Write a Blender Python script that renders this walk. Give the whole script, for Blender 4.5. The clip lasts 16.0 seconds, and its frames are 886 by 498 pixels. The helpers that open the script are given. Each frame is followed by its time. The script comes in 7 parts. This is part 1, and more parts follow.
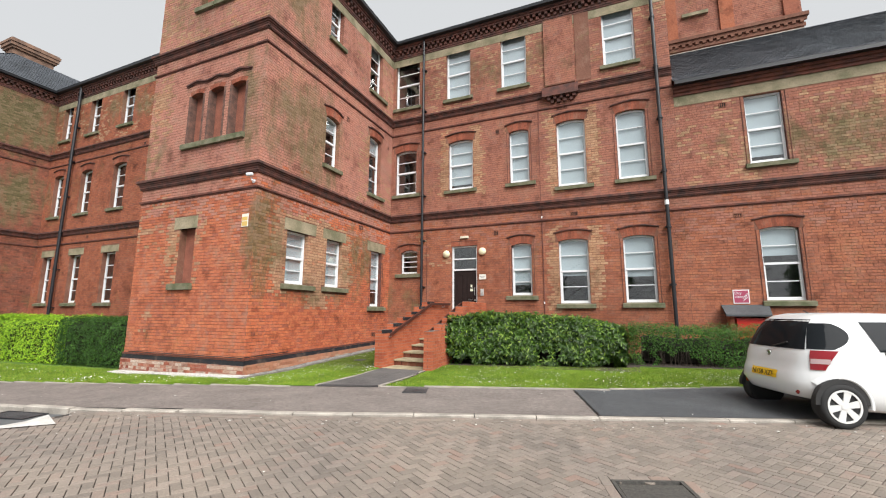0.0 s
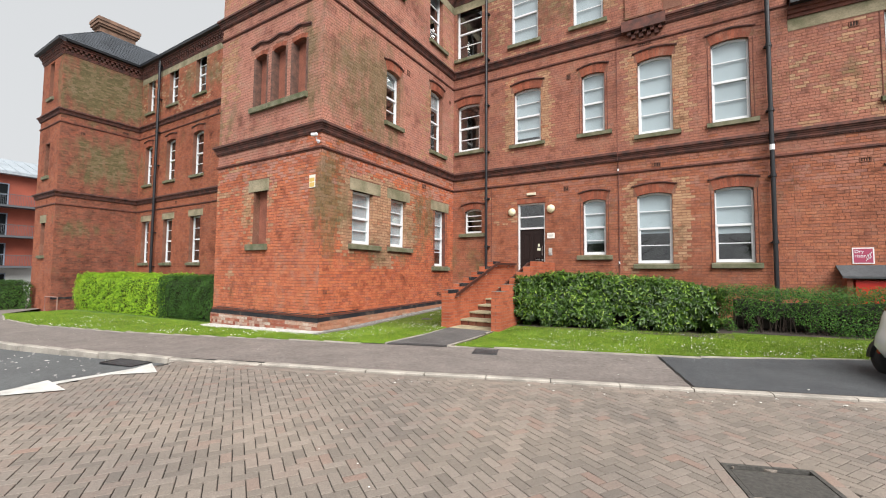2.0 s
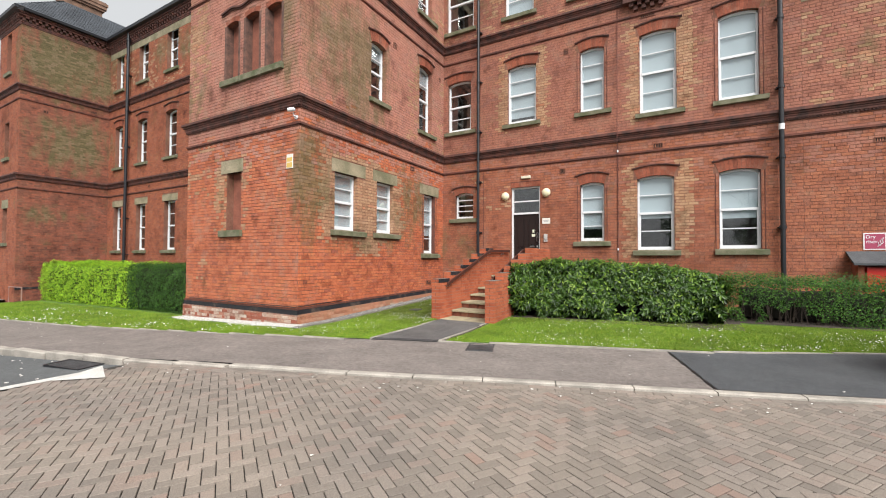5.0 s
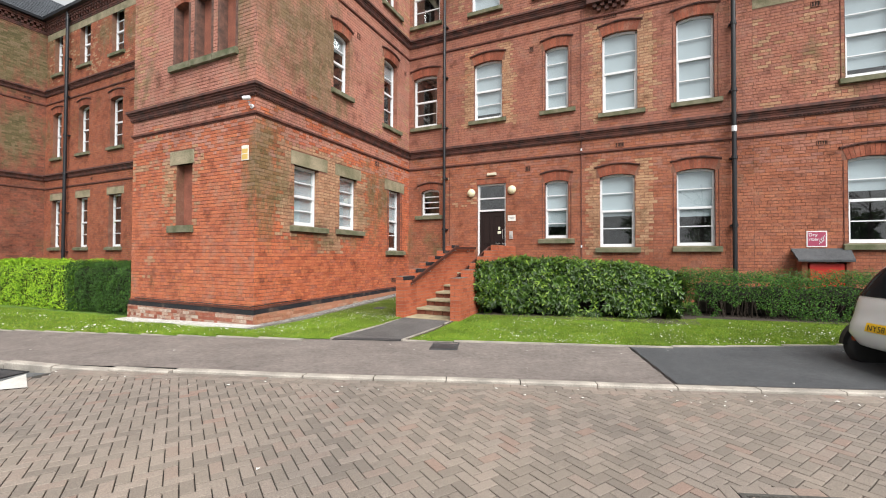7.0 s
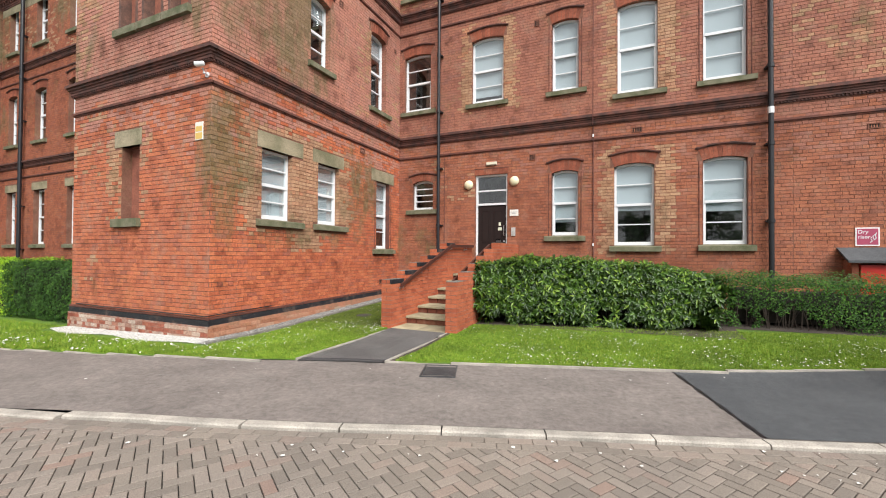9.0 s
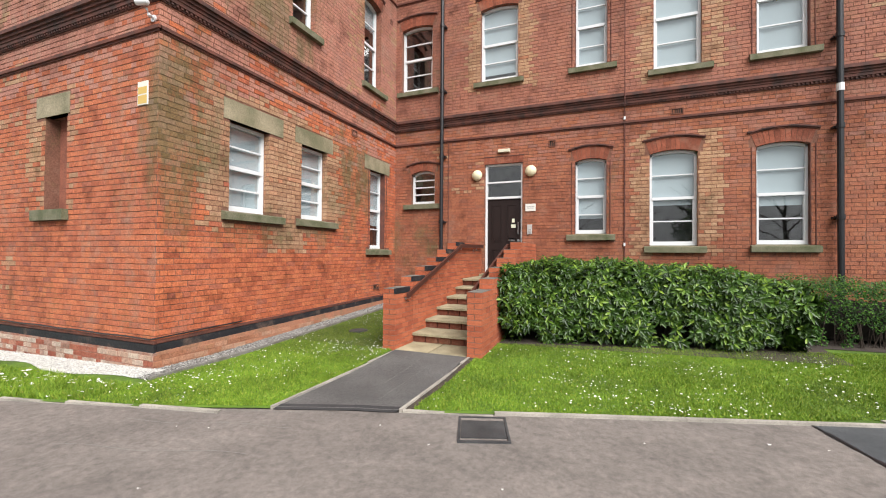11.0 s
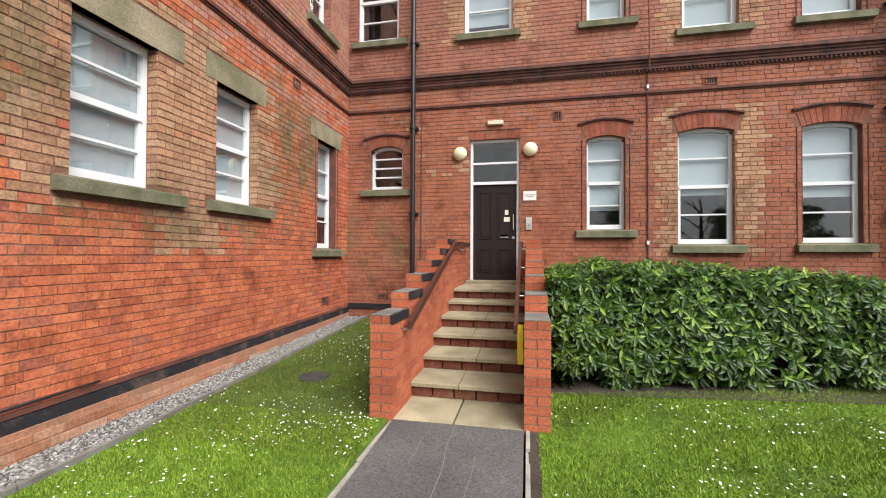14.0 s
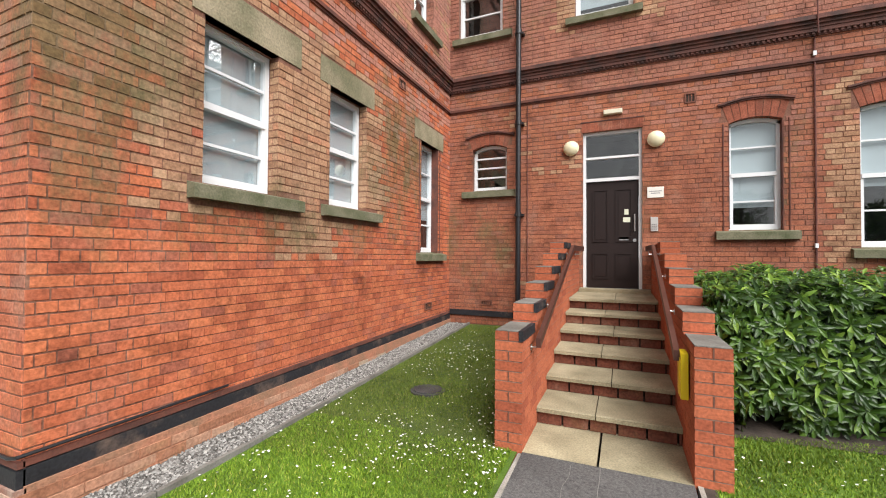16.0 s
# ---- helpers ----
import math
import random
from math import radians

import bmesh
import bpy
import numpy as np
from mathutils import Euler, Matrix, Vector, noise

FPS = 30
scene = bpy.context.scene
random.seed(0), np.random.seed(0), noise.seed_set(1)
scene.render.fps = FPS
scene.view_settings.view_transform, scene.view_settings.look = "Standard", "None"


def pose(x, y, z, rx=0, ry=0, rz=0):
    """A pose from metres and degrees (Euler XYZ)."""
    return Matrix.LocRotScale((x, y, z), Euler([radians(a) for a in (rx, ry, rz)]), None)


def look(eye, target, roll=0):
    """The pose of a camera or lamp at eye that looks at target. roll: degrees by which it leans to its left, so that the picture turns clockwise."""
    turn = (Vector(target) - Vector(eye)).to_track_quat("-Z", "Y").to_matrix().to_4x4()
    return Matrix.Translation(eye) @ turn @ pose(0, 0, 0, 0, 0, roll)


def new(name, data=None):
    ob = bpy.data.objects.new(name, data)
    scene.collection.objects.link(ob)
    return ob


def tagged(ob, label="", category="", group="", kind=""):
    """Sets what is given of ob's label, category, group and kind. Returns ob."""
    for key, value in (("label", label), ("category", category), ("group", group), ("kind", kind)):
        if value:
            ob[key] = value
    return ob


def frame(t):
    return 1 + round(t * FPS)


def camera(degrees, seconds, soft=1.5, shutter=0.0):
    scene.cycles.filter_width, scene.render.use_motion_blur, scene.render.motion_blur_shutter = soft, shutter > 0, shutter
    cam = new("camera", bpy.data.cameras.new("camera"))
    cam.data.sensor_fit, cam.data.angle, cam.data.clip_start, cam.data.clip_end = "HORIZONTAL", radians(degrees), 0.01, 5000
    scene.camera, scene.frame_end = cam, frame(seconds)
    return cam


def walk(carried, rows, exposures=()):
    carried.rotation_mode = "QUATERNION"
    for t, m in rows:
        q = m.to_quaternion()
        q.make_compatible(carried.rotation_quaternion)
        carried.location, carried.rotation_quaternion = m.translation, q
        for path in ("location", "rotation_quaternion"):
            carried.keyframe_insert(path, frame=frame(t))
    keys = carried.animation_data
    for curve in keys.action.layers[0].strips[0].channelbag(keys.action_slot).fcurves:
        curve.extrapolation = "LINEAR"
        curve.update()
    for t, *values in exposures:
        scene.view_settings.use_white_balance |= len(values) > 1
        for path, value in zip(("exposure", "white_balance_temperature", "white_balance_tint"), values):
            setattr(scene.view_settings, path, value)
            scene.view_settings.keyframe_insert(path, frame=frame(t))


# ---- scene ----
cam = camera(94.2, 16.0, soft=1.1)
METRES, EYE, TILT, LEAN, TURN = 8.4, 1.57, 0.0, 0.0, 23.0
ROWS = [
    (0.0, 0.0, 0.0, 0.0, -0.03, 8.79, -0.22),
    (0.5, 0.0034, -0.0028, -0.0008, 0.62, 8.08, -0.31),
    (1.0, 0.0004, 0.0062, -0.0015, 2.32, 6.62, -0.44),
    (1.5, -0.0111, 0.0278, 0.0007, 4.78, 4.97, -0.46),
    (2.0, -0.0217, 0.0459, 0.0003, 8.34, 3.21, -0.46),
    (2.5, -0.0294, 0.0701, 0.0013, 11.16, 2.15, -0.37),
    (3.0, -0.0354, 0.0958, 0.0018, 12.96, 1.61, -0.32),
    (3.5, -0.0412, 0.1195, 0.003, 12.85, 1.48, -0.31),
    (4.0, -0.0413, 0.1299, 0.0036, 11.21, 1.45, -0.31),
    (4.5, -0.0396, 0.1334, 0.003, 9.11, 1.39, -0.3),
    (5.0, -0.0371, 0.1352, 0.0043, 6.85, 1.34, -0.27),
    (7.5, -0.0282, 0.1809, 0.0018, 1.92, 0.96, -0.25),
    (8.0, -0.0272, 0.2313, 0.0044, 1.65, 0.87, -0.28),
    (8.5, -0.0362, 0.2799, 0.0077, 1.55, 0.81, -0.3),
    (9.0, -0.0402, 0.3358, 0.0058, 1.44, 0.78, -0.34),
    (11.5, -0.1352, 0.5979, 0.0115, -2.02, 0.68, -0.39),
    (12.0, -0.1586, 0.6608, 0.0099, -3.42, 0.66, -0.37),
    (12.5, -0.1831, 0.7108, 0.0074, -4.94, 0.66, -0.36),
    (13.0, -0.197, 0.7674, 0.0042, -7.09, 0.69, -0.33),
    (13.5, -0.2095, 0.817, 0.0078, -9.16, 0.73, -0.3),
    (14.0, -0.2259, 0.8606, 0.0124, -11.39, 0.78, -0.24),
    (14.5, -0.228, 0.8916, 0.0133, -12.55, 0.85, -0.22),
    (15.0, -0.2327, 0.9122, 0.0175, -11.84, 0.92, -0.24),
    (15.5, -0.2454, 0.917, 0.0177, -8.24, 1.01, -0.31),
    (16.0, -0.2618, 0.9221, 0.0163, 0.63, 1.09, -0.38),
]
walk(cam, [(t, pose(0, 0, EYE, TILT, LEAN, TURN) @ pose(METRES * x, METRES * y, METRES * z, 90 + pitch, roll, yaw)) for t, x, y, z, yaw, pitch, roll in ROWS])

# ---- world and light: bright overcast ----
world = bpy.data.worlds.new("overcast_sky")
scene.world = world
world.use_nodes = True
wn, wl = world.node_tree.nodes, world.node_tree.links
wn.clear()
sky = wn.new("ShaderNodeTexSky")
sky.sky_type = "NISHITA"
sky.sun_disc = False
sky.sun_elevation, sky.sun_rotation = radians(47), radians(132)
sky.dust_density = 5.0
hsv = wn.new("ShaderNodeHueSaturation")
hsv.inputs["Saturation"].default_value = 0.12
flat = wn.new("ShaderNodeMix")
flat.data_type = "RGBA"
flat.inputs[0].default_value = 0.8
flat.inputs[7].default_value = (7.9, 8.1, 8.3, 1)
wbg = wn.new("ShaderNodeBackground")
wbg.inputs[1].default_value = 0.068
wout = wn.new("ShaderNodeOutputWorld")
wl.new(sky.outputs[0], hsv.inputs["Color"])
wl.new(hsv.outputs[0], flat.inputs[6])
wl.new(flat.outputs[2], wbg.inputs[0])
wl.new(wbg.outputs[0], wout.inputs[0])
sun = new("sun", bpy.data.lights.new("sun", "SUN"))
sun.data.energy, sun.data.angle, sun.data.color = 3.95, radians(50), (1.0, 0.985, 0.97)
sun.matrix_world = look((9, -8, 13), (0, 0, 0))
scene.view_settings.exposure = 0.61


# ---- materials ----
def mat(name, rough=0.8, metal=0.0):
    m = bpy.data.materials.new(name)
    m.use_nodes = True
    b = m.node_tree.nodes["Principled BSDF"]
    b.inputs["Roughness"].default_value = rough
    b.inputs["Metallic"].default_value = metal
    return m, m.node_tree.nodes, m.node_tree.links, b


def tex(n, l, kind, scale, detail=4, coord=None, **kw):
    t = n.new(kind)
    t.inputs["Scale"].default_value = scale
    if "Detail" in t.inputs:
        t.inputs["Detail"].default_value = detail
    if coord is None:
        g = n.new("ShaderNodeNewGeometry")
        coord = g.outputs["Position"]
    l.new(coord, t.inputs["Vector"])
    return t


def ramp(n, l, src, stops):
    r = n.new("ShaderNodeValToRGB")
    while len(r.color_ramp.elements) < len(stops):
        r.color_ramp.elements.new(0.5)
    for e, (p, c) in zip(r.color_ramp.elements, stops):
        e.position = p
        e.color = (*c, 1) if len(c) == 3 else c
    l.new(src, r.inputs[0])
    return r.outputs[0]


def mix(n, l, fac, a, b, blend="MIX"):
    m = n.new("ShaderNodeMix")
    m.data_type, m.blend_type = "RGBA", blend
    for sock, v in ((m.inputs[0], fac), (m.inputs[6], a), (m.inputs[7], b)):
        if isinstance(v, (int, float)):
            sock.default_value = v
        elif isinstance(v, tuple):
            sock.default_value = (*v, 1) if len(v) == 3 else v
        else:
            l.new(v, sock)
    return m.outputs[2]


def bump(n, l, b, height, strength=0.3, dist=0.01):
    bp = n.new("ShaderNodeBump")
    bp.inputs["Strength"].default_value, bp.inputs["Distance"].default_value = strength, dist
    l.new(height, bp.inputs["Height"])
    l.new(bp.outputs[0], b.inputs["Normal"])


def maths(n, l, op, a, b=None, clamp=False):
    m = n.new("ShaderNodeMath")
    m.operation, m.use_clamp = op, clamp
    for sock, v in zip(m.inputs, (a, b)):
        if v is None:
            continue
        if isinstance(v, (int, float)):
            sock.default_value = v
        else:
            l.new(v, sock)
    return m.outputs[0]


def noisy(name, base, dark, scale=3.0, fine=60.0, rough=0.85, bumpy=0.3, spread=0.35):
    """Two scales of variation between two colours."""
    m, n, l, b = mat(name, rough)
    big = tex(n, l, "ShaderNodeTexNoise", scale, 5)
    small = tex(n, l, "ShaderNodeTexNoise", fine, 3)
    k = ramp(n, l, big.outputs[0], [(0.5 - spread / 2, (0, 0, 0)), (0.5 + spread / 2, (1, 1, 1))])
    c = mix(n, l, k, dark, base)
    c = mix(n, l, 0.45, c, ramp(n, l, small.outputs[0], [(0.3, (0.25, 0.25, 0.25)), (0.7, (0.75, 0.75, 0.75))]), "OVERLAY")
    l.new(c, b.inputs["Base Color"])
    if bumpy:
        bump(n, l, b, small.outputs[0], bumpy, 0.01)
    return m


# broad patches of green growth on the walls: centre, radii, strength
GREEN = [((-8.46, 7.85, 3.4), (0.7, 0.75, 1.5), 0.95), ((-8.46, 12.3, 3.4), (0.7, 0.9, 1.5), 0.9), ((-8.46, 9.9, 2.1), (0.7, 1.8, 0.5), 0.5),
         ((-8.46, 9.3, 7.0), (0.7, 2.1, 2.0), 0.95), ((-8.46, 8.7, 10.9), (0.7, 1.5, 1.8), 0.8), ((-8.9, 7.58, 7.2), (0.8, 0.5, 2.2), 0.8),
         ((-12.8, 7.58, 6.2), (0.8, 0.6, 1.0), 0.7), ((-11.0, 7.58, 11.0), (2.6, 0.6, 1.3), 0.55), ((-27.0, 9.2, 11.1), (1.2, 2.6, 2.1), 1.2),
         ((-27.0, 9.5, 7.2), (1.2, 1.9, 1.7), 1.0), ((-27.0, 8.4, 3.6), (1.2, 1.0, 0.8), 0.7), ((-20.5, 10.95, 11.2), (5.0, 0.6, 0.9), 0.75),
         ((-7.7, 14.38, 1.9), (1.1, 0.6, 1.0), 0.6), ((6.5, 14.38, 6.6), (4.2, 0.6, 1.3), 0.75), ((-4.0, 14.38, 11.0), (3.5, 0.6, 0.9), 0.5)]


def growth(n, l, pos):
    """How thickly the growth covers a point, with a ragged, streaky edge."""
    total = None
    for c, r, s_ in GREEN:
        a = n.new("ShaderNodeVectorMath")
        a.operation = "SUBTRACT"
        l.new(pos, a.inputs[0])
        a.inputs[1].default_value = c
        d = n.new("ShaderNodeVectorMath")
        d.operation = "DIVIDE"
        l.new(a.outputs[0], d.inputs[0])
        d.inputs[1].default_value = r
        q = n.new("ShaderNodeVectorMath")
        q.operation = "LENGTH"
        l.new(d.outputs[0], q.inputs[0])
        v = maths(n, l, "MULTIPLY", maths(n, l, "SUBTRACT", 1.3, q.outputs["Value"], True), s_)
        total = v if total is None else maths(n, l, "MAXIMUM", total, v)
    streak = n.new("ShaderNodeMapping")
    streak.inputs["Scale"].default_value = (1.6, 1.6, 0.7)
    l.new(pos, streak.inputs["Vector"])
    t = tex(n, l, "ShaderNodeTexNoise", 1.3, 9, streak.outputs[0])
    t.inputs["Roughness"].default_value = 0.72
    v = maths(n, l, "ADD", total, maths(n, l, "MULTIPLY", maths(n, l, "SUBTRACT", t.outputs[0], 0.5), 3.2))
    return ramp(n, l, v, [(0.30, (0, 0, 0)), (0.95, (1, 1, 1))])


def brick_mat(name, stops, rnd="ISLAND", stain=1.0, algae=1.0, pale=1.0, rough=0.88, green=0.0):
    """Brick: colour from piece to piece under broad weathering, sooty, green and bleached patches."""
    m, n, l, b = mat(name, rough)
    b.inputs["Specular IOR Level"].default_value = 0.3
    geo = n.new("ShaderNodeNewGeometry")
    pos = geo.outputs["Position"]
    r = geo.outputs["Random Per Island"] if rnd == "ISLAND" else n.new("ShaderNodeObjectInfo").outputs["Random"]
    col = ramp(n, l, r, stops)
    broad = tex(n, l, "ShaderNodeTexNoise", 0.5, 7, pos)
    broad.inputs["Roughness"].default_value = 0.65
    mid = tex(n, l, "ShaderNodeTexNoise", 2.3, 7, pos)
    mid.inputs["Roughness"].default_value = 0.65
    fine = tex(n, l, "ShaderNodeTexNoise", 45, 5, pos)
    grit = tex(n, l, "ShaderNodeTexNoise", 14, 6, pos)
    col = mix(n, l, 1.0, col, ramp(n, l, broad.outputs[0], [(0.30, (0.66, 0.60, 0.56)), (0.48, (1, 1, 1)), (0.68, (1.12, 1.10, 1.05))]), "MULTIPLY")
    if pale:
        k = ramp(n, l, mid.outputs[0], [(0.52, (0, 0, 0)), (0.72, (0.38 * pale,) * 3)])
        col = mix(n, l, k, col, (0.36, 0.235, 0.17))
    if algae:
        g = tex(n, l, "ShaderNodeTexNoise", 0.8, 8, pos)
        g.inputs["Roughness"].default_value = 0.75
        gk = ramp(n, l, g.outputs[0], [(0.56, (0, 0, 0)), (0.70, (0.62 * algae,) * 3)])
        col = mix(n, l, gk, col, (0.17, 0.155, 0.065))
    col = mix(n, l, 0.8 * stain, col, ramp(n, l, mid.outputs[0], [(0.30, (0.42, 0.38, 0.36)), (0.46, (1, 1, 1))]), "MULTIPLY")
    col = mix(n, l, 0.32 * stain, col, ramp(n, l, grit.outputs[0], [(0.34, (0.5, 0.47, 0.45)), (0.52, (1, 1, 1))]), "MULTIPLY")
    if green:
        col = mix(n, l, maths(n, l, "MULTIPLY", growth(n, l, pos), green), col, ramp(n, l, r, [(0, (0.085, 0.085, 0.035)), (0.5, (0.14, 0.125, 0.06)), (1, (0.19, 0.15, 0.09))]))
    col = mix(n, l, 0.6, col, ramp(n, l, fine.outputs[0], [(0.3, (0.26, 0.26, 0.26)), (0.7, (0.74, 0.74, 0.74))]), "OVERLAY")
    l.new(col, b.inputs["Base Color"])
    bump(n, l, b, maths(n, l, "ADD", fine.outputs[0], grit.outputs[0]), 0.6, 0.006)
    return m


REDS = [(0.0, (0.32, 0.085, 0.043)), (0.12, (0.40, 0.11, 0.053)), (0.4, (0.46, 0.13, 0.06)), (0.6, (0.50, 0.155, 0.07)), (0.82, (0.44, 0.123, 0.062)), (0.94, (0.38, 0.12, 0.07)), (1.0, (0.29, 0.09, 0.056))]
M_BRICK = brick_mat("orange_red_brick", REDS, algae=0.15, pale=0.5, green=0.8)


def toward(stops, c2, k, dim=0.9):
    return [(p, tuple(dim * a + (b_ - dim * a) * k for a, b_ in zip(c, c2))) for p, c in stops]


DULL, BLEACHED = (0.26, 0.135, 0.092), (0.30, 0.17, 0.14)
M_BRICK_MID = brick_mat("dull_red_brick", toward(REDS, DULL, 0.4, 0.85), algae=0.35, pale=0.7, green=0.75)
M_BRICK_UP = brick_mat("bleached_red_brick", toward(REDS, BLEACHED, 0.5, 0.82), algae=0.4, pale=1.0, green=0.75)
M_BRICK_WORN = brick_mat("patchily_bleached_orange_brick", toward(REDS, (0.42, 0.20, 0.14), 0.12, 1.0), algae=0.2, pale=1.5, green=0.8)
M_BRICK_PALE = brick_mat("pale_bleached_red_brick", toward(REDS, (0.42, 0.235, 0.195), 0.6, 0.95), algae=0.5, pale=1.6, green=0.75)
M_BRICK_PIECE = brick_mat("orange_red_brick_single", REDS, "OBJECT", algae=0.15, pale=0.5, green=0.8)
M_BRICK_PIECE_MID = brick_mat("dull_red_brick_single", toward(REDS, DULL, 0.4, 0.85), "OBJECT", algae=0.35, pale=0.7, green=0.75)
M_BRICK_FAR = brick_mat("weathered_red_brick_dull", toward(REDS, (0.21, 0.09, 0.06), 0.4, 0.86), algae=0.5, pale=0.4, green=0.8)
M_BUFF = brick_mat("buff_brown_brick", [(0, (0.31, 0.165, 0.095)), (0.4, (0.38, 0.22, 0.13)), (0.75, (0.43, 0.265, 0.16)), (1, (0.42, 0.185, 0.105))], algae=0.5, green=0.8)
M_BRICK_DARKRED = brick_mat("dark_red_brick", [(0, (0.16, 0.066, 0.045)), (0.5, (0.23, 0.085, 0.055)), (1, (0.30, 0.10, 0.06))], algae=0.6, pale=0.2, green=0.9)
M_MORTAR = brick_mat("mortar", [(0.0, (0.19, 0.088, 0.06)), (1.0, (0.19, 0.088, 0.06))], stain=0.6, green=0.6)
M_LIMED = brick_mat("limewashed_spalling_brick", [(0, (0.24, 0.07, 0.045)), (0.35, (0.36, 0.12, 0.075)), (0.5, (0.42, 0.27, 0.20)), (0.8, (0.50, 0.42, 0.35)), (1, (0.30, 0.15, 0.11))], algae=0.3, pale=1.5)
M_FOOT_BRICK = brick_mat("crumbling_foot_brick", [(0, (0.27, 0.12, 0.07)), (0.5, (0.38, 0.17, 0.10)), (0.85, (0.42, 0.25, 0.17)), (1, (0.36, 0.30, 0.22))], algae=0.9, pale=1.2)
M_SPALL = noisy("spalled_limewashed_brick", (0.34, 0.23, 0.18), (0.25, 0.085, 0.05), 8, 50, 0.92, 0.8, 0.3)
PIER = [(0.0, (0.34, 0.088, 0.042)), (0.4, (0.43, 0.125, 0.06)), (0.8, (0.40, 0.11, 0.052)), (1.0, (0.30, 0.075, 0.038))]
M_PIER = brick_mat("newer_red_brick", PIER, "OBJECT", stain=0.15, algae=0, pale=0.1)
M_PIER_I = brick_mat("newer_red_brick_joined", PIER, "ISLAND", stain=0.15, algae=0, pale=0.1)
M_BLUE = brick_mat("blue_black_brick", [(0, (0.012, 0.012, 0.015)), (1, (0.028, 0.029, 0.034))], "ISLAND", stain=0.5, algae=0, rough=0.6)
M_CORNICE = noisy("dark_moulded_brick", (0.15, 0.055, 0.04), (0.055, 0.03, 0.026), 5, 60)
M_REDBAND = noisy("dark_red_moulding", (0.17, 0.055, 0.035), (0.07, 0.03, 0.024), 4, 60)
M_ARCH = brick_mat("arch_brick", [(0, (0.20, 0.062, 0.038)), (1, (0.31, 0.095, 0.055))], "ISLAND", algae=0.2)
M_STONE = noisy("weathered_sandstone", (0.34, 0.285, 0.19), (0.16, 0.15, 0.085), 2.2, 45, 0.9, 0.5)
M_SILL = noisy("mossy_stone_sill", (0.19, 0.175, 0.115), (0.085, 0.095, 0.045), 4, 50, 0.9, 0.5)
M_WHITE, n, l, b = mat("white_upvc", 0.35)
b.inputs["Base Color"].default_value = (0.74, 0.75, 0.76, 1)
M_PIPE, n, l, b = mat("black_painted_iron", 0.4)
b.inputs["Base Color"].default_value = (0.012, 0.013, 0.016, 1)
M_RUST = noisy("red_painted_pipe", (0.16, 0.055, 0.04), (0.08, 0.03, 0.025), 5, 60)


def plain(name, c, rough=0.5, metal=0.0):
    m, n, l, b = mat(name, rough, metal)
    b.inputs["Base Color"].default_value = (*c, 1)
    return m


def glass_mat(name, tint=(0.6, 0.66, 0.7), gloss=0.16):
    """A clear pane: a mirror film over a see-through sheet."""
    m, n, l, b = mat(name)
    n.remove(b)
    fr = n.new("ShaderNodeLayerWeight")
    fr.inputs[0].default_value = 0.5
    gl = n.new("ShaderNodeBsdfGlossy")
    gl.inputs["Roughness"].default_value = 0.015
    wav = tex(n, l, "ShaderNodeTexNoise", 1.6, 1)
    bp = n.new("ShaderNodeBump")
    bp.inputs["Strength"].default_value, bp.inputs["Distance"].default_value = 0.08, 0.02
    l.new(wav.outputs[0], bp.inputs["Height"])
    l.new(bp.outputs[0], gl.inputs["Normal"])
    tr = n.new("ShaderNodeBsdfTransparent")
    tr.inputs[0].default_value = (*tint, 1)
    mx = n.new("ShaderNodeMixShader")
    k = maths(n, l, "ADD", maths(n, l, "MULTIPLY", fr.outputs["Facing"], 0.42), gloss, True)
    l.new(k, mx.inputs[0])
    l.new(tr.outputs[0], mx.inputs[1])
    l.new(gl.outputs[0], mx.inputs[2])
    l.new(mx.outputs[0], n["Material Output"].inputs[0])
    return m


M_GLASS = glass_mat("window_glass", (0.80, 0.85, 0.87), 0.15)
# blind colour leans blue for the sky mirrored in the panes
M_BLIND = noisy("pale_blind", (0.50, 0.56, 0.575), (0.45, 0.505, 0.52), 1, 600, 0.9, 0.05)
# room lining: indoor gloom and faint pane reflections put into the colour
M_ROOM = noisy("painted_dim_room", (0.15, 0.15, 0.14), (0.06, 0.06, 0.06), 1.5, 8, 0.9, 0)
M_SLATE = noisy("blue_grey_slate", (0.072, 0.08, 0.092), (0.04, 0.045, 0.052), 1.2, 12, 0.55, 0.3)
M_ASPHALT_RED = noisy("worn_reddish_asphalt", (0.205, 0.176, 0.158), (0.155, 0.133, 0.12), 1.1, 220, 0.9, 0.6, 0.5)
M_ASPHALT_DARK = noisy("dark_asphalt", (0.072, 0.076, 0.080), (0.05, 0.053, 0.057), 1.4, 240, 0.85, 0.6)
M_ROAD = noisy("road_asphalt", (0.11, 0.115, 0.115), (0.08, 0.084, 0.085), 0.8, 200, 0.85, 0.6)
M_PATH = noisy("path_asphalt", (0.112, 0.106, 0.102), (0.072, 0.068, 0.066), 1.6, 230, 0.85, 0.7)
def speckle(m, scale, share, colour):
    """Scattered pale aggregate in an asphalt surface."""
    n, l = m.node_tree.nodes, m.node_tree.links
    b = n["Principled BSDF"]
    was = b.inputs["Base Color"].links[0].from_socket
    v = tex(n, l, "ShaderNodeTexVoronoi", scale)
    k = ramp(n, l, v.outputs["Color"], [(share, (1, 1, 1)), (share + 0.04, (0, 0, 0))])
    l.new(mix(n, l, maths(n, l, "MULTIPLY", k, 0.6), was, colour), b.inputs["Base Color"])


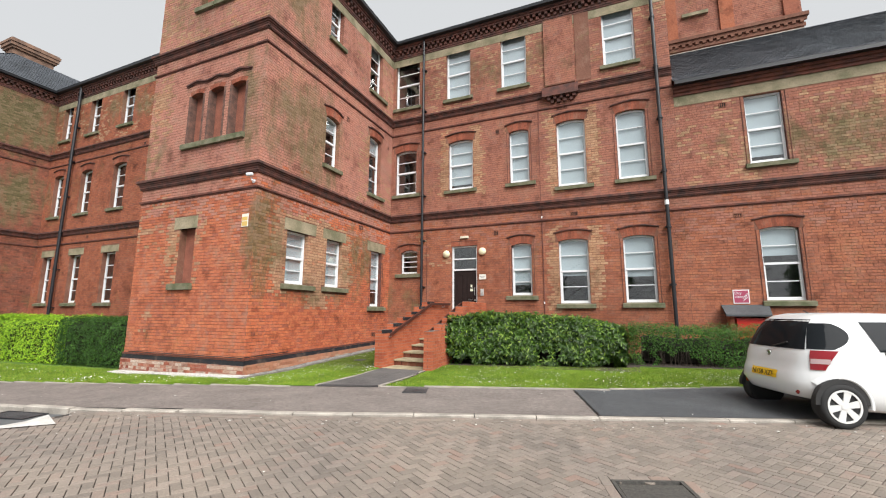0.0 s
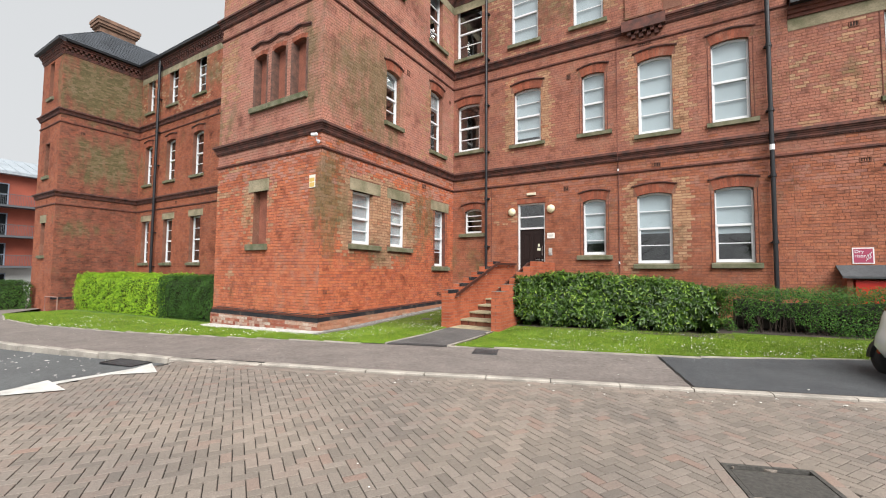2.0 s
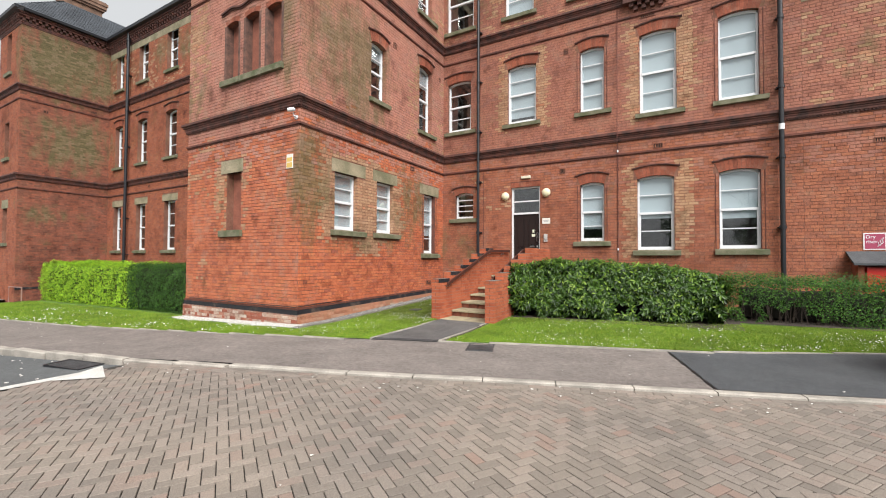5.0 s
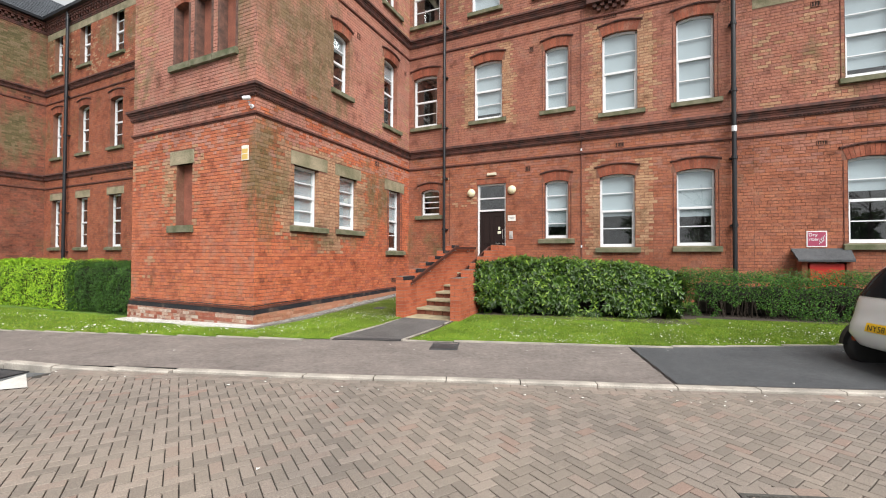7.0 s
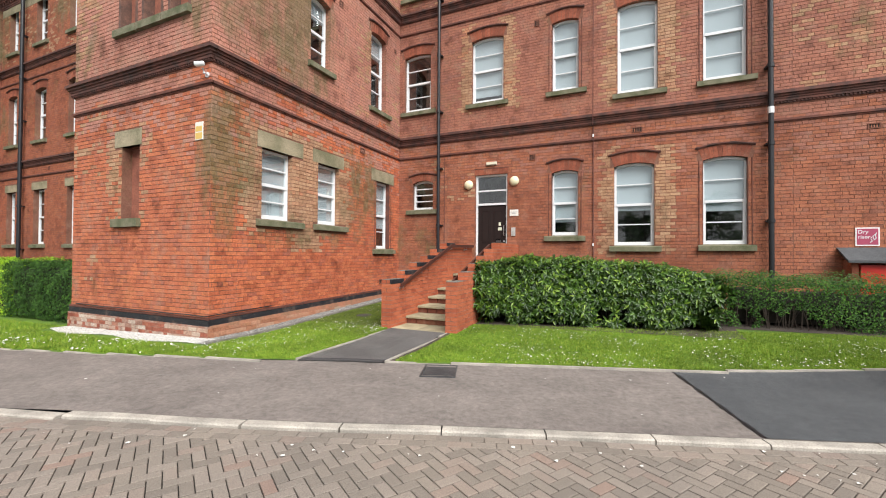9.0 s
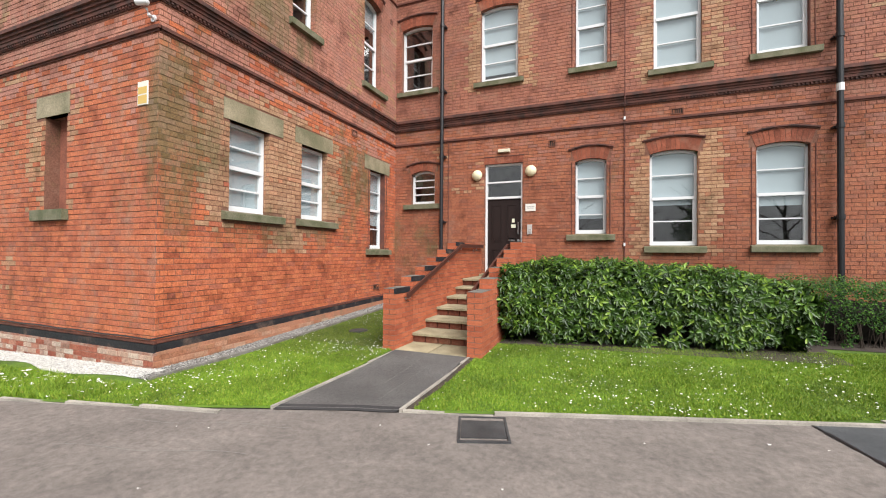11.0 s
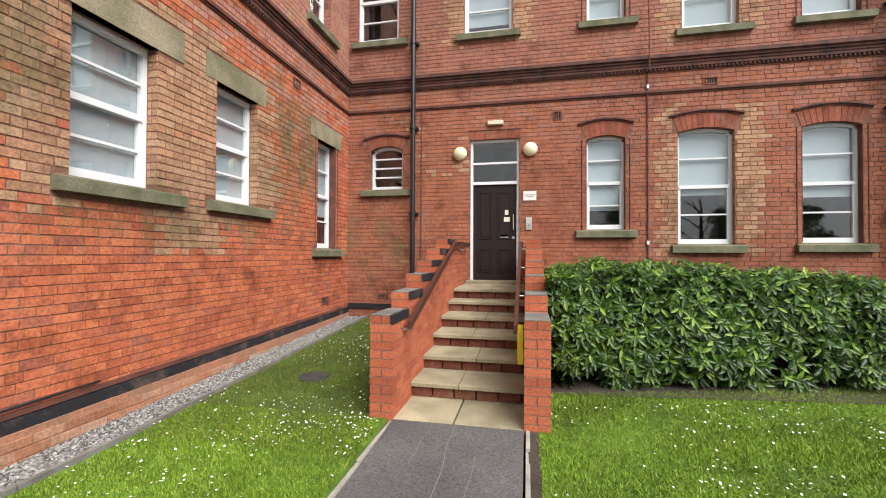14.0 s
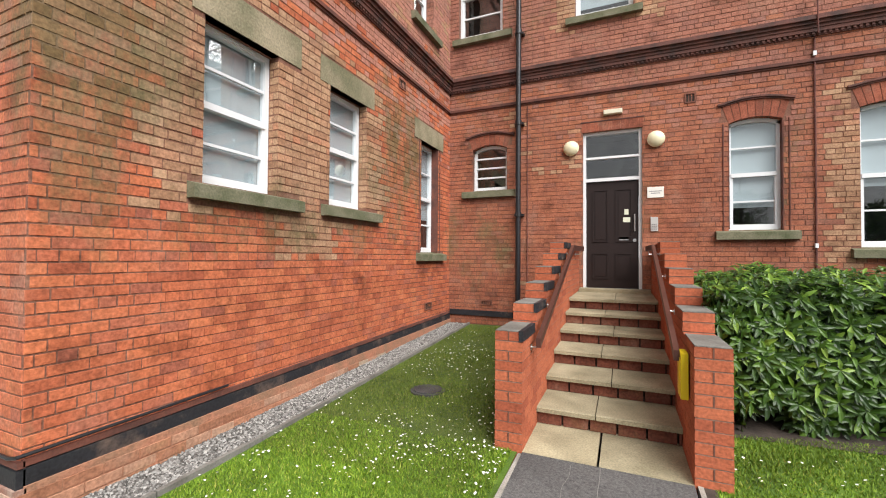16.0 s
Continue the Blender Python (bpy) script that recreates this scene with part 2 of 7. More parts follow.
def grain(m, scale, low, high):
    """Coarse wear, a hand's breadth and finer, over a surface."""
    n, l = m.node_tree.nodes, m.node_tree.links
    b = n["Principled BSDF"]
    was = b.inputs["Base Color"].links[0].from_socket
    a = tex(n, l, "ShaderNodeTexNoise", scale, 8)
    a.inputs["Roughness"].default_value = 0.8
    l.new(mix(n, l, 1.0, was, ramp(n, l, a.outputs[0], [(0.36, (low,) * 3), (0.64, (high,) * 3)]), "MULTIPLY"), b.inputs["Base Color"])


speckle(M_PATH, 70, 0.22, (0.24, 0.22, 0.20))
speckle(M_ASPHALT_RED, 90, 0.2, (0.28, 0.24, 0.22))
speckle(M_ASPHALT_DARK, 90, 0.15, (0.13, 0.13, 0.13))
grain(M_PATH, 45, 0.5, 1.6)
grain(M_ASPHALT_RED, 14, 0.72, 1.25)
grain(M_ASPHALT_RED, 2.2, 0.88, 1.1)
grain(M_ASPHALT_DARK, 12, 0.82, 1.2)
grain(M_ROAD, 12, 0.8, 1.2)
M_CAP = noisy("grey_weathered_cap", (0.20, 0.19, 0.17), (0.12, 0.11, 0.095), 5, 60)
M_KERB = noisy("concrete_kerb", (0.42, 0.38, 0.33), (0.24, 0.22, 0.19), 3, 80, 0.9, 0.4)
M_IRONLIP = noisy("dark_asphalt_lip", (0.045, 0.042, 0.043), (0.03, 0.028, 0.029), 4, 120, 0.9, 0.5)
M_CRACK = plain("pale_grit_in_cracks", (0.24, 0.23, 0.21), 0.95)
M_JOINT = noisy("sandy_joint", (0.04, 0.034, 0.028), (0.02, 0.018, 0.015), 2, 90, 0.95)
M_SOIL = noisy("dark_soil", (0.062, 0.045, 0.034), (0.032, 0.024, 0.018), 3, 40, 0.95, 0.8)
M_LAWN = noisy("lawn_turf", (0.105, 0.185, 0.012), (0.055, 0.11, 0.008), 2.0, 90, 0.9, 0.8)
M_FLAG = noisy("sandstone_flag", (0.42, 0.36, 0.23), (0.26, 0.22, 0.135), 2.4, 70, 0.85, 0.4)
M_TREAD = noisy("worn_sandstone_tread", (0.38, 0.33, 0.215), (0.22, 0.19, 0.115), 2.6, 70, 0.85, 0.4)
M_PAINT = noisy("white_road_paint", (0.62, 0.60, 0.56), (0.42, 0.41, 0.38), 4, 90, 0.8)


def paver_mat(name, rnd):
    m, n, l, b = mat(name, 0.85)
    geo = n.new("ShaderNodeNewGeometry")
    r = geo.outputs["Random Per Island"] if rnd == "ISLAND" else n.new("ShaderNodeObjectInfo").outputs["Random"]
    col = ramp(n, l, r, [(0.0, (0.165, 0.142, 0.122)), (0.35, (0.20, 0.172, 0.146)), (0.75, (0.235, 0.20, 0.172)), (0.95, (0.22, 0.175, 0.148)), (1.0, (0.235, 0.165, 0.135))])
    big = tex(n, l, "ShaderNodeTexNoise", 0.6, 5, geo.outputs["Position"])
    fine = tex(n, l, "ShaderNodeTexNoise", 130, 3, geo.outputs["Position"])
    col = mix(n, l, 0.8, col, ramp(n, l, big.outputs[0], [(0.3, (0.72, 0.72, 0.73)), (0.7, (1.12, 1.08, 1.02))]), "MULTIPLY")
    col = mix(n, l, 0.5, col, ramp(n, l, fine.outputs[0], [(0.3, (0.25, 0.25, 0.25)), (0.7, (0.78, 0.78, 0.78))]), "OVERLAY")
    l.new(col, b.inputs["Base Color"])
    bump(n, l, b, fine.outputs[0], 0.5, 0.004)
    return m


M_PAVER, M_PAVER_PIECE = paver_mat("brown_block_paver", "ISLAND"), paver_mat("brown_block_paver_single", "OBJECT")


def leaf_mat(name, stops, rough=0.4):
    m, n, l, b = mat(name, rough)
    geo = n.new("ShaderNodeNewGeometry")
    c = ramp(n, l, geo.outputs["Random Per Island"], stops)
    l.new(c, b.inputs["Base Color"])
    b.inputs["Specular IOR Level"].default_value = 0.3
    return m


M_RHODO = leaf_mat("glossy_rhododendron_leaf", [(0, (0.012, 0.031, 0.005)), (0.5, (0.034, 0.076, 0.009)), (0.85, (0.070, 0.14, 0.016)), (1, (0.20, 0.30, 0.04))], 0.32)
M_HEDGE = leaf_mat("small_dark_hedge_leaf", [(0, (0.010, 0.034, 0.004)), (0.6, (0.030, 0.085, 0.009)), (1, (0.08, 0.18, 0.018))], 0.5)
M_LIME = leaf_mat("bright_lime_hedge_leaf", [(0, (0.06, 0.15, 0.008)), (0.5, (0.21, 0.40, 0.016)), (1, (0.42, 0.60, 0.03))], 0.5)
M_BLADE = leaf_mat("grass_blade", [(0, (0.085, 0.16, 0.010)), (0.5, (0.15, 0.25, 0.018)), (0.9, (0.22, 0.32, 0.03)), (1, (0.38, 0.36, 0.08))], 0.6)
# blades and turf by the wing: shade put into darker, mossier greens
M_SHADED_BLADE = leaf_mat("shaded_mossy_blade", [(0, (0.05, 0.085, 0.008)), (0.5, (0.10, 0.145, 0.016)), (0.9, (0.16, 0.19, 0.03)), (1, (0.26, 0.23, 0.09))], 0.7)
M_SHADED_TURF = noisy("mossy_turf", (0.07, 0.10, 0.014), (0.04, 0.062, 0.01), 2.0, 90, 0.9, 0.8)
for m_, sc in ((M_BLADE, 0.9), (M_LAWN, 0.9), (M_SHADED_BLADE, 0.9)):
    grain(m_, sc, 0.72, 1.3)
# near-black colour that stands for shade inside hedges and vent slots
M_CORE = plain("painted_inner_shade", (0.014, 0.011, 0.007), 0.95)
M_JOINT_D = plain("dark_pier_mortar", (0.13, 0.06, 0.04), 0.95)
M_FOOT = noisy("crumbling_orange_brick", (0.40, 0.17, 0.10), (0.27, 0.15, 0.09), 5, 50, 0.92, 0.8, 0.3)
M_DAISY = plain("white_daisy", (0.78, 0.78, 0.74), 0.7)
M_STEEL = plain("brushed_steel", (0.55, 0.55, 0.55), 0.35, 1.0)
M_MORTAR_P = noisy("grey_mortar", (0.33, 0.22, 0.17), (0.22, 0.14, 0.11), 5, 80, 0.95)
M_CHIM = noisy("buff_chimney_brick", (0.26, 0.15, 0.10), (0.14, 0.085, 0.06), 3, 40)


# ---- building helpers ----
rng = np.random.default_rng(7)


class Face:
    """A wall's own frame: u along the wall, z up, d out of the wall."""

    def __init__(self, ox, oy, angle):
        self.o = np.array([ox, oy, 0.0])
        a = radians(angle)
        self.u = np.array([math.cos(a), math.sin(a), 0.0])
        self.n = np.array([math.sin(a), -math.cos(a), 0.0])

    def p(self, u, z, d=0.0):
        return tuple(self.o + u * self.u + d * self.n + np.array([0, 0, z]))


MAIN = Face(0, 14.38, 0)        # u = x
WING = Face(-8.46, 0, 90)       # u = y, faces east
TOWER = Face(0, 7.58, 0)        # u = x
TOWER_W = Face(-13.13, 0, 90)   # u = y
BACK = Face(0, 10.95, 0)        # u = x, the further range of the building
FARW = Face(-27.0, 0, 90)       # u = y
FARF = Face(0, 7.5, 0)          # u = x
WORLD = Face(0, 0, 0)           # u = x, d = -y


class Build:
    def __init__(self):
        self.v, self.f = [], []

    def quad(self, *pts):
        i = len(self.v)
        self.v += [tuple(p) for p in pts]
        self.f.append(tuple(range(i, i + len(pts))))

    def hull(self, a, b):
        """A prism between two rings of points."""
        i, k = len(self.v), len(a)
        self.v += [tuple(p) for p in a] + [tuple(p) for p in b]
        self.f.append(tuple(range(i, i + k)))
        self.f.append(tuple(range(i + 2 * k - 1, i + k - 1, -1)))
        for j in range(k):
            q = (j + 1) % k
            self.f.append((i + j, i + k + j, i + k + q, i + q))

    def box(self, F, u0, u1, z0, z1, d0, d1):
        self.hull([F.p(u0, z0, d1), F.p(u1, z0, d1), F.p(u1, z1, d1), F.p(u0, z1, d1)],
                  [F.p(u0, z0, d0), F.p(u1, z0, d0), F.p(u1, z1, d0), F.p(u0, z1, d0)])

    def tube(self, path, r, k=8):
        """A round bar along a path of points."""
        rings = []
        for i, p in enumerate(path):
            p = Vector(p)
            t = (Vector(path[min(i + 1, len(path) - 1)]) - Vector(path[max(i - 1, 0)])).normalized()
            a = t.orthogonal().normalized() if abs(t.z) > 0.9 else t.cross(Vector((0, 0, 1))).normalized()
            b = t.cross(a)
            rings.append([p + r * (math.cos(2 * math.pi * j / k) * a + math.sin(2 * math.pi * j / k) * b) for j in range(k)])
        i0 = len(self.v)
        for ring in rings:
            self.v += [tuple(q) for q in ring]
        for i in range(len(rings) - 1):
            for j in range(k):
                q = (j + 1) % k
                self.f.append((i0 + i * k + j, i0 + i * k + q, i0 + (i + 1) * k + q, i0 + (i + 1) * k + j))
        self.f.append(tuple(range(i0, i0 + k)))
        self.f.append(tuple(range(i0 + len(rings) * k - 1, i0 + (len(rings) - 1) * k - 1, -1)))

    def lathe(self, base, axis, profile, k=16):
        """A turned form: profile of (height along the axis, radius)."""
        base, axis = Vector(base), Vector(axis).normalized()
        a = axis.orthogonal().normalized()
        b = axis.cross(a)
        i0 = len(self.v)
        for h, r in profile:
            for j in range(k):
                w = 2 * math.pi * j / k
                self.v.append(tuple(base + h * axis + max(r, 1e-4) * (math.cos(w) * a + math.sin(w) * b)))
        for i in range(len(profile) - 1):
            for j in range(k):
                q = (j + 1) % k
                self.f.append((i0 + i * k + j, i0 + i * k + q, i0 + (i + 1) * k + q, i0 + (i + 1) * k + j))
        self.f.append(tuple(range(i0, i0 + k)))
        self.f.append(tuple(range(i0 + len(profile) * k - 1, i0 + (len(profile) - 1) * k - 1, -1)))

    def mesh(self, name, material, fix=True):
        me = bpy.data.meshes.new(name)
        me.from_pydata(self.v, [], self.f)
        me.materials.append(material)
        if fix and len(self.f) < 6000:
            bm = bmesh.new()
            bm.from_mesh(me)
            bmesh.ops.recalc_face_normals(bm, faces=bm.faces)
            bm.to_mesh(me)
            bm.free()
        me.update()
        return me

    def make(self, name, material, parent=None, label="", category="", group="", kind="", smooth=False):
        me = self.mesh(name, material)
        if smooth:
            me.polygons.foreach_set("use_smooth", [True] * len(me.polygons))
        ob = new(name, me)
        ob.parent = parent
        return tagged(ob, label, category, group, kind)


def empty(name, label="", category="", group="", kind="", at=(0, 0, 0)):
    ob = new(name)
    ob.location = at
    ob.empty_display_size = 0.2
    return tagged(ob, label, category, group, kind)


class Opening:
    """A hole in a wall. rise: how far its curved head climbs above its springing; ring: the arch's thickness."""

    def __init__(self, u0, u1, z0, z1, rise=0.0, ring=0.0, lintel=None, sill=None, hood=False, deep=0.32,
                 frame=-0.11, style="sash", blind=0, rows=2, buff=False, label="", bullnose=False, stone=None):
        self.u0, self.u1, self.z0, self.z1, self.rise, self.ring, self.lintel, self.sill, self.hood = u0, u1, z0, z1, rise, ring, lintel, sill, hood
        self.deep, self.frame, self.style, self.blind, self.rows, self.buff, self.label, self.bullnose, self.stone = deep, frame, style, blind, rows, buff, label, bullnose, stone
        self.spring = z1 - rise
        self.mid = (u0 + u1) / 2
        if rise:
            w = u1 - u0
            self.R = (w * w / 4 + rise * rise) / (2 * rise)
            self.cz = z1 - self.R

    def top(self, u, extra=0.0):
        if not self.rise:
            return self.z1
        R = self.R + extra
        x = min(abs(u - self.mid), R)
        return self.cz + math.sqrt(max(R * R - x * x, 0))

    def hood_z(self, u):
        """The underside of the hood moulding: a flat curve of its own."""
        h = (self.u1 - self.u0) / 2 + 0.10
        return self.z1 + self.ring + 0.05 - 0.08 * min(1, abs(u - self.mid) / h) ** 2

    def blocks(self, z):
        """Spans of u that a course of bricks at height z leaves out."""
        out = []
        if self.z0 < z < self.spring + 0.02:
            out.append((self.u0, self.u1))
        elif self.hood and self.spring <= z < self.z1 + self.ring + 0.06:
            h = (self.u1 - self.u0) / 2 + 0.10
            half = h if z < self.hood_z(self.mid + h) else h * math.sqrt(max(0, (self.hood_z(self.mid) - z) / 0.08))
            out.append((self.mid - half, self.mid + half))
        elif self.rise and self.spring <= z < self.z1 + self.ring:
            R = self.R + self.ring
            half = math.sqrt(max(R * R - (z - self.cz) ** 2, 0))
            ang = math.asin((self.u1 - self.u0) / 2 / self.R)
            limit = (z - self.cz) * math.tan(ang) + 0.0
            half = min(half, max(limit, 0))
            out.append((self.mid - half, self.mid + half))
        elif not self.rise and self.z0 < z < self.z1:
            out.append((self.u0, self.u1))
        for r in (self.lintel, self.sill):
            if r and r[2] - 0.02 < z < r[3] + 0.02:
                out.append((r[0], r[1]))
        return out


def wall_shell(name, F, u0, u1, z0, z1, openings, material, thick=0.35, label="", parent=None):
    """The wall's body with holes cut through it, and their reveals."""
    B = Build()
    cuts = {u0, u1}
    for o in openings:
        n = 10 if o.rise else 1
        cuts |= {o.u0 + (o.u1 - o.u0) * i / n for i in range(n + 1)}
    cuts = sorted(c for c in cuts if u0 <= c <= u1)
    for d in (0.0, -thick):
        for a, b in zip(cuts[:-1], cuts[1:]):
            if b - a < 1e-5:
                continue
            m = (a + b) / 2
            here = sorted([o for o in openings if o.u0 < m < o.u1], key=lambda o: o.z0)
            za, zb = z0, z0
            for o in here:
                B.quad(F.p(a, za, d), F.p(b, zb, d), F.p(b, o.z0, d), F.p(a, o.z0, d))
                za, zb = o.top(a), o.top(b)
            B.quad(F.p(a, za, d), F.p(b, zb, d), F.p(b, z1, d), F.p(a, z1, d))
    for o in openings:
        D = -min(o.deep, thick)
        B.quad(F.p(o.u0, o.z0, 0), F.p(o.u0, o.spring, 0), F.p(o.u0, o.spring, D), F.p(o.u0, o.z0, D))
        B.quad(F.p(o.u1, o.z0, 0), F.p(o.u1, o.spring, 0), F.p(o.u1, o.spring, D), F.p(o.u1, o.z0, D))
        B.quad(F.p(o.u0, o.z0, 0), F.p(o.u1, o.z0, 0), F.p(o.u1, o.z0, D), F.p(o.u0, o.z0, D))
        n = 10 if o.rise else 1
        for i in range(n):
            a, b = (o.u0 + (o.u1 - o.u0) * j / n for j in (i, i + 1))
            B.quad(F.p(a, o.top(a), 0), F.p(b, o.top(b), 0), F.p(b, o.top(b), D), F.p(a, o.top(a), D))
    B.quad(F.p(u0, z1, 0), F.p(u1, z1, 0), F.p(u1, z1, -thick), F.p(u0, z1, -thick))
    me = bpy.data.meshes.new(name)
    me.from_pydata(B.v, [], B.f)
    me.materials.append(material)
    ob = new(name, me)
    ob.parent = parent
    return tagged(ob, label, kind="" if parent else "structure")


COURSE, LONG, SHORT = 0.083, 0.228, 0.108


def courses(u0, u1, z0, z1, openings, seed=0, bond=4):
    """Rectangles of single bricks in garden-wall bond: (u0, u1, z0, z1)."""
    r = np.random.default_rng(seed)
    out = []
    n0, n1 = math.ceil(z0 / COURSE - 1e-6), math.floor(z1 / COURSE + 1e-6)
    for c in range(n0, n1):
        za, zb = c * COURSE, c * COURSE + COURSE - 0.010
        zm = (za + zb) / 2
        gaps = sorted(g for o in openings for g in o.blocks(zm))
        spans, at = [], u0
        for g0, g1 in gaps:
            if g0 - at > 0.02:
                spans.append((at, g0))
            at = max(at, g1)
        if u1 - at > 0.02:
            spans.append((at, u1))
        head = c % bond == 0
        units = [SHORT + 0.007] if head else [LONG + 0.007]
        start = u0 + ((c % 2) * 0.1175 + r.uniform(-0.02, 0.02) if not head else 0.058) - 0.235
        for s0, s1 in spans:
            x = start + math.floor((s0 - start) / units[0]) * units[0]
            while x < s1:
                a, b = max(x, s0), min(x + units[0] - 0.007, s1)
                if b - a > 0.03:
                    out.append((a, b, za, zb))
                x += units[0]
    return out


def brick_mesh(name, F, rects, material, seed=0, proud=0.005):
    """Many bricks in one mesh: front and four edges each, every one a little uneven."""
    r = np.random.default_rng(seed)
    R = np.array(rects)
    k = len(R)
    d = proud + r.uniform(-0.002, 0.003, k)
    j = r.uniform(-0.0015, 0.0015, (k, 4))
    u0, u1, z0, z1 = R[:, 0] + j[:, 0], R[:, 1] + j[:, 1], R[:, 2] + j[:, 2], R[:, 3] + j[:, 3]
    e = 0.003
    cols = []
    for uu, zz, dd in ((u0, z0, -0.004), (u1, z0, -0.004), (u1, z1, -0.004), (u0, z1, -0.004)):
        cols.append((uu, zz, np.full(k, dd)))
    for uu, zz in ((u0 + e, z0 + e), (u1 - e, z0 + e), (u1 - e, z1 - e), (u0 + e, z1 - e)):
        cols.append((uu, zz, d))
    V = np.stack([F.o + c[0][:, None] * F.u + c[2][:, None] * F.n + c[1][:, None] * np.array([0, 0, 1.0]) for c in cols], 1).reshape(-1, 3)
    quads = np.array([[4, 5, 6, 7], [0, 1, 5, 4], [1, 2, 6, 5], [2, 3, 7, 6], [3, 0, 4, 7]])
    Q = (np.arange(k)[:, None, None] * 8 + quads[None]).reshape(-1)
    me = bpy.data.meshes.new(name)
    me.vertices.add(len(V))
    me.vertices.foreach_set("co", V.ravel())
    me.loops.add(len(Q))
    me.loops.foreach_set("vertex_index", Q.astype(np.int32))
    me.polygons.add(len(Q) // 4)
    me.polygons.foreach_set("loop_start", np.arange(0, len(Q), 4, dtype=np.int32))
    me.polygons.foreach_set("use_smooth", [False] * (len(Q) // 4))
    me.update(calc_edges=True)
    me.materials.append(material)
    return me


LATER = []  # brickwork laid at the end of the file


def brickwork(F, u0, u1, z0, z1, openings, parent, seed, near=None, material=None, label="weathered red bricks in garden wall bond"):
    LATER.append((F, u0, u1, z0, z1, openings, parent, seed, near, material or M_BRICK, label))


# stretches of wall with many buff bricks: u0, u1, z0, z1, share
ZONES = {
    "wall_wing": [(8.3, 11.75, 2.1, 4.4, 0.85), (9.5, 10.5, 1.6, 4.4, 1.1), (11.9, 14.4, 5.4, 8.3, 0.35), (11.5, 14.4, 9.5, 12.0, 0.25)],
    "wall_tower": [(-13.2, -12.2, 5.4, 9.1, 0.5), (-13.2, -11.9, 3.2, 4.8, 0.3), (-13.2, -8.4, 9.5, 13.0, 0.35), (-11.8, -11.2, 2.2, 4.3, 0.6), (-10.7, -10.3, 2.2, 4.3, 0.6), (-12.6, -11.9, 1.0, 1.7, 0.3)],
    "wall_main": [(-2.15, -1.78, 1.7, 4.5, 1.3), (-0.88, -0.42, 1.7, 4.5, 1.3), (-6.25, -5.8, 6.1, 8.8, 1.2), (-4.95, -4.5, 6.1, 8.8, 1.2), (-2.1, -1.7, 5.8, 8.8, 1.2), (-0.8, -0.3, 5.8, 8.8, 1.2), (-8.5, 2.1, 9.4, 12.2, 0.3), (-7.2, -4.9, 0.9, 4.6, 0.12)],
    "wall_low_range": [(2.0, 4.0, 5.4, 8.2, 0.3), (4.5, 12.0, 5.4, 8.2, 0.3)],
    "wall_back_range": [(-27, -13, 9.4, 12.2, 0.2)],
}


def is_buff(key, u, z, r):
    for u0, u1, z0, z1, share in ZONES.get(key, ()):
        inside = min(u - u0, u1 - u, z - z0, z1 - z)
        k = share * min(1, max(0, inside / 0.25 + 0.4)) + 0.5 * noise.noise(Vector((u * 0.9, z * 0.9, 7.0))) + 0.25 * noise.noise(Vector((u * 3.1, z * 3.1, 5.0)))
        if inside > -0.12 and 0.12 + 0.75 * r < k:
            return True
    return False


def lay_bricks():
    for F, u0, u1, z0, z1, openings, parent, seed, near, material, label in LATER:
        rects = courses(u0, u1, z0, z1, openings, seed)
        single = []
        if near:
            a, b, c, d = near
            single = [q for q in rects if a < q[0] < b and c < q[2] < d][:300]
            keep = set(single)
            rects = [q for q in rects if q not in keep]
        rr = np.random.default_rng(seed + 50)
        kinds = []
        for q in rects:
            zc = (q[2] + q[3]) / 2
            k = int(is_buff(parent.name, (q[0] + q[1]) / 2, zc, rr.random()))
            if k == 0 and rr.random() < min(1, max(0, (zc + 1.2 * noise.noise(Vector((q[0] * 0.5, zc * 0.5, 2))) - 3.6) / 2.0)):
                k = 3
            kinds.append(k)
        low = M_BRICK_WORN if parent.name == "wall_tower" else material if parent.name == "wall_wing" else (M_BRICK_MID if material is M_BRICK else material)
        for k, m_, lab in ((0, low, label), (3, M_BRICK_PALE if parent.name in ("wall_wing", "wall_tower") else M_BRICK_UP if material is M_BRICK else material, "bleached red bricks of the upper floors"), (1, M_BUFF, "buff brown bricks among the red")):
            part_ = [q for q, w in zip(rects, kinds) if w == k]
            if not part_:
                continue
            ob = new("brickwork", brick_mesh("brickwork", F, part_, m_, seed + k))
            ob.parent = parent
            tagged(ob, lab, kind="stuff")
        shared = {}
        for q in single:
            w = round(q[1] - q[0], 2)
            if w not in shared:
                B = Build()
                e = 0.003
                B.hull([(-w / 2, -0.005, 0), (w / 2, -0.005, 0), (w / 2, -0.005, 0.073), (-w / 2, -0.005, 0.073)][::1],
                       [(-w / 2 - 0, 0.004, 0), (w / 2, 0.004, 0), (w / 2, 0.004, 0.073), (-w / 2, 0.004, 0.073)])
                shared[w] = B.mesh("brick", M_BRICK_PIECE if parent.name == "wall_wing" else M_BRICK_PIECE_MID)
            o = new("brick", shared[w])
            o.matrix_basis = Matrix.Translation(F.p((q[0] + q[1]) / 2, q[2], rng.uniform(-0.001, 0.002))) @ Matrix.Rotation(math.atan2(F.u[1], F.u[0]), 4, "Z")
            o.parent = parent


COUNT = [0]


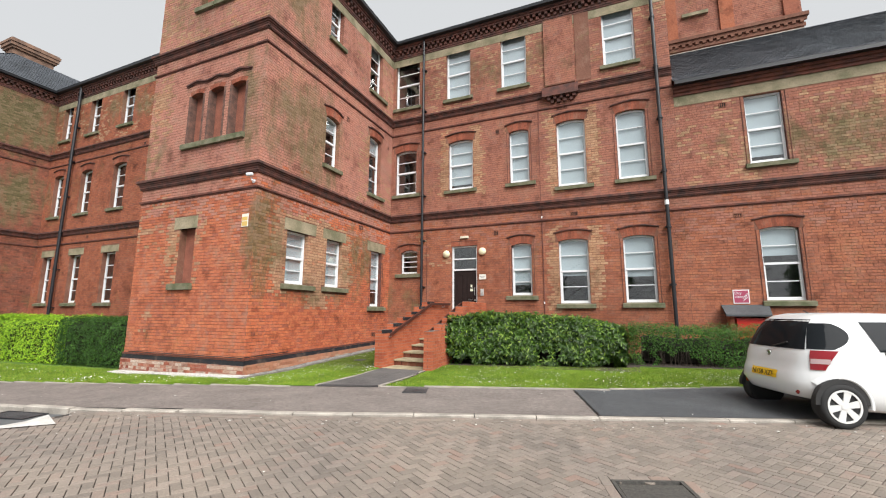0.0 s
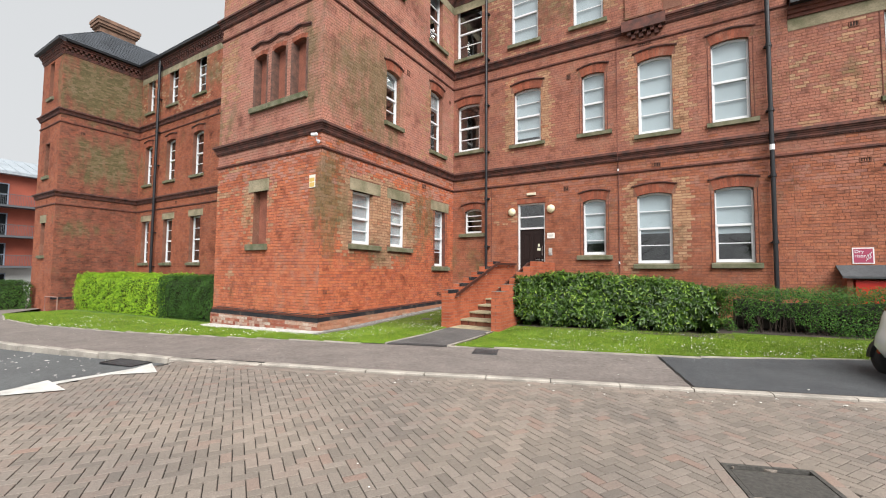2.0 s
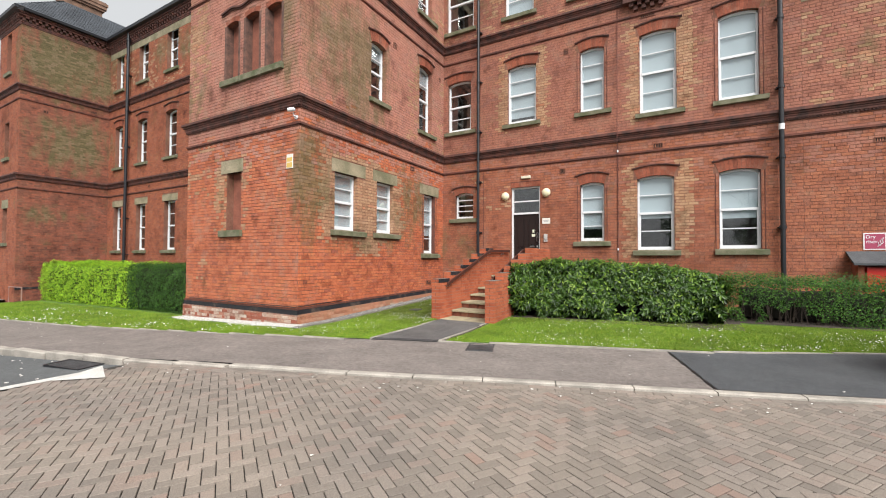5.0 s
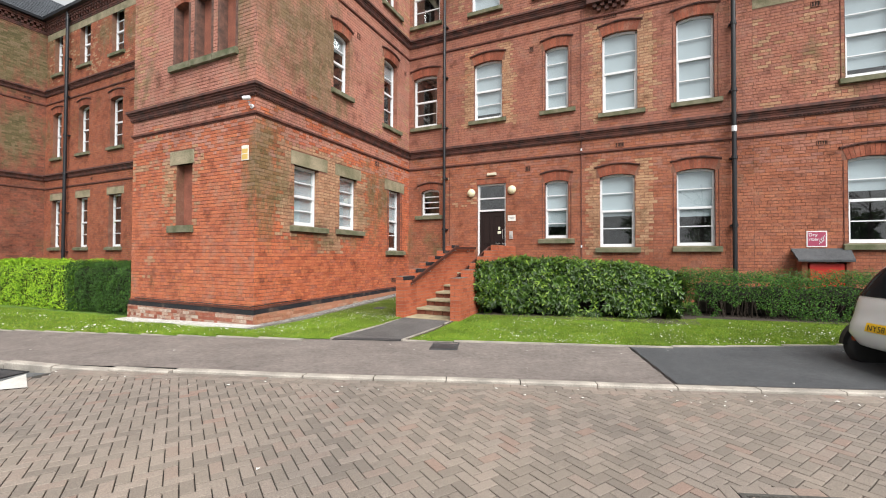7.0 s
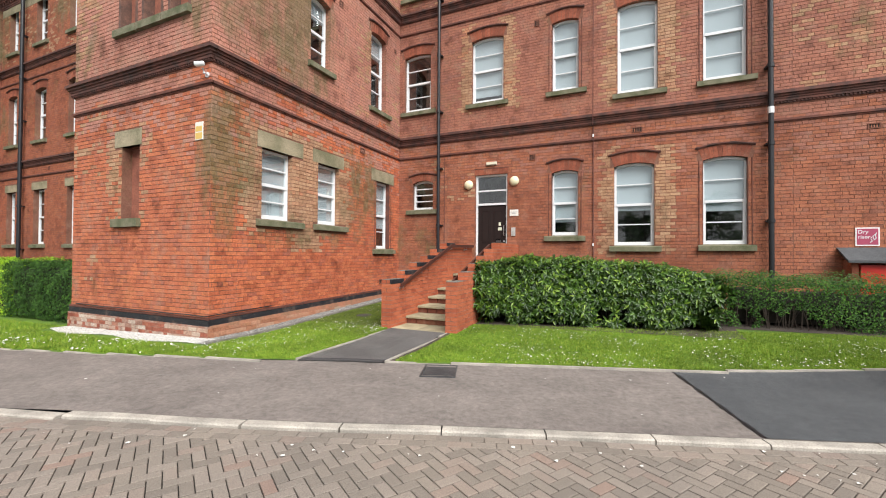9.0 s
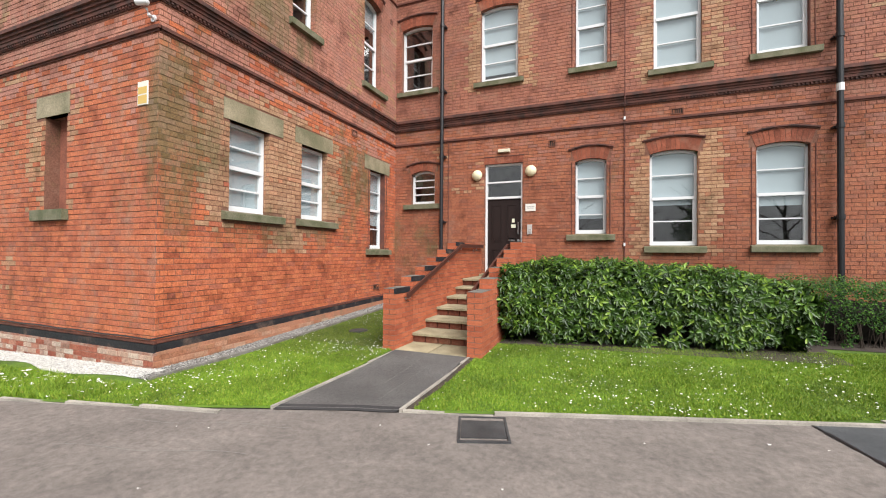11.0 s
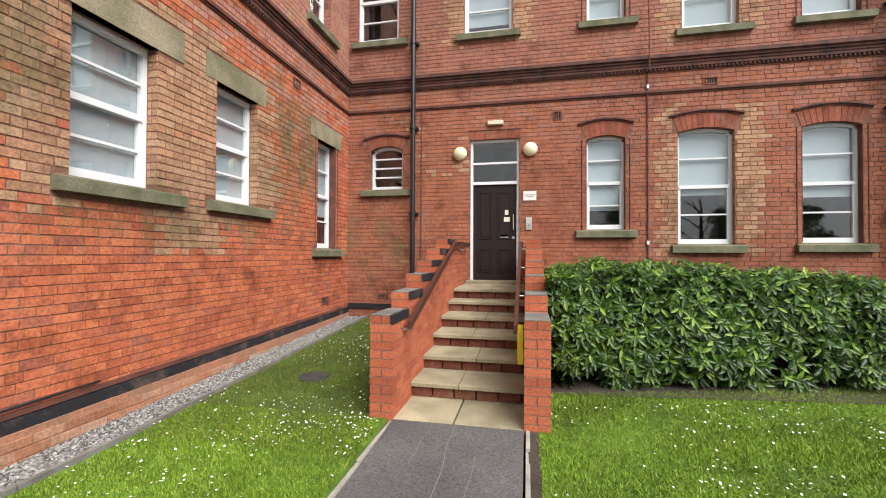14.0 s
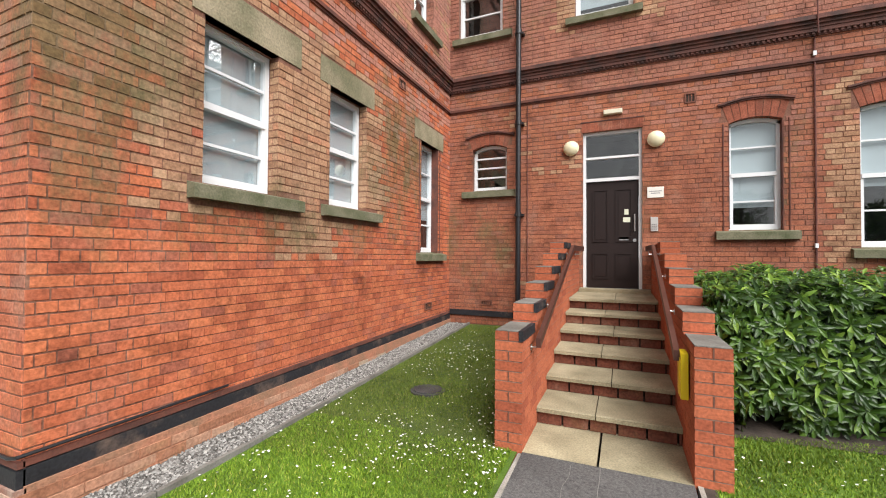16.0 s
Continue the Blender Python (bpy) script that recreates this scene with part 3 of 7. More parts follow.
def window(F, o, group):
    """One window with its sill, head, frame, bars, panes and blind."""
    COUNT[0] += 1
    W = empty("window_%d" % COUNT[0], o.label or "white framed sash window with a stone sill in the brick wall", "window", group, "structure", F.p(o.mid, o.z0, o.frame))
    W_inv = Matrix.Translation(F.p(o.mid, o.z0, o.frame)).inverted()

    def made(B, name, material, label=""):
        ob = B.make(name, material, W, label)
        ob.matrix_parent_inverse = W_inv
        return ob

    df, t, dep = o.frame, 0.055, 0.07
    u0, u1, z0, z1 = o.u0, o.u1, o.z0, o.spring
    B = Build()
    B.box(F, u0, u0 + t, z0, z1, df - dep, df)
    B.box(F, u1 - t, u1, z0, z1, df - dep, df)
    B.box(F, u0 + t, u1 - t, z0, z0 + 0.075, df - dep, df)
    if o.rise:
        k = 8
        for i in range(k):
            a, b = (u0 + (u1 - u0) * j / k for j in (i, i + 1))
            ring = [(a, o.top(a) - 0.06), (b, o.top(b) - 0.06), (b, o.top(b)), (a, o.top(a))]
            B.hull([F.p(u, z, df) for u, z in ring], [F.p(u, z, df - dep) for u, z in ring])
    else:
        B.box(F, u0 + t, u1 - t, z1 - 0.06, z1, df - dep, df)
    made(B, "window_frame", M_WHITE)
    if o.style != "bars":
        B = Build()
        w, zv = (u1 - u0) * 0.27, o.z1 - (0.045 if o.rise else 0.036)
        B.box(F, o.mid - w, o.mid + w, zv, zv + 0.014, df, df + 0.012)
        B.box(F, o.mid - w + 0.01, o.mid + w - 0.01, zv - 0.006, zv - 0.001, df, df + 0.003)
        made(B, "trickle_vent", M_WHITE)
    zm = (z0 + o.z1) / 2
    lo, hi = z0 + 0.075, o.z1 - 0.06
    if o.style == "sash":
        B = Build()
        B.box(F, u0 + t, u1 - t, zm - 0.035, zm + 0.03, df - dep + 0.01, df + 0.012)
        for a in (u0 + t, u1 - t - 0.028):
            B.box(F, a, a + 0.028, lo, zm - 0.035, df - dep + 0.005, df - 0.010)
        B.box(F, u0 + t + 0.028, u1 - t - 0.028, lo, lo + 0.03, df - dep + 0.005, df - 0.010)
        made(B, "meeting_rail", M_WHITE)
        for s0, s1 in ((lo, zm - 0.035), (zm + 0.03, hi)):
            zc = (s0 + s1) / 2
            B = Build()
            B.box(F, u0 + t, u1 - t, zc - 0.014, zc + 0.014, df - 0.05, df - 0.012)
            made(B, "glazing_bar", M_WHITE)
        bands = [(lo, (lo + zm - 0.035) / 2 - 0.014), ((lo + zm - 0.035) / 2 + 0.014, zm - 0.035), (zm + 0.03, (zm + 0.03 + hi) / 2 - 0.014), ((zm + 0.03 + hi) / 2 + 0.014, hi)]
    else:
        bands, step = [], (hi - lo) / 4
        for i in range(4):
            bands.append((lo + i * step + 0.016, lo + (i + 1) * step - 0.016))
            if i:
                B = Build()
                B.box(F, u0 + t, u1 - t, lo + i * step - 0.016, lo + i * step + 0.016, df - 0.05, df - 0.005)
                made(B, "glazing_bar", M_WHITE)
    for a, b in bands:
        B = Build()
        B.quad(F.p(u0 + t, a, df - 0.035), F.p(u1 - t, a, df - 0.035), F.p(u1 - t, b, df - 0.035), F.p(u0 + t, b, df - 0.035))
        pane = made(B, "pane", M_GLASS)
        pane.visible_shadow = False
    # the room behind: a closed box, dimness put into its colour, with its blind
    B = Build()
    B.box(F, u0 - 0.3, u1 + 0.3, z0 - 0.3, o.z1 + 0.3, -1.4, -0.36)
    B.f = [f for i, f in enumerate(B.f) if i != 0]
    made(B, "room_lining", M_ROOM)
    if o.blind:
        B = Build()
        bot = z0 + 0.02 + (1 - min(o.blind, 1)) * (o.z1 - z0)
        k = 14
        for i in range(k):
            a, b = (u0 + (u1 - u0) * j / k for j in (i, i + 1))
            w = 0.0
            B.box(F, a, b, bot, o.z1, df - 0.085 - w, df - 0.078 - w)
        made(B, "blind", M_BLIND, "pale closed blind")
    if o.sill:
        B = Build()
        s = o.sill
        B.hull([F.p(s[0], s[2], 0.10), F.p(s[1], s[2], 0.10), F.p(s[1], s[3] - 0.03, 0.10), F.p(s[0], s[3] - 0.03, 0.10)],
               [F.p(s[0], s[2], -0.02), F.p(s[1], s[2], -0.02), F.p(s[1], s[3], -0.02), F.p(s[0], s[3], -0.02)])
        B.hull([F.p(o.u0, s[2] + 0.03, -0.02), F.p(o.u1, s[2] + 0.03, -0.02), F.p(o.u1, s[3], -0.02), F.p(o.u0, s[3], -0.02)],
               [F.p(o.u0, s[2] + 0.03, df), F.p(o.u1, s[2] + 0.03, df), F.p(o.u1, s[3] + 0.015, df), F.p(o.u0, s[3] + 0.015, df)])
        made(B, "window_sill", M_SILL, "mossy stone sill")
    heads(F, o, made)
    return W


def heads(F, o, made):
    if o.rise:
        B = Build()
        ang = math.asin((o.u1 - o.u0) / 2 / o.R)
        n = max(7, int((o.u1 - o.u0) / 0.083))
        gap = 0.05 * 2 * ang / n
        for i in range(n):
            a0, a1 = -ang + 2 * ang * i / n + gap, -ang + 2 * ang * (i + 1) / n - gap
            ring = [(o.mid + R * math.sin(a), o.cz + R * math.cos(a)) for a, R in ((a0, o.R), (a1, o.R), (a1, o.R + o.ring - 0.005), (a0, o.R + o.ring - 0.005))]
            if o.hood:
                w = (o.u1 - o.u0) / 2 + 0.09
                f0, f1 = (2 * i + 0.1) / n - 1, (2 * i + 1.9) / n - 1
                ring = [ring[0], ring[1], (o.mid + w * f1, o.hood_z(o.mid + w * f1)), (o.mid + w * f0, o.hood_z(o.mid + w * f0))]
            B.hull([F.p(u, z, 0.006) for u, z in ring], [F.p(u, z, -0.1) for u, z in ring])
        made(B, "arch", M_ARCH, "arch of red bricks on end")
        if o.hood:
            B = Build()
            k, w = 14, (o.u1 - o.u0) / 2 + 0.15
            for i in range(k):
                a0, a1 = o.mid - w + 2 * w * i / k, o.mid - w + 2 * w * (i + 1) / k
                for r0, r1, d in ((0.0, 0.03, 0.025), (0.027, 0.055, 0.05)):
                    ring = [(a, o.hood_z(a) + r) for a, r in ((a0, r0), (a1, r0), (a1, r1), (a0, r1))]
                    B.hull([F.p(u, z, d) for u, z in ring], [F.p(u, z, 0.0) for u, z in ring])
            made(B, "hood_mould", M_CORNICE, "dark moulded hood")
    if o.lintel:
        B = Build()
        s = o.lintel
        B.box(F, s[0], s[1], s[2], s[3], -0.1, 0.012)
        made(B, "stone_lintel", M_STONE, "weathered sandstone lintel")
    if o.bullnose:
        B = Build()
        for a, sgn in ((o.u0, -1), (o.u1, 1)):
            B.tube([F.p(a + sgn * 0.075, o.z0, 0.006), F.p(a + sgn * 0.075, o.spring, 0.006)], 0.012, 6)
            e = o.u0 if sgn < 0 else o.u1 - 0.012
            B.box(F, e, e + 0.012, o.z0 + 0.02, o.spring, o.frame + 0.001, 0.004)
        made(B, "jamb_bead", M_REDBAND, "dark red painted jamb")


def niche(F, o, group, name="blind_niche"):
    """A bricked-up opening."""
    W = empty(name, o.label, "blind window", group, "structure", F.p(o.mid, o.z0, 0))
    inv = Matrix.Translation(F.p(o.mid, o.z0, 0)).inverted()

    def made(B, name, material, label=""):
        ob = B.make(name, material, W, label)
        ob.matrix_parent_inverse = inv
        return ob
    B = Build()
    B.box(F, o.u0 - 0.02, o.u1 + 0.02, o.z0 - 0.02, o.z1 + 0.02, -0.34, -0.2)
    made(B, "brick_infill", M_REDFILL, "dull pink brick infill")
    if o.sill:
        B = Build()
        s = o.sill
        B.box(F, s[0], s[1], s[2], s[3], -0.2, 0.09)
        made(B, "window_sill", M_SILL, "mossy stone sill")
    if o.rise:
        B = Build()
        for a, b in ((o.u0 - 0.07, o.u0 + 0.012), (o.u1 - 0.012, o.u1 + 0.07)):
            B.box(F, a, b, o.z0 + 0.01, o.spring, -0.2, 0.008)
        made(B, "dark_jamb", M_DARKJAMB, "dark brick jamb")
    heads(F, o, made)
    return W


M_DARKJAMB = noisy("dark_jamb_brick", (0.17, 0.085, 0.06), (0.07, 0.04, 0.032), 7, 60)
M_REDFILL = noisy("pink_brick_infill", (0.30, 0.105, 0.065), (0.20, 0.07, 0.045), 3, 40)


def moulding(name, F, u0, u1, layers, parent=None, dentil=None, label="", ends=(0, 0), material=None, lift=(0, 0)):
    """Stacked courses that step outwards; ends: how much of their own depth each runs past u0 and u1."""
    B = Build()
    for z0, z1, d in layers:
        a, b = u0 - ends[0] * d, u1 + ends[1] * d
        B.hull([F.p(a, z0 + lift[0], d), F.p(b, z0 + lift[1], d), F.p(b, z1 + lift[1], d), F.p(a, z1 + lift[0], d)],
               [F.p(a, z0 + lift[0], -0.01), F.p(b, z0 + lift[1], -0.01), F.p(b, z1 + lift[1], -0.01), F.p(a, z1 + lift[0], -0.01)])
    if dentil:
        z0, z1, d, w = dentil
        u = u0 - ends[0] * d
        while u < u1 + ends[1] * d - w:
            B.box(F, u, u + w, z0, z1, -0.01, d)
            u += 2 * w
    ob = B.make(name, material or M_CORNICE, parent, label)
    if not parent:
        ob["kind"] = "structure"
    return ob


CORN1 = [(5.17, 5.22, 0.03), (5.22, 5.28, 0.065), (5.28, 5.33, 0.08), (5.33, 5.38, 0.11), (5.38, 5.44, 0.15), (5.44, 5.47, 0.10)]
DENT1 = (5.185, 5.222, 0.055, 0.035)
BAND1 = [(4.74, 4.77, 0.02), (4.77, 4.82, 0.045)]


def up(layers, dz):
    return [(a + dz, b + dz, c) for a, b, c in layers]


def cornices(F, u0, u1, ends, tag):
    for dz, nm in ((0, "lower"), (4.13, "upper")):
        moulding("cornice", F, u0, u1, up(CORN1, dz), dentil=(DENT1[0] + dz, DENT1[1] + dz, 0.055, 0.035), label="dark moulded brick cornice on the %s, %s level" % (tag, nm), ends=ends)
        moulding("string_course", F, u0, u1, up(BAND1, dz), label="thin dark red string course on the %s, %s level" % (tag, nm), ends=ends, material=M_REDBAND)


def eaves(F, u0, u1, ends, tag, z=12.38, stone=True, drop=0.0):
    if stone:
        moulding("stone_band", F, u0, u1, [(12.05, 12.37, 0.008)], label="pale weathered stone band under the eaves of the %s" % tag, material=M_STONE, ends=ends)
    B = Build()
    lay = [(z, z + 0.07, 0.03), (z + 0.07, z + 0.15, 0.05), (z + 0.37, z + 0.45, 0.16), (z + 0.45, z + 0.53, 0.2)]
    for z0, z1, d in lay:
        B.box(F, u0 - ends[0] * d, u1 + ends[1] * d, z0, z1, -0.01, d)
    for row in range(2):
        u = u0 - ends[0] * 0.1 + (row % 2) * 0.11
        while u < u1 + ends[1] * 0.1 - 0.11:
            B.box(F, u, u + 0.11, z + 0.15 + row * 0.11, z + 0.26 + row * 0.11, -0.01, 0.09 + 0.05 * row)
            u += 0.22
    B.make("eaves_corbels", M_CORNICE, None, "dark corbelled brick eaves of the %s" % tag, kind="structure")
    B = Build()
    a, b = u0 - ends[0] * 0.34, u1 + ends[1] * 0.34
    prof = [(z + 0.53, 0.2), (z + 0.55, 0.34), (z + 0.66, 0.35), (z + 0.66, 0.2)]
    B.hull([F.p(a, zz, d) for zz, d in prof], [F.p(b, zz, d) for zz, d in prof])
    B.make("gutter", M_PIPE, None, "black iron eaves gutter of the %s" % tag, kind="structure")


# ---- ground ----
KERB = [(-60.0, 1.2), (-30.0, 2.2), (-17.0, 2.75), (-13.0, 3.12), (-10.6, 3.5), (-8.3, 3.95), (-7.2, 4.27), (-6.0, 4.70), (-5.0, 5.01), (-4.0, 5.37), (-3.0, 5.77), (-2.0, 6.13), (-1.0, 6.48), (0.0, 6.83), (1.0, 7.20), (4.0, 8.36), (9.0, 10.3), (14.0, 12.25)]
EDGE = [(-60.0, 22.0), (-36.0, 13.0), (-25.5, 5.6), (-22.0, 4.9), (-18.3, 4.75), (-14.1, 5.2), (-10.5, 5.88), (-9.2, 6.10), (-8.0, 6.35), (-7.0, 6.58), (-6.0, 6.98), (-5.0, 7.36), (-4.0, 7.60), (-3.0, 7.94), (-2.0, 8.27), (-1.0, 8.60), (0.0, 9.05), (1.0, 9.51), (2.1, 10.02), (9.0, 12.7), (14.0, 14.2)]


def along(poly, x):
    for (x0, y0), (x1, y1) in zip(poly[:-1], poly[1:]):
        if x <= x1:
            return y0 + (y1 - y0) * (x - x0) / (x1 - x0)
    return poly[-1][1]


def G(x, y):
    """Height of the ground: it falls to the west, climbs to the kerb, across the pavement and gently to the building."""
    west = min(1, max(0, (x + 12) / 4.0))
    k, e = along(KERB, x), along(EDGE, x)
    rise = 0.025 * west * min(1, max(0, (y - k + 2.5) / 2.5))
    rise += 0.04 * west * min(1, max(0.25, x + 5.0)) * min(1, max(0, (y - k) / max(0.5, e - k)))
    lawn = 0.045 * min(max(y - 7.7, 0.0), 6.6) * min(1, max(0, (x + 14) / 5.0))
    return -0.021 * max(0.0, -7.0 - x) + max(rise, lawn)


def sheet(name, x0, x1, lo, hi, lift, material, label, step=0.4, rows=8, thick=0.0):
    """A strip of ground between two lines y = lo(x) and y = hi(x)."""
    B = Build()
    xs = np.linspace(x0, x1, max(2, int((x1 - x0) / step) + 1))
    grid = []
    for x in xs:
        a, b = lo(x), max(hi(x), lo(x) + 0.001)
        grid.append([(x, a + (b - a) * j / rows, G(x, a + (b - a) * j / rows) + lift) for j in range(rows + 1)])
    n = rows + 1
    B.v = [p for r in grid for p in r]
    for i in range(len(xs) - 1):
        for j in range(rows):
            B.f.append((i * n + j, (i + 1) * n + j, (i + 1) * n + j + 1, i * n + j + 1))
    if thick:
        for i in range(len(xs) - 1):
            p, q = grid[i][0], grid[i + 1][0]
            B.quad(p, q, (q[0], q[1], q[2] - thick), (p[0], p[1], p[2] - thick))
    me = bpy.data.meshes.new(name)
    me.from_pydata(B.v, [], B.f)
    me.materials.append(material)
    ob = new(name, me)
    return tagged(ob, label, kind="structure")

# ---- openings, wall by wall ----
def op(u0, u1, z0, z1, **k):
    s = k.pop("sill_of", None)
    if s:
        k["sill"] = (s[0], s[1], z0 - 0.15, z0)
    return Opening(u0, u1, z0, z1, **k)


A = dict(rise=0.075, ring=0.23, hood=True)
main_open = [
    op(-7.93, -7.2, 3.08, 4.02, sill_of=(-8.14, -7.02), rise=0.09, ring=0.16, hood=True, style="bars", blind=0, label="small barred white window with a stone sill by the black drainpipe"),
    Opening(-5.74, -4.74, 1.06, 4.05, style="door"),
    op(-3.45, -2.72, 2.17, 4.02, sill_of=(-3.64, -2.53), blind=0.8, bullnose=True, **A, label="narrow white sash window with a curved brick head and a lowered blind"),
    op(-1.80, -0.84, 1.88, 4.07, sill_of=(-1.92, -0.68), blind=0.58, **A, label="wide white sash window with buff brick patches round it"),
    op(0.22, 1.15, 1.90, 4.06, sill_of=(0.12, 1.30), blind=0.62, bullnose=True, **A, label="wide white sash window with a curved brick head beside the drainpipe"),
    op(3.86, 4.79, 1.94, 4.06, sill_of=(3.76, 4.95), blind=0.4, bullnose=True, **A, label="white sash window above the dark sloping canopy"),
    op(-8.26, -7.3, 6.33, 8.2, sill_of=(-8.37, -7.1), blind=0, **A, label="dark white framed sash window in the corner"),
    op(-5.88, -4.87, 6.28, 8.28, sill_of=(-6.05, -4.72), blind=0.9, **A, label="white sash window with a pale blind above the door"),
    op(-3.45, -2.71, 6.28, 8.3, sill_of=(-3.6, -2.5), blind=1, bullnose=True, **A, label="narrow upper sash window with a pale blind"),
    op(-1.72, -0.76, 5.95, 8.35, sill_of=(-1.84, -0.55), blind=1, **A, label="tall upper sash window with a pale blind"),
    op(0.23, 1.15, 5.97, 8.35, sill_of=(0.1, 1.33), blind=1, bullnose=True, **A, label="tall upper sash window with a pale blind beside the drainpipe"),
    op(3.84, 4.79, 6.0, 8.15, sill_of=(3.72, 4.96), blind=0.9, bullnose=True, label="upper sash window under the stone band"),
    op(-8.32, -7.2, 10.12, 12.24, sill_of=(-8.4, -7.1), blind=0.0, label="dark top floor sash window in the corner"),
    op(-5.98, -4.95, 10.08, 12.24, sill_of=(-6.1, -4.85), blind=1, label="top floor sash window with a pale blind"),
    op(-3.71, -2.72, 10.09, 12.24, sill_of=(-3.85, -2.6), blind=1, label="top floor sash window with a pale blind"),
    op(-0.03, 1.0, 10.12, 12.27, sill_of=(-0.15, 1.12), blind=1, label="wide top floor sash window with a pale blind"),
]
wing_open = [
    op(8.74, 9.6, 2.35, 3.86, sill_of=(8.6, 9.92), lintel=(8.62, 9.93, 3.86, 4.2), blind=1, frame=-0.14, label="white sash window with a wide stone lintel, white blind down"),
    op(10.45, 11.27, 2.36, 3.88, sill_of=(10.3, 11.57), lintel=(10.26, 11.45, 3.88, 4.2), blind=1, frame=-0.14, label="white sash window with a stone lintel on the wing"),
    op(13.02, 13.78, 1.78, 3.86, sill_of=(12.84, 14.02), lintel=(12.76, 14.02, 3.86, 4.2), blind=0.7, frame=-0.14, bullnose=True, label="tall white sash window with a stone lintel near the corner"),
    op(10.15, 10.86, 6.3, 8.02, sill_of=(10.05, 11.0), blind=0.3, frame=-0.16, **A, label="upper narrow sash window on the wing"),
    op(12.7, 13.52, 6.05, 8.36, sill_of=(12.6, 13.75), blind=0.3, frame=-0.16, **A, label="upper tall sash window on the wing"),
    op(10.15, 10.83, 10.8, 12.3, sill_of=(10.08, 11.0), blind=0.2, frame=-0.16, label="top floor narrow window on the wing"),
    op(12.6, 13.5, 10.2, 12.27, sill_of=(12.55, 13.8), blind=0.2, frame=-0.16, label="top floor tall window on the wing"),
]
tower_open = [
    Opening(-11.25, -10.62, 2.33, 3.86, sill=(-11.48, -10.56, 2.16, 2.33), lintel=(-11.5, -10.56, 3.86, 4.2), deep=0.2, label="narrow bricked-up window with a stone lintel and sill"),
    Opening(-11.37, -10.83, 6.37, 7.95, rise=0.06, ring=0.13, sill=(-11.53, -10.72, 6.22, 6.37), deep=0.2, label="bricked-up lancet window with a dark brick surround"),
    Opening(-10.55, -9.98, 6.37, 7.97, rise=0.06, ring=0.13, sill=(-10.68, -9.86, 6.22, 6.37), deep=0.2, label="bricked-up lancet window with a dark brick surround"),
    Opening(-9.69, -9.13, 6.37, 7.95, rise=0.06, ring=0.13, sill=(-9.84, -9.04, 6.22, 6.37), deep=0.2, label="bricked-up lancet window with a dark brick surround"),
    Opening(-11.35, -10.85, 10.8, 12.2, sill=(-11.52, -10.7, 10.66, 10.8), deep=0.2, label="bricked-up top floor window"),
    Opening(-10.5, -9.95, 10.8, 12.2, sill=(-10.66, -9.8, 10.66, 10.8), deep=0.2, label="bricked-up top floor window"),
]
back_open = []
for x0, x1 in ((-26.3, -25.5), (-23.95, -23.05), (-21.35, -20.4)):
    back_open.append(op(x0, x1, 1.95, 4.2, sill_of=(x0 - 0.12, x1 + 0.12), lintel=(x0 - 0.15, x1 + 0.2, 4.2, 4.5), blind=0, frame=-0.18, label="tall white sash window with a stone lintel on the far range"))
    back_open.append(op(x0, x1, 6.25, 8.4, sill_of=(x0 - 0.12, x1 + 0.12), blind=0, frame=-0.18, **A, label="white sash window with a curved brick head on the far range"))
    back_open.append(op(x0, x1, 10.3, 12.3, sill_of=(x0 - 0.12, x1 + 0.12), blind=0, frame=-0.18, label="top floor white sash window on the far range"))
far_open = [Opening(-28.9, -28.3, a, b, sill=(-29.05, -28.15, a - 0.15, a), lintel=l, deep=0.2, label="bricked-up slit window on the far wing") for a, b, l in
            ((2.25, 3.9, (-29.05, -28.15, 3.9, 4.3)), (6.3, 8.0, None), (10.4, 12.3, None))]

# ---- walls ----
walls = {}
for key, F, u0, u1, z0, z1, ops, lab in (
    ("wall_main", MAIN, -8.46, 2.0, -0.3, 13.0, [o for o in main_open if o.u1 < 2], "three storey wall of weathered red brick with stone bands"),
    ("wall_low_range", MAIN, 2.0, 12.0, -0.3, 8.9, [o for o in main_open if o.u0 > 2], "two storey wall of weathered red brick under a slate roof"),
    ("wall_wing", WING, 7.58, 14.38, -0.5, 13.0, wing_open, "side wall of the projecting wing, orange brick below and mossy above"),
    ("wall_tower", TOWER, -13.13, -8.46, -0.6, 13.0, tower_open, "front wall of the projecting wing, orange brick with green stains"),
    ("wall_back_range", BACK, -27.0, -13.0, -1.0, 13.0, back_open, "further range of dull red brick"),
    ("wall_far_wing_side", FARW, 7.5, 10.95, -1.2, 13.0, [], "side wall of the far wing, dark mossy brick"),
    ("wall_far_wing_front", FARF, -29.9, -27.0, -1.2, 13.0, far_open, "front wall of the far wing, red brick"),
):
    walls[key] = wall_shell(key, F, u0, u1, z0, z1, ops, M_MORTAR, label=lab)
B = Build()
B.quad((-13.13, 7.58, -1), (-13.13, 11, -1), (-13.13, 11, 13), (-13.13, 7.58, 13))
B.quad((-12.78, 7.9, -1), (-12.78, 11, -1), (-12.78, 11, 13), (-12.78, 7.9, 13))
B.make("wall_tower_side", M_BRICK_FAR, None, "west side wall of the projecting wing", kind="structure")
B = Build()
B.quad((-29.9, 7.5, -1.5), (-29.9, 24, -1.5), (-29.9, 24, 13), (-29.9, 7.5, 13))
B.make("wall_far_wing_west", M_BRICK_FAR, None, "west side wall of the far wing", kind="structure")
B = Build()
B.box(WORLD, 1.6, 2.0, 8.9, 13.0, -26.0, -14.39)
B.make("wall_gable_return", M_BRICK_FAR, None, "end wall of the three storey range above the lower roof", kind="structure")

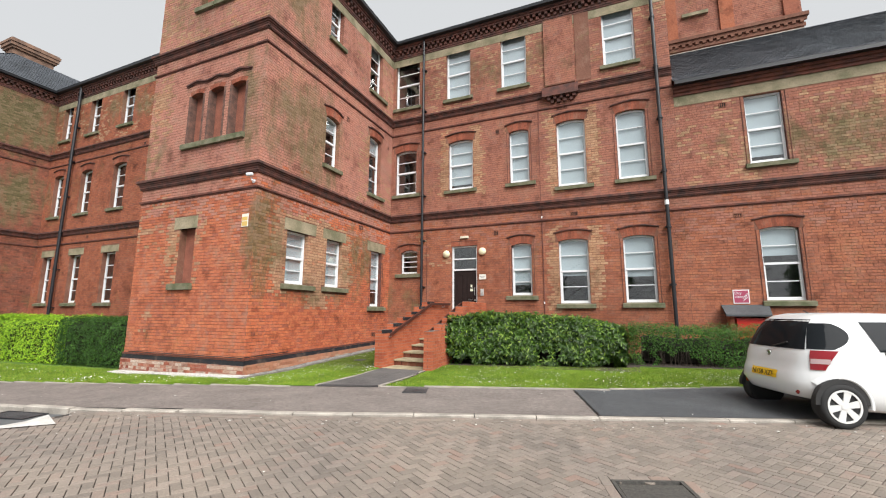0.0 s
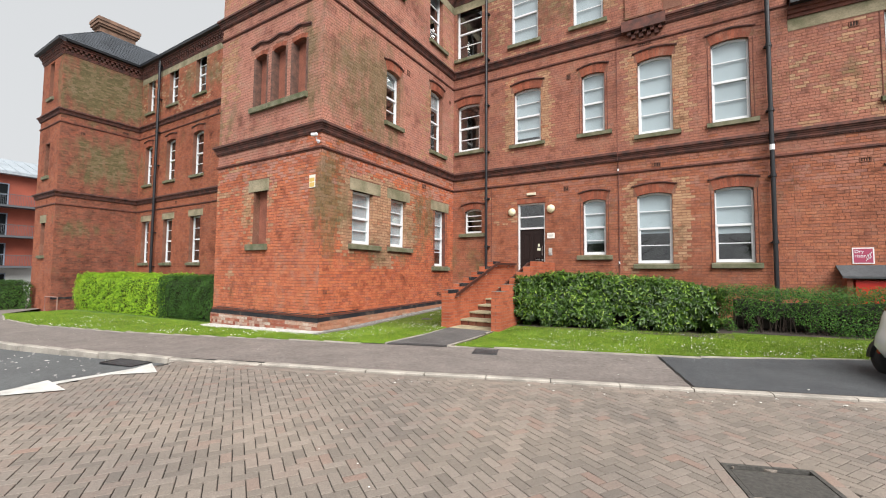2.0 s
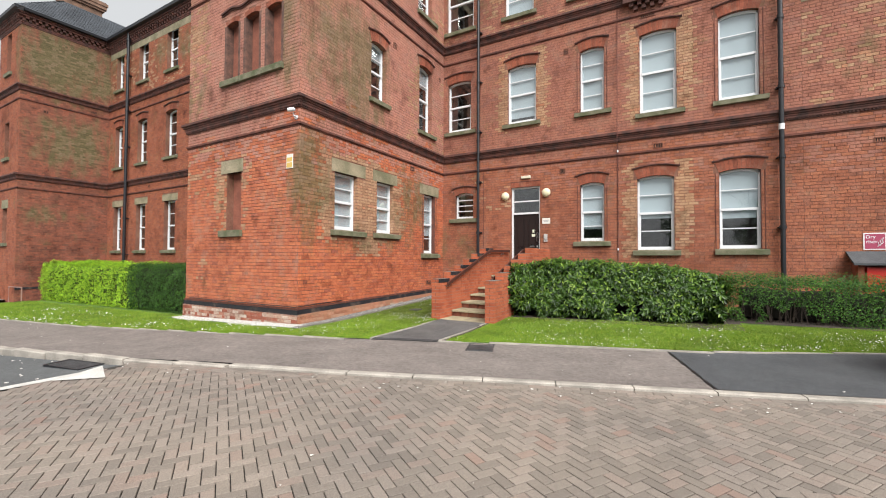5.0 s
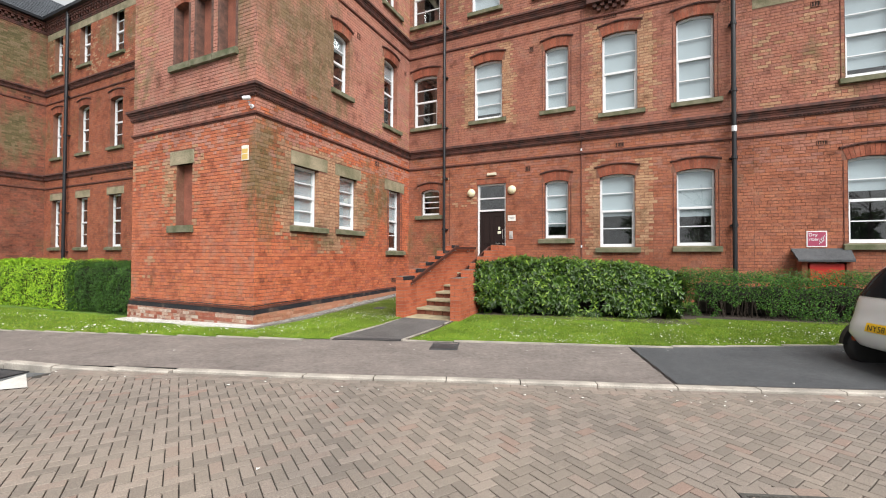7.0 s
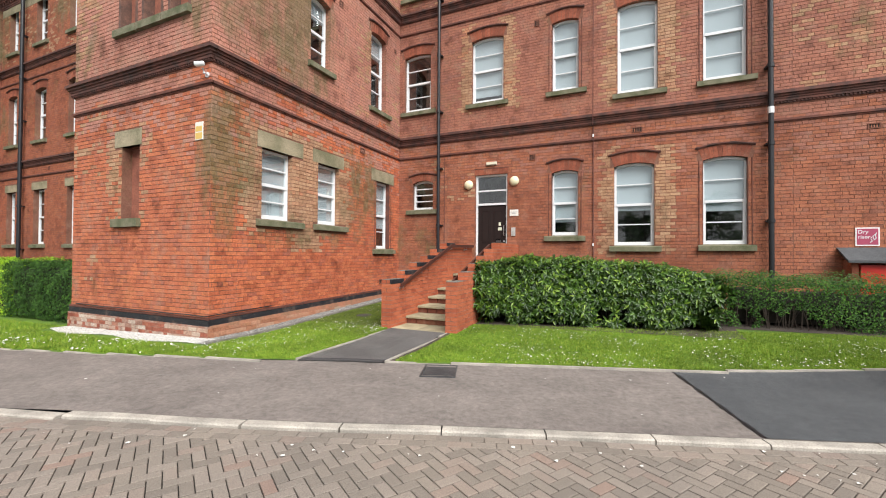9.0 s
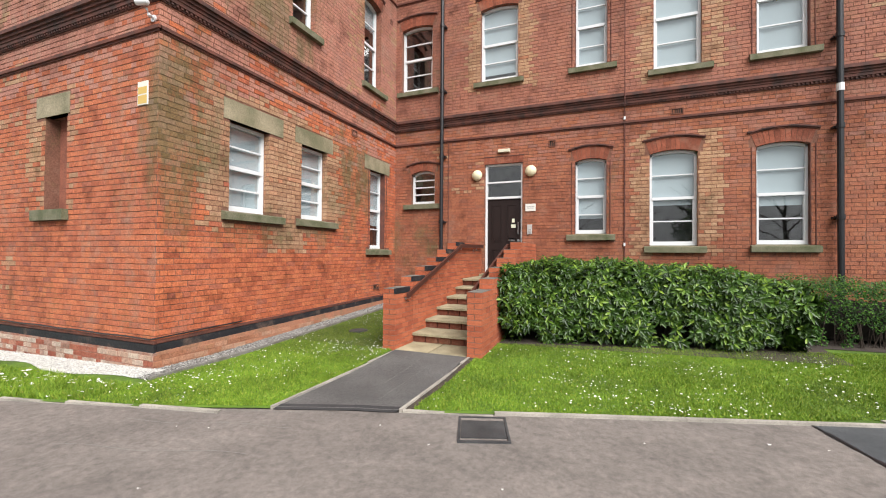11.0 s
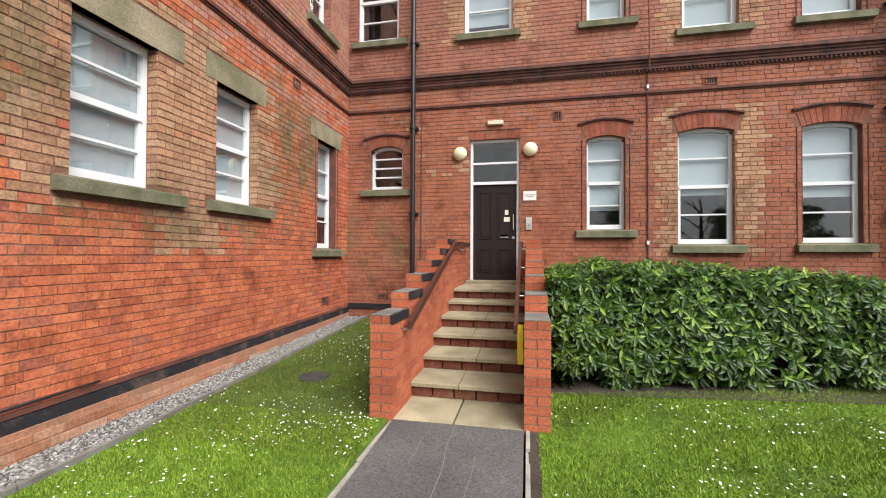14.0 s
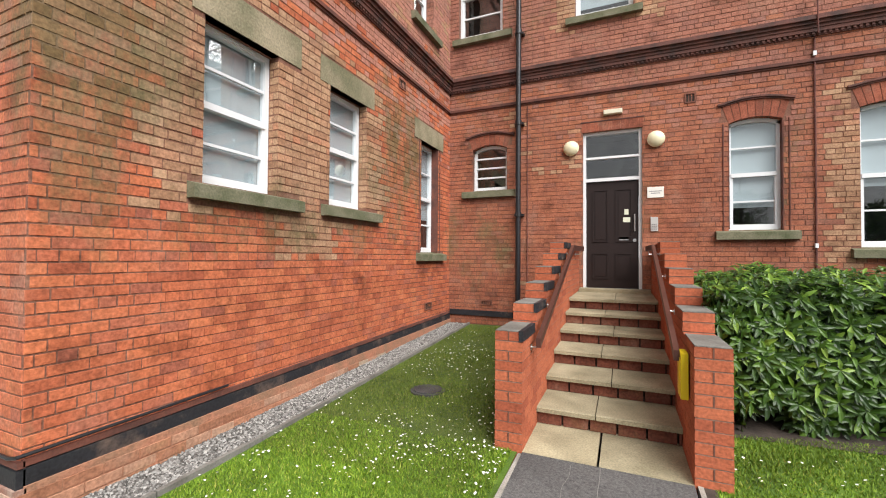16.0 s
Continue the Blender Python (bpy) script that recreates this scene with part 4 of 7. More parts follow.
brickwork(MAIN, -8.46, 2.0, 0.0, 12.05, [o for o in main_open if o.u1 < 2], walls["wall_main"], 1, near=(-7.2, -4.0, 1.2, 4.4))
brickwork(MAIN, 2.0, 12.0, 0.0, 8.15, [o for o in main_open if o.u0 > 2], walls["wall_low_range"], 2)
brickwork(WING, 7.58, 14.38, -0.2, 12.05, wing_open, walls["wall_wing"], 3, near=(8.3, 12.4, 0.45, 1.95))
brickwork(TOWER, -13.13, -8.46, -0.3, 13.0, tower_open, walls["wall_tower"], 4)
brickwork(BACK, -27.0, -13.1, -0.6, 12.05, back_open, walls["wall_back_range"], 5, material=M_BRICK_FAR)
brickwork(FARW, 7.5, 10.95, -0.6, 12.38, [], walls["wall_far_wing_side"], 6, material=M_BRICK_DARKRED)
brickwork(FARF, -29.9, -27.0, -0.6, 12.38, far_open, walls["wall_far_wing_front"], 8, material=M_BRICK_FAR)

for o in main_open:
    if o.style != "door":
        window(MAIN, o, "windows of the main wall")
for o in wing_open:
    window(WING, o, "windows of the projecting wing")
for o in back_open:
    window(BACK, o, "windows of the further range")
for o in tower_open:
    niche(TOWER, o, "blind windows of the projecting wing")
for o in far_open:
    niche(FARF, o, "blind windows of the far wing")

# bricks on the far jambs of the window openings
def jamb_bricks(F, o, parent, material, seed):
    """Header faces up the jamb at u1, which faces back along the wall."""
    a = math.degrees(math.atan2(F.u[1], F.u[0])) - 90
    corner = F.p(o.u1, 0, 0)
    J = Face(corner[0], corner[1], a)
    r = np.random.default_rng(seed)
    rects, z = [], math.ceil(o.z0 / COURSE) * COURSE
    while z < o.spring - 0.05:
        cut = r.choice([0.0, 0.055])
        if cut:
            rects.append((o.frame + 0.012, o.frame + 0.012 + cut - 0.006, z, z + COURSE - 0.01))
        rects.append((o.frame + 0.012 + cut, -0.002, z, z + COURSE - 0.01))
        z += COURSE
    ob = new("jamb_brickwork", brick_mesh("jamb_brickwork", J, rects, material, seed, proud=0.003))
    ob.parent = parent
    tagged(ob, "worn header bricks up the window jamb", kind="stuff")


for i, o in enumerate(wing_open):
    if not o.bullnose:
        jamb_bricks(WING, o, walls["wall_wing"], M_BUFF if o.z0 < 5 else M_BRICK_UP, 300 + i)
for i, o in enumerate(main_open):
    if not o.bullnose and o.style != "door":
        jamb_bricks(MAIN, o, walls["wall_main" if o.u1 < 2 else "wall_low_range"], M_BUFF if o.u0 in (-1.80, -1.72, -5.88) else M_BRICK_MID, 330 + i)

# wavy hood over the three lancets
HOOD = empty("wavy_hood_mould", "dark wavy moulded hood over the three blind lancets", kind="structure", at=TOWER.p(-10.25, 8.2, 0))
B = Build()
for i in range(48):
    a0, a1 = -11.56 + 2.62 * i / 48, -11.56 + 2.62 * (i + 1) / 48
    h0, h1 = [8.22 + 0.035 * math.cos((a + 10.25) * 2 * math.pi / 0.86) for a in (a0, a1)]
    for r0, r1, d in ((0.0, 0.04, 0.03), (0.037, 0.08, 0.065)):
        B.hull([TOWER.p(a0, h0 + r0, d), TOWER.p(a1, h1 + r0, d), TOWER.p(a1, h1 + r1, d), TOWER.p(a0, h0 + r1, d)],
               [TOWER.p(a0, h0 + r0, 0), TOWER.p(a1, h1 + r0, 0), TOWER.p(a1, h1 + r1, 0), TOWER.p(a0, h0 + r1, 0)])
ob = B.make("hood_moulding", M_CORNICE, HOOD)
ob.matrix_parent_inverse = Matrix.Translation(TOWER.p(-10.25, 8.2, 0)).inverted()

# ---- cornices, bands, eaves ----
cornices(MAIN, -8.46, 2.0, (0, 0), "main wall")
moulding("cornice", MAIN, 2.0, 12.0, CORN1, dentil=DENT1, label="dark moulded cornice of the low range")
moulding("string_course", MAIN, 2.0, 12.0, BAND1, label="thin dark red string course of the low range", material=M_REDBAND)
cornices(WING, 7.572, 14.38, (0, 0), "wing side")
cornices(TOWER, -13.13, -8.46, (1, 1), "wing front")
cornices(BACK, -27.0, -13.1, (0, 0), "further range")
cornices(FARW, 7.492, 10.95, (0, 0), "far wing side")
cornices(FARF, -29.9, -27.0, (1, 1), "far wing front")
eaves(MAIN, -8.46, 2.0, (0, 0), "main wall")
eaves(WING, 7.572, 14.38, (0, 0), "wing side")
eaves(TOWER, -13.13, -8.46, (1, 1), "wing front")
eaves(BACK, -27.0, -13.1, (0, 0), "further range")
eaves(FARW, 7.492, 10.95, (0, 0), "far wing side", stone=False)
eaves(FARF, -29.9, -27.0, (1, 1), "far wing front", stone=False)
moulding("stone_band", MAIN, 2.0, 12.0, [(8.17, 8.5, 0.008)], label="pale stone band under the low roof", material=M_STONE)
moulding("eaves_moulding", MAIN, 2.0, 12.0, [(8.5, 8.6, 0.05), (8.6, 8.7, 0.1), (8.7, 8.78, 0.16)], label="dark red eaves moulding of the low range", material=M_REDBAND)
B = Build()
B.box(MAIN, 2.02, 12.0, 8.78, 8.9, 0.16, 0.34)
B.make("gutter", M_PIPE, None, "black gutter of the low range", kind="structure")

# pilaster strips and their corbel on the top floor
B = Build()
B.box(MAIN, -2.05, -1.0, 9.75, 12.4, 0.0, 0.07)
B.box(MAIN, -0.95, -0.45, 9.75, 12.4, 0.0, 0.02)
pil = B.make("chimney_breast_pilaster", M_MORTAR, None, "shallow brick pilaster on the top floor", kind="structure")
PILF = Face(0, 14.31, 0)
brickwork(PILF, -2.05, -1.0, 9.77, 12.38, [], pil, 9)
B = Build()
B.box(MAIN, -2.15, -0.9, 9.28, 9.62, 0.0, 0.22)
for i in range(2):
    for k in range(5 - i):
        B.box(MAIN, -1.98 + 0.12 * i + 0.22 * k, -1.87 + 0.12 * i + 0.22 * k, 9.17 - 0.11 * i, 9.28 - 0.11 * i, 0, 0.16 - 0.05 * i)
B.make("pilaster_corbel", M_CORNICE, None, "dark stepped brick corbel under the pilaster", kind="structure")

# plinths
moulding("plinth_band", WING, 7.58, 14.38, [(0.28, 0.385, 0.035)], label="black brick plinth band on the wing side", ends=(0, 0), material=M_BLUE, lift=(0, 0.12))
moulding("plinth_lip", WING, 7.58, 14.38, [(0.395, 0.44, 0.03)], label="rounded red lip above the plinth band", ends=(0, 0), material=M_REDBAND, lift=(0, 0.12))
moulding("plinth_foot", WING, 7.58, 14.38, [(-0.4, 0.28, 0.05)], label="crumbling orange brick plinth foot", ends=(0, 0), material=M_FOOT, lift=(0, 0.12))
foot = bpy.data.objects["plinth_foot"]
brickwork(Face(-8.41, 0, 90), 7.53, 14.38, -0.1, 0.27, [], foot, 61, material=M_FOOT_BRICK, label="crumbling orange bricks of the plinth foot")
moulding("plinth_band", TOWER, -13.13, -8.46, [(0.27, 0.38, 0.035)], label="black brick plinth band on the wing front", ends=(1, 1), material=M_BLUE)
moulding("plinth_lip", TOWER, -13.13, -8.46, [(0.39, 0.43, 0.03)], label="dark lip above the plinth band", ends=(1, 1), material=M_REDBAND)
moulding("plinth_foot", TOWER, -13.13, -8.46, [(-0.6, 0.27, 0.05)], label="crumbling limewashed brick plinth foot", ends=(1, 1), material=M_SPALL)
foot = bpy.data.objects["plinth_foot.001"]
brickwork(Face(0, 7.53, 0), -13.18, -8.41, -0.3, 0.26, [], foot, 62, material=M_LIMED, label="limewashed spalling bricks of the plinth foot")
moulding("plinth_band", MAIN, -8.42, -6.05, [(0.5, 0.61, 0.035)], label="black brick plinth band on the main wall", material=M_BLUE)
moulding("plinth_band", FARW, 7.5, 10.95, [(0.1, 0.2, 0.035)], label="dark plinth band of the far wing", ends=(0, 0), material=M_BLUE)

# ---- roofs ----
def slates(name, pts, label, material=None, rows=26, cols=40):
    """A roof slope in overlapping rows of slates between four corners: low left, low right, high right, high left."""
    B = Build()
    a, b, c, d = (np.array(p, float) for p in pts)
    nrm = np.cross(b - a, d - a)
    nrm = nrm / np.linalg.norm(nrm)
    if nrm[2] < 0:
        nrm = -nrm
    r = np.random.default_rng(len(name))
    for i in range(rows):
        t0, t1 = i / rows, (i + 1.08) / rows
        for j in range(cols):
            s0, s1 = (j + 0.5 * (i % 2)) / cols, (j + 0.5 * (i % 2) + 0.975) / cols
            s0, s1 = min(s0, 1), min(s1, 1)
            if s1 - s0 < 0.002:
                continue

            def q(s, t, h):
                lo, hi = a + (b - a) * s, d + (c - d) * s
                return tuple(lo + (hi - lo) * min(t, 1) + nrm * h)
            h = 0.02 + r.uniform(0, 0.006)
            B.quad(q(s0, t0, h), q(s1, t0, h), q(s1, t1, 0.006), q(s0, t1, 0.006))
            B.quad(q(s0, t0, h), q(s1, t0, h), q(s1, t0, 0), q(s0, t0, 0))
    B.quad(*[tuple(p) for p in (a, b, c, d)])
    me = bpy.data.meshes.new(name)
    me.from_pydata(B.v, [], B.f)
    me.materials.append(material or M_SLATE)
    return tagged(new(name, me), label, kind="structure")


E0 = 13.03
slates("roof_main", [(-8.2, 14.05, E0), (2.2, 14.05, E0), (2.2, 18.6, 16.3), (-12.0, 18.6, 16.3)], "blue-grey slate roof of the main range")
slates("roof_wing_east", [(-8.12, 7.24, E0), (-8.12, 14.2, E0), (-10.8, 18.0, 15.6), (-10.8, 9.6, 15.6)], "slate roof of the projecting wing")
slates("roof_wing_front", [(-13.47, 7.24, E0), (-8.12, 7.24, E0), (-10.75, 9.6, 15.6), (-10.85, 9.6, 15.6)], "slate hip of the projecting wing")
slates("roof_back", [(-27.0, 10.6, E0), (-13.0, 10.6, E0), (-13.0, 15.0, 15.8), (-27.0, 15.0, 15.8)], "slate roof of the further range")
slates("roof_far_side", [(-26.66, 7.16, E0), (-26.66, 11.2, E0), (-28.4, 14.5, 14.9), (-28.4, 9.4, 14.9)], "slate roof of the far wing", rows=16, cols=20)
slates("roof_far_front", [(-30.24, 7.16, E0), (-26.66, 7.16, E0), (-28.35, 9.4, 14.9), (-28.45, 9.4, 14.9)], "slate hip of the far wing", rows=16, cols=20)
slates("roof_low", [(2.0, 14.06, 8.9), (12.4, 14.06, 8.9), (10.0, 19.4, 12.9), (2.0, 19.4, 12.9)], "blue-grey slate roof of the low range", rows=44, cols=60)
B = Build()
for i in range(14):
    x = -11.5 + i * 0.95
    B.box(WORLD, x, x + 0.9, 16.25, 16.36, -18.7, -18.5)
    B.lathe((x + 0.45, 18.6, 16.36), (0, 0, 1), [(0, 0.05), (0.06, 0.07), (0.1, 0.03), (0.16, 0.06), (0.22, 0.01)], 8)
B.make("ridge_tiles", M_CORNICE, None, "dark crested ridge tiles", kind="structure")
CH = empty("chimney", "broad buff brick chimney stack with stepped courses", "chimney", at=(-29.0, 10.2, 13.4))
inv = Matrix.Translation((-29.0, 10.2, 13.4)).inverted()
for nm, s0, s1, d in (("chimney_base", 13.3, 14.0, 0.05), ("stepped_course", 14.0, 14.12, 0.13), ("stepped_course", 14.12, 14.22, 0.06), ("shaft", 14.22, 15.3, -0.04), ("stepped_course", 15.3, 15.42, 0.05), ("stepped_course", 15.42, 15.6, 0.12), ("cap_course", 15.6, 15.75, 0.16), ("cap_slab", 15.75, 15.82, 0.1)):
    B = Build()
    B.box(WORLD, -29.5 - d, -28.6 + d, s0, s1, -11.15 - d, -9.35 + d)
    o = B.make(nm, M_CHIM, CH)
    o.matrix_parent_inverse = inv

# tall block behind the low range
TB = Face(0, 19.5, 0)
B = Build()
B.box(TB, 1.9, 7.5, 8.0, 22.0, -3.0, 0.0)
for z0, z1, d in ((13.3, 13.45, 0.1), (13.45, 13.6, 0.16), (13.05, 13.2, 0.05)):
    B.box(TB, 1.9 - d, 7.5 + d, z0, z1, 0.0, d)
u = 1.9
while u < 7.4:
    B.box(TB, u, u + 0.13, 13.2, 13.3, 0, 0.1)
    u += 0.26
tall = B.make("tall_block", M_MORTAR, None, "taller red brick block behind the low slate roof", kind="structure")
B = Build()
for u in (2.6, 4.7, 6.9):
    B.box(TB, u, u + 0.5, 13.6, 22.0, 0.0, 0.1)
B.make("tall_block_pilaster", M_BRICK_FAR, None, "brick pilasters of the taller block", kind="structure")
B = Build()
B.box(TB, 3.3, 4.3, 14.6, 14.75, 0.0, 0.12)
B.make("tall_block_sill", M_STONE, None, "stone sill of the taller block", kind="structure")

brickwork(TB, 1.9, 7.5, 11.0, 18.0, [], tall, 11)
B = Build()
B.box(TB, 1.9, 7.5, 12.88, 12.98, 0.0, 0.05)
B.make("lead_flashing", M_KERB, None, "pale mortar flashing where the slate meets the taller block", kind="structure")

# ---- ground ----
k_lo = lambda x: along(KERB, x)
e_lo = lambda x: along(EDGE, x)
B = Build()
B.v = [(-400, -400, -2.4), (400, -400, -0.09), (400, 400, -0.09), (-400, 400, -2.4)]
sheet_g = Build()
xs = list(np.linspace(-400, -70, 8)) + list(np.linspace(-66, 20, 44)) + [60, 200, 400]
ys = [-400, -100, -30, -10, 0, 5, 10, 15, 20, 40, 100, 400]
sheet_g.v = [(x, y, max(G(x, 0), -1.6) - 0.12) for x in xs for y in ys]
for i in range(len(xs) - 1):
    for j in range(len(ys) - 1):
        a = i * len(ys) + j
        sheet_g.f.append((a, a + len(ys), a + len(ys) + 1, a + 1))
tagged(new("ground", sheet_g.mesh("ground", M_ROAD)), "grey asphalt ground that reaches the horizon", kind="structure")
sheet("road", -60, -8.0, lambda x: -12.0, lambda x: k_lo(x) - 0.1, -0.03, M_ROAD, "grey asphalt road that meets the block paving", step=1.0, rows=40)
sheet("paving_bed", -8.02, 14, lambda x: -8.0, lambda x: k_lo(x), -0.022, M_JOINT, "sandy bed of the block paving", step=0.5, rows=50)
sheet("pavement", -60, 14, lambda x: k_lo(x) + 0.12, lambda x: min(e_lo(x), 60), 0.035, M_ASPHALT_RED, "worn reddish asphalt pavement")
# newer dark asphalt from the slanting joint on
B = Build()
jx = lambda y: -0.38 - 0.3 * (y - 6.88)
xs = np.linspace(-0.95, 14, 60)
for x0, x1 in zip(xs[:-1], xs[1:]):
    for j in range(8):
        q = []
        for x, f in ((x0, j / 8), (x1, j / 8), (x1, (j + 1) / 8), (x0, (j + 1) / 8)):
            a, b = k_lo(x) + 0.125, e_lo(x) - 0.005
            y = a + (b - a) * f
            x = max(x, jx(y))
            y = min(max(y, k_lo(x) + 0.125), e_lo(x) - 0.005)
            q.append((x, y, G(x, y) + 0.039))
        B.quad(*q)
tagged(new("newer_pavement", B.mesh("newer_pavement", M_ASPHALT_DARK, fix=False)), "newer dark grey asphalt pavement", kind="structure")
B = Build()
for i in range(12):
    y0, y1 = 6.83 + i * 0.15, 6.83 + (i + 1) * 0.15
    w = 0.017 + 0.007 * math.sin(i * 2.1)
    B.quad(*[(jx(y) + o, y, G(jx(y), y) + 0.044) for y, o in ((y0, -w), (y0, w), (y1, w), (y1, -w))])
tagged(new("pavement_joint", B.mesh("pavement_joint", M_PIPE, fix=False)), "black bitumen joint between old and new asphalt", kind="structure")
# lawns
sheet("lawn_left", -8.0, -5.84, e_lo, lambda x: 14.3, 0.045, M_LAWN, "lawn with daisies between the wing and the path", step=0.15, rows=30)
sheet("lawn_right", -4.55, 14, e_lo, lambda x: 14.38, 0.045, M_LAWN, "lawn with daisies before the hedges", step=0.25, rows=24)
sheet("lawn_west", -25.5, -13.1, e_lo, lambda x: 11.0 if x > -26.9 else 9.0, 0.045, M_LAWN, "lawn along the bend of the pavement", step=0.4, rows=16)
sheet("lawn_front", -13.1, -8.0, e_lo, lambda x: 7.6 if x < -8.46 else 7.7, 0.045, M_LAWN, "strip of lawn before the wing", step=0.2, rows=10)
sheet("path", -5.80, -4.60, lambda x: e_lo(x) + 0.02, lambda x: 9.6, 0.052, M_PATH, "dark asphalt path to the steps", step=0.2, rows=12)
B = Build()
for i in range(6):
    x0, x1 = -5.80 + i * 0.2, -5.60 + i * 0.2
    B.quad(*[(x, e_lo(x) + dy, G(x, e_lo(x) + dy) + z) for x, dy, z in ((x0, -0.02, 0.045), (x1, -0.02, 0.045), (x1, 0.10, 0.059), (x0, 0.10, 0.059))])
B.make("path_lip", M_IRONLIP, None, "dark worn asphalt lip where the path meets the pavement", kind="structure")
B = Build()
for xa, ya, yb, sd, w in ((-5.2, 8.15, 9.58, 1.0, 0.002), (-4.95, 7.6, 9.1, 2.3, 0.0015), (-5.42, 8.9, 9.55, 4.0, 0.0015)):
    q = [(xa + 0.02 * math.sin(3.1 * t + sd) + 0.008 * math.sin(13.7 * t + sd), ya + (yb - ya) * t) for t in np.linspace(0, 1, 16)]
    for (xa_, y0), (xb_, y1) in zip(q[:-1], q[1:]):
        B.quad(*[(x, y, G(x, y) + 0.056) for x, y in ((xa_ - w, y0), (xa_ + w, y0), (xb_ + w, y1), (xb_ - w, y1))])
for ya, sd in ((5.75, 0.3), (6.3, 2.0)):
    q = [(-6.9 + 1.6 * t, ya + 0.5 * t + 0.03 * math.sin(9 * t + sd)) for t in np.linspace(0, 1, 16)]
    for (xa_, y0), (xb_, y1) in zip(q[:-1], q[1:]):
        B.quad(*[(x, y, G(x, y) + 0.0385) for x, y in ((xa_, y0 - 0.003), (xb_, y1 - 0.003), (xb_, y1 + 0.003), (xa_, y0 + 0.003))])
tagged(new("surface_cracks", B.mesh("surface_cracks", M_CRACK, fix=False)), "fine pale cracks in the asphalt", kind="structure")
sheet("path_margin", -4.56, -4.47, lambda x: e_lo(x) + 0.05, lambda x: 9.7, 0.052, M_SOIL, "worn strip of bare soil beside the path", step=0.05, rows=20)

# ---- kerb stones ----
kerb = empty("kerb", "line of pale concrete kerb stones", kind="structure")


def arc_points(poly, x0, x1, step):
    pts, x = [], x0
    while x < x1:
        y = along(poly, x)
        s = (along(poly, x + 0.05) - y) / 0.05
        pts.append((x, y, math.atan(s)))
        x += step * math.cos(math.atan(s))
    return pts


B = Build()
B.hull([(0.005, 0, -0.15), (0.005, 0.125, -0.15), (0.005, 0.125, 0.03), (0.005, 0.016, 0.03), (0.005, 0.0, 0.018)],
       [(0.907, 0, -0.15), (0.907, 0.125, -0.15), (0.907, 0.125, 0.03), (0.907, 0.016, 0.03), (0.907, 0.0, 0.018)])
kerb_mesh = B.mesh("kerb_stone", M_KERB)
for x, y, a in arc_points(KERB, -30.0, 13.0, 0.915):
    o = new("kerb_stone", kerb_mesh)
    o.parent = kerb
    o.matrix_basis = pose(x, y, G(x, y) + 0.004 + (0.035 if x < -8.3 else 0), 0, 0, math.degrees(a))
edging = empty("pavement_edging", "narrow concrete edging between pavement and lawn", kind="structure")
B = Build()
B.hull([(0.003, 0, -0.1), (0.003, 0.05, -0.1), (0.003, 0.05, 0.055), (0.003, 0.0, 0.055)], [(0.897, 0, -0.1), (0.897, 0.05, -0.1), (0.897, 0.05, 0.055), (0.897, 0.0, 0.055)])
edge_mesh = B.mesh("edging_stone", M_KERB)
for x, y, a in arc_points(EDGE, -24.0, 13.0, 0.9):
    if -6.3 < x < -4.6:
        continue
    o = new("edging_stone", edge_mesh)
    o.parent = edging
    o.matrix_basis = pose(x, y - 0.01, G(x, y) + 0.006, 0, 0, math.degrees(a))
for x0 in (-5.85, -4.60):
    y, y1 = along(EDGE, x0) + 0.0, 9.6
    while y < y1 - 0.1:
        o = new("edging_stone", edge_mesh)
        o.parent = edging
        o.matrix_basis = pose(x0 + 0.05, y, G(x0, y) + 0.018, 0, 0, 90) @ Matrix.Diagonal((min(1, (y1 - y) / 0.9), 0.65, 1, 1))
        y += 0.9

# ---- white markings, drain covers ----
B = Build()
for tri in (((-7.85, 1.7), (-8.2, 2.45), (-7.3, 2.38)), ((-7.75, 3.05), (-8.1, 3.72), (-7.3, 3.45))):
    B.quad(*[(x, y, G(x, y) + 0.012) for x, y in tri])
B.quad((-7.98, -6.0, 0.0), (-7.82, -6.0, 0.0), (-7.82, 3.6, 0.0), (-7.98, 3.6, 0.0))
B.make("road_marking", M_PAINT, None, "worn white triangle markings at the edge of the block paving", kind="structure")


def cover(name, label, quad, z, material, bars=0):
    E_ = empty(name, label, "drain cover", at=(quad[0][0], quad[0][1], z))
    inv = Matrix.Translation((quad[0][0], quad[0][1], z)).inverted()
    q = [np.array((x, y, z)) for x, y in quad]
    c = sum(q) / 4
    B = Build()
    for i in range(4):
        a, b = q[i], q[(i + 1) % 4]
        ai, bi = c + (a - c) * 0.9, c + (b - c) * 0.9
        B.hull([tuple(a), tuple(b), tuple(bi), tuple(ai)], [tuple(p - np.array((0, 0, 0.03))) for p in (a, b, bi, ai)])
    o = B.make("cover_rim", M_PIPE if bars else material, E_)
    o.matrix_parent_inverse = inv
    B = Build()
    n = bars or 1
    for i in range(n):
        t0, t1 = (i + 0.12) / n, (i + 0.88) / n
        ring = []
        for s, t in ((0.06, t0), (0.94, t0), (0.94, t1), (0.06, t1)):
            t = 0.06 + 0.88 * t
            ring.append((q[0] * (1 - s) + q[1] * s) * (1 - t) + (q[3] * (1 - s) + q[2] * s) * t)
        B.hull([tuple(p - np.array((0, 0, 0.004))) for p in ring], [tuple(p - np.array((0, 0, 0.02))) for p in ring])
        o = B.make("grate_bar" if bars else "cover_plate", material, E_)
        o.matrix_parent_inverse = inv
        B = Build()
    return E_


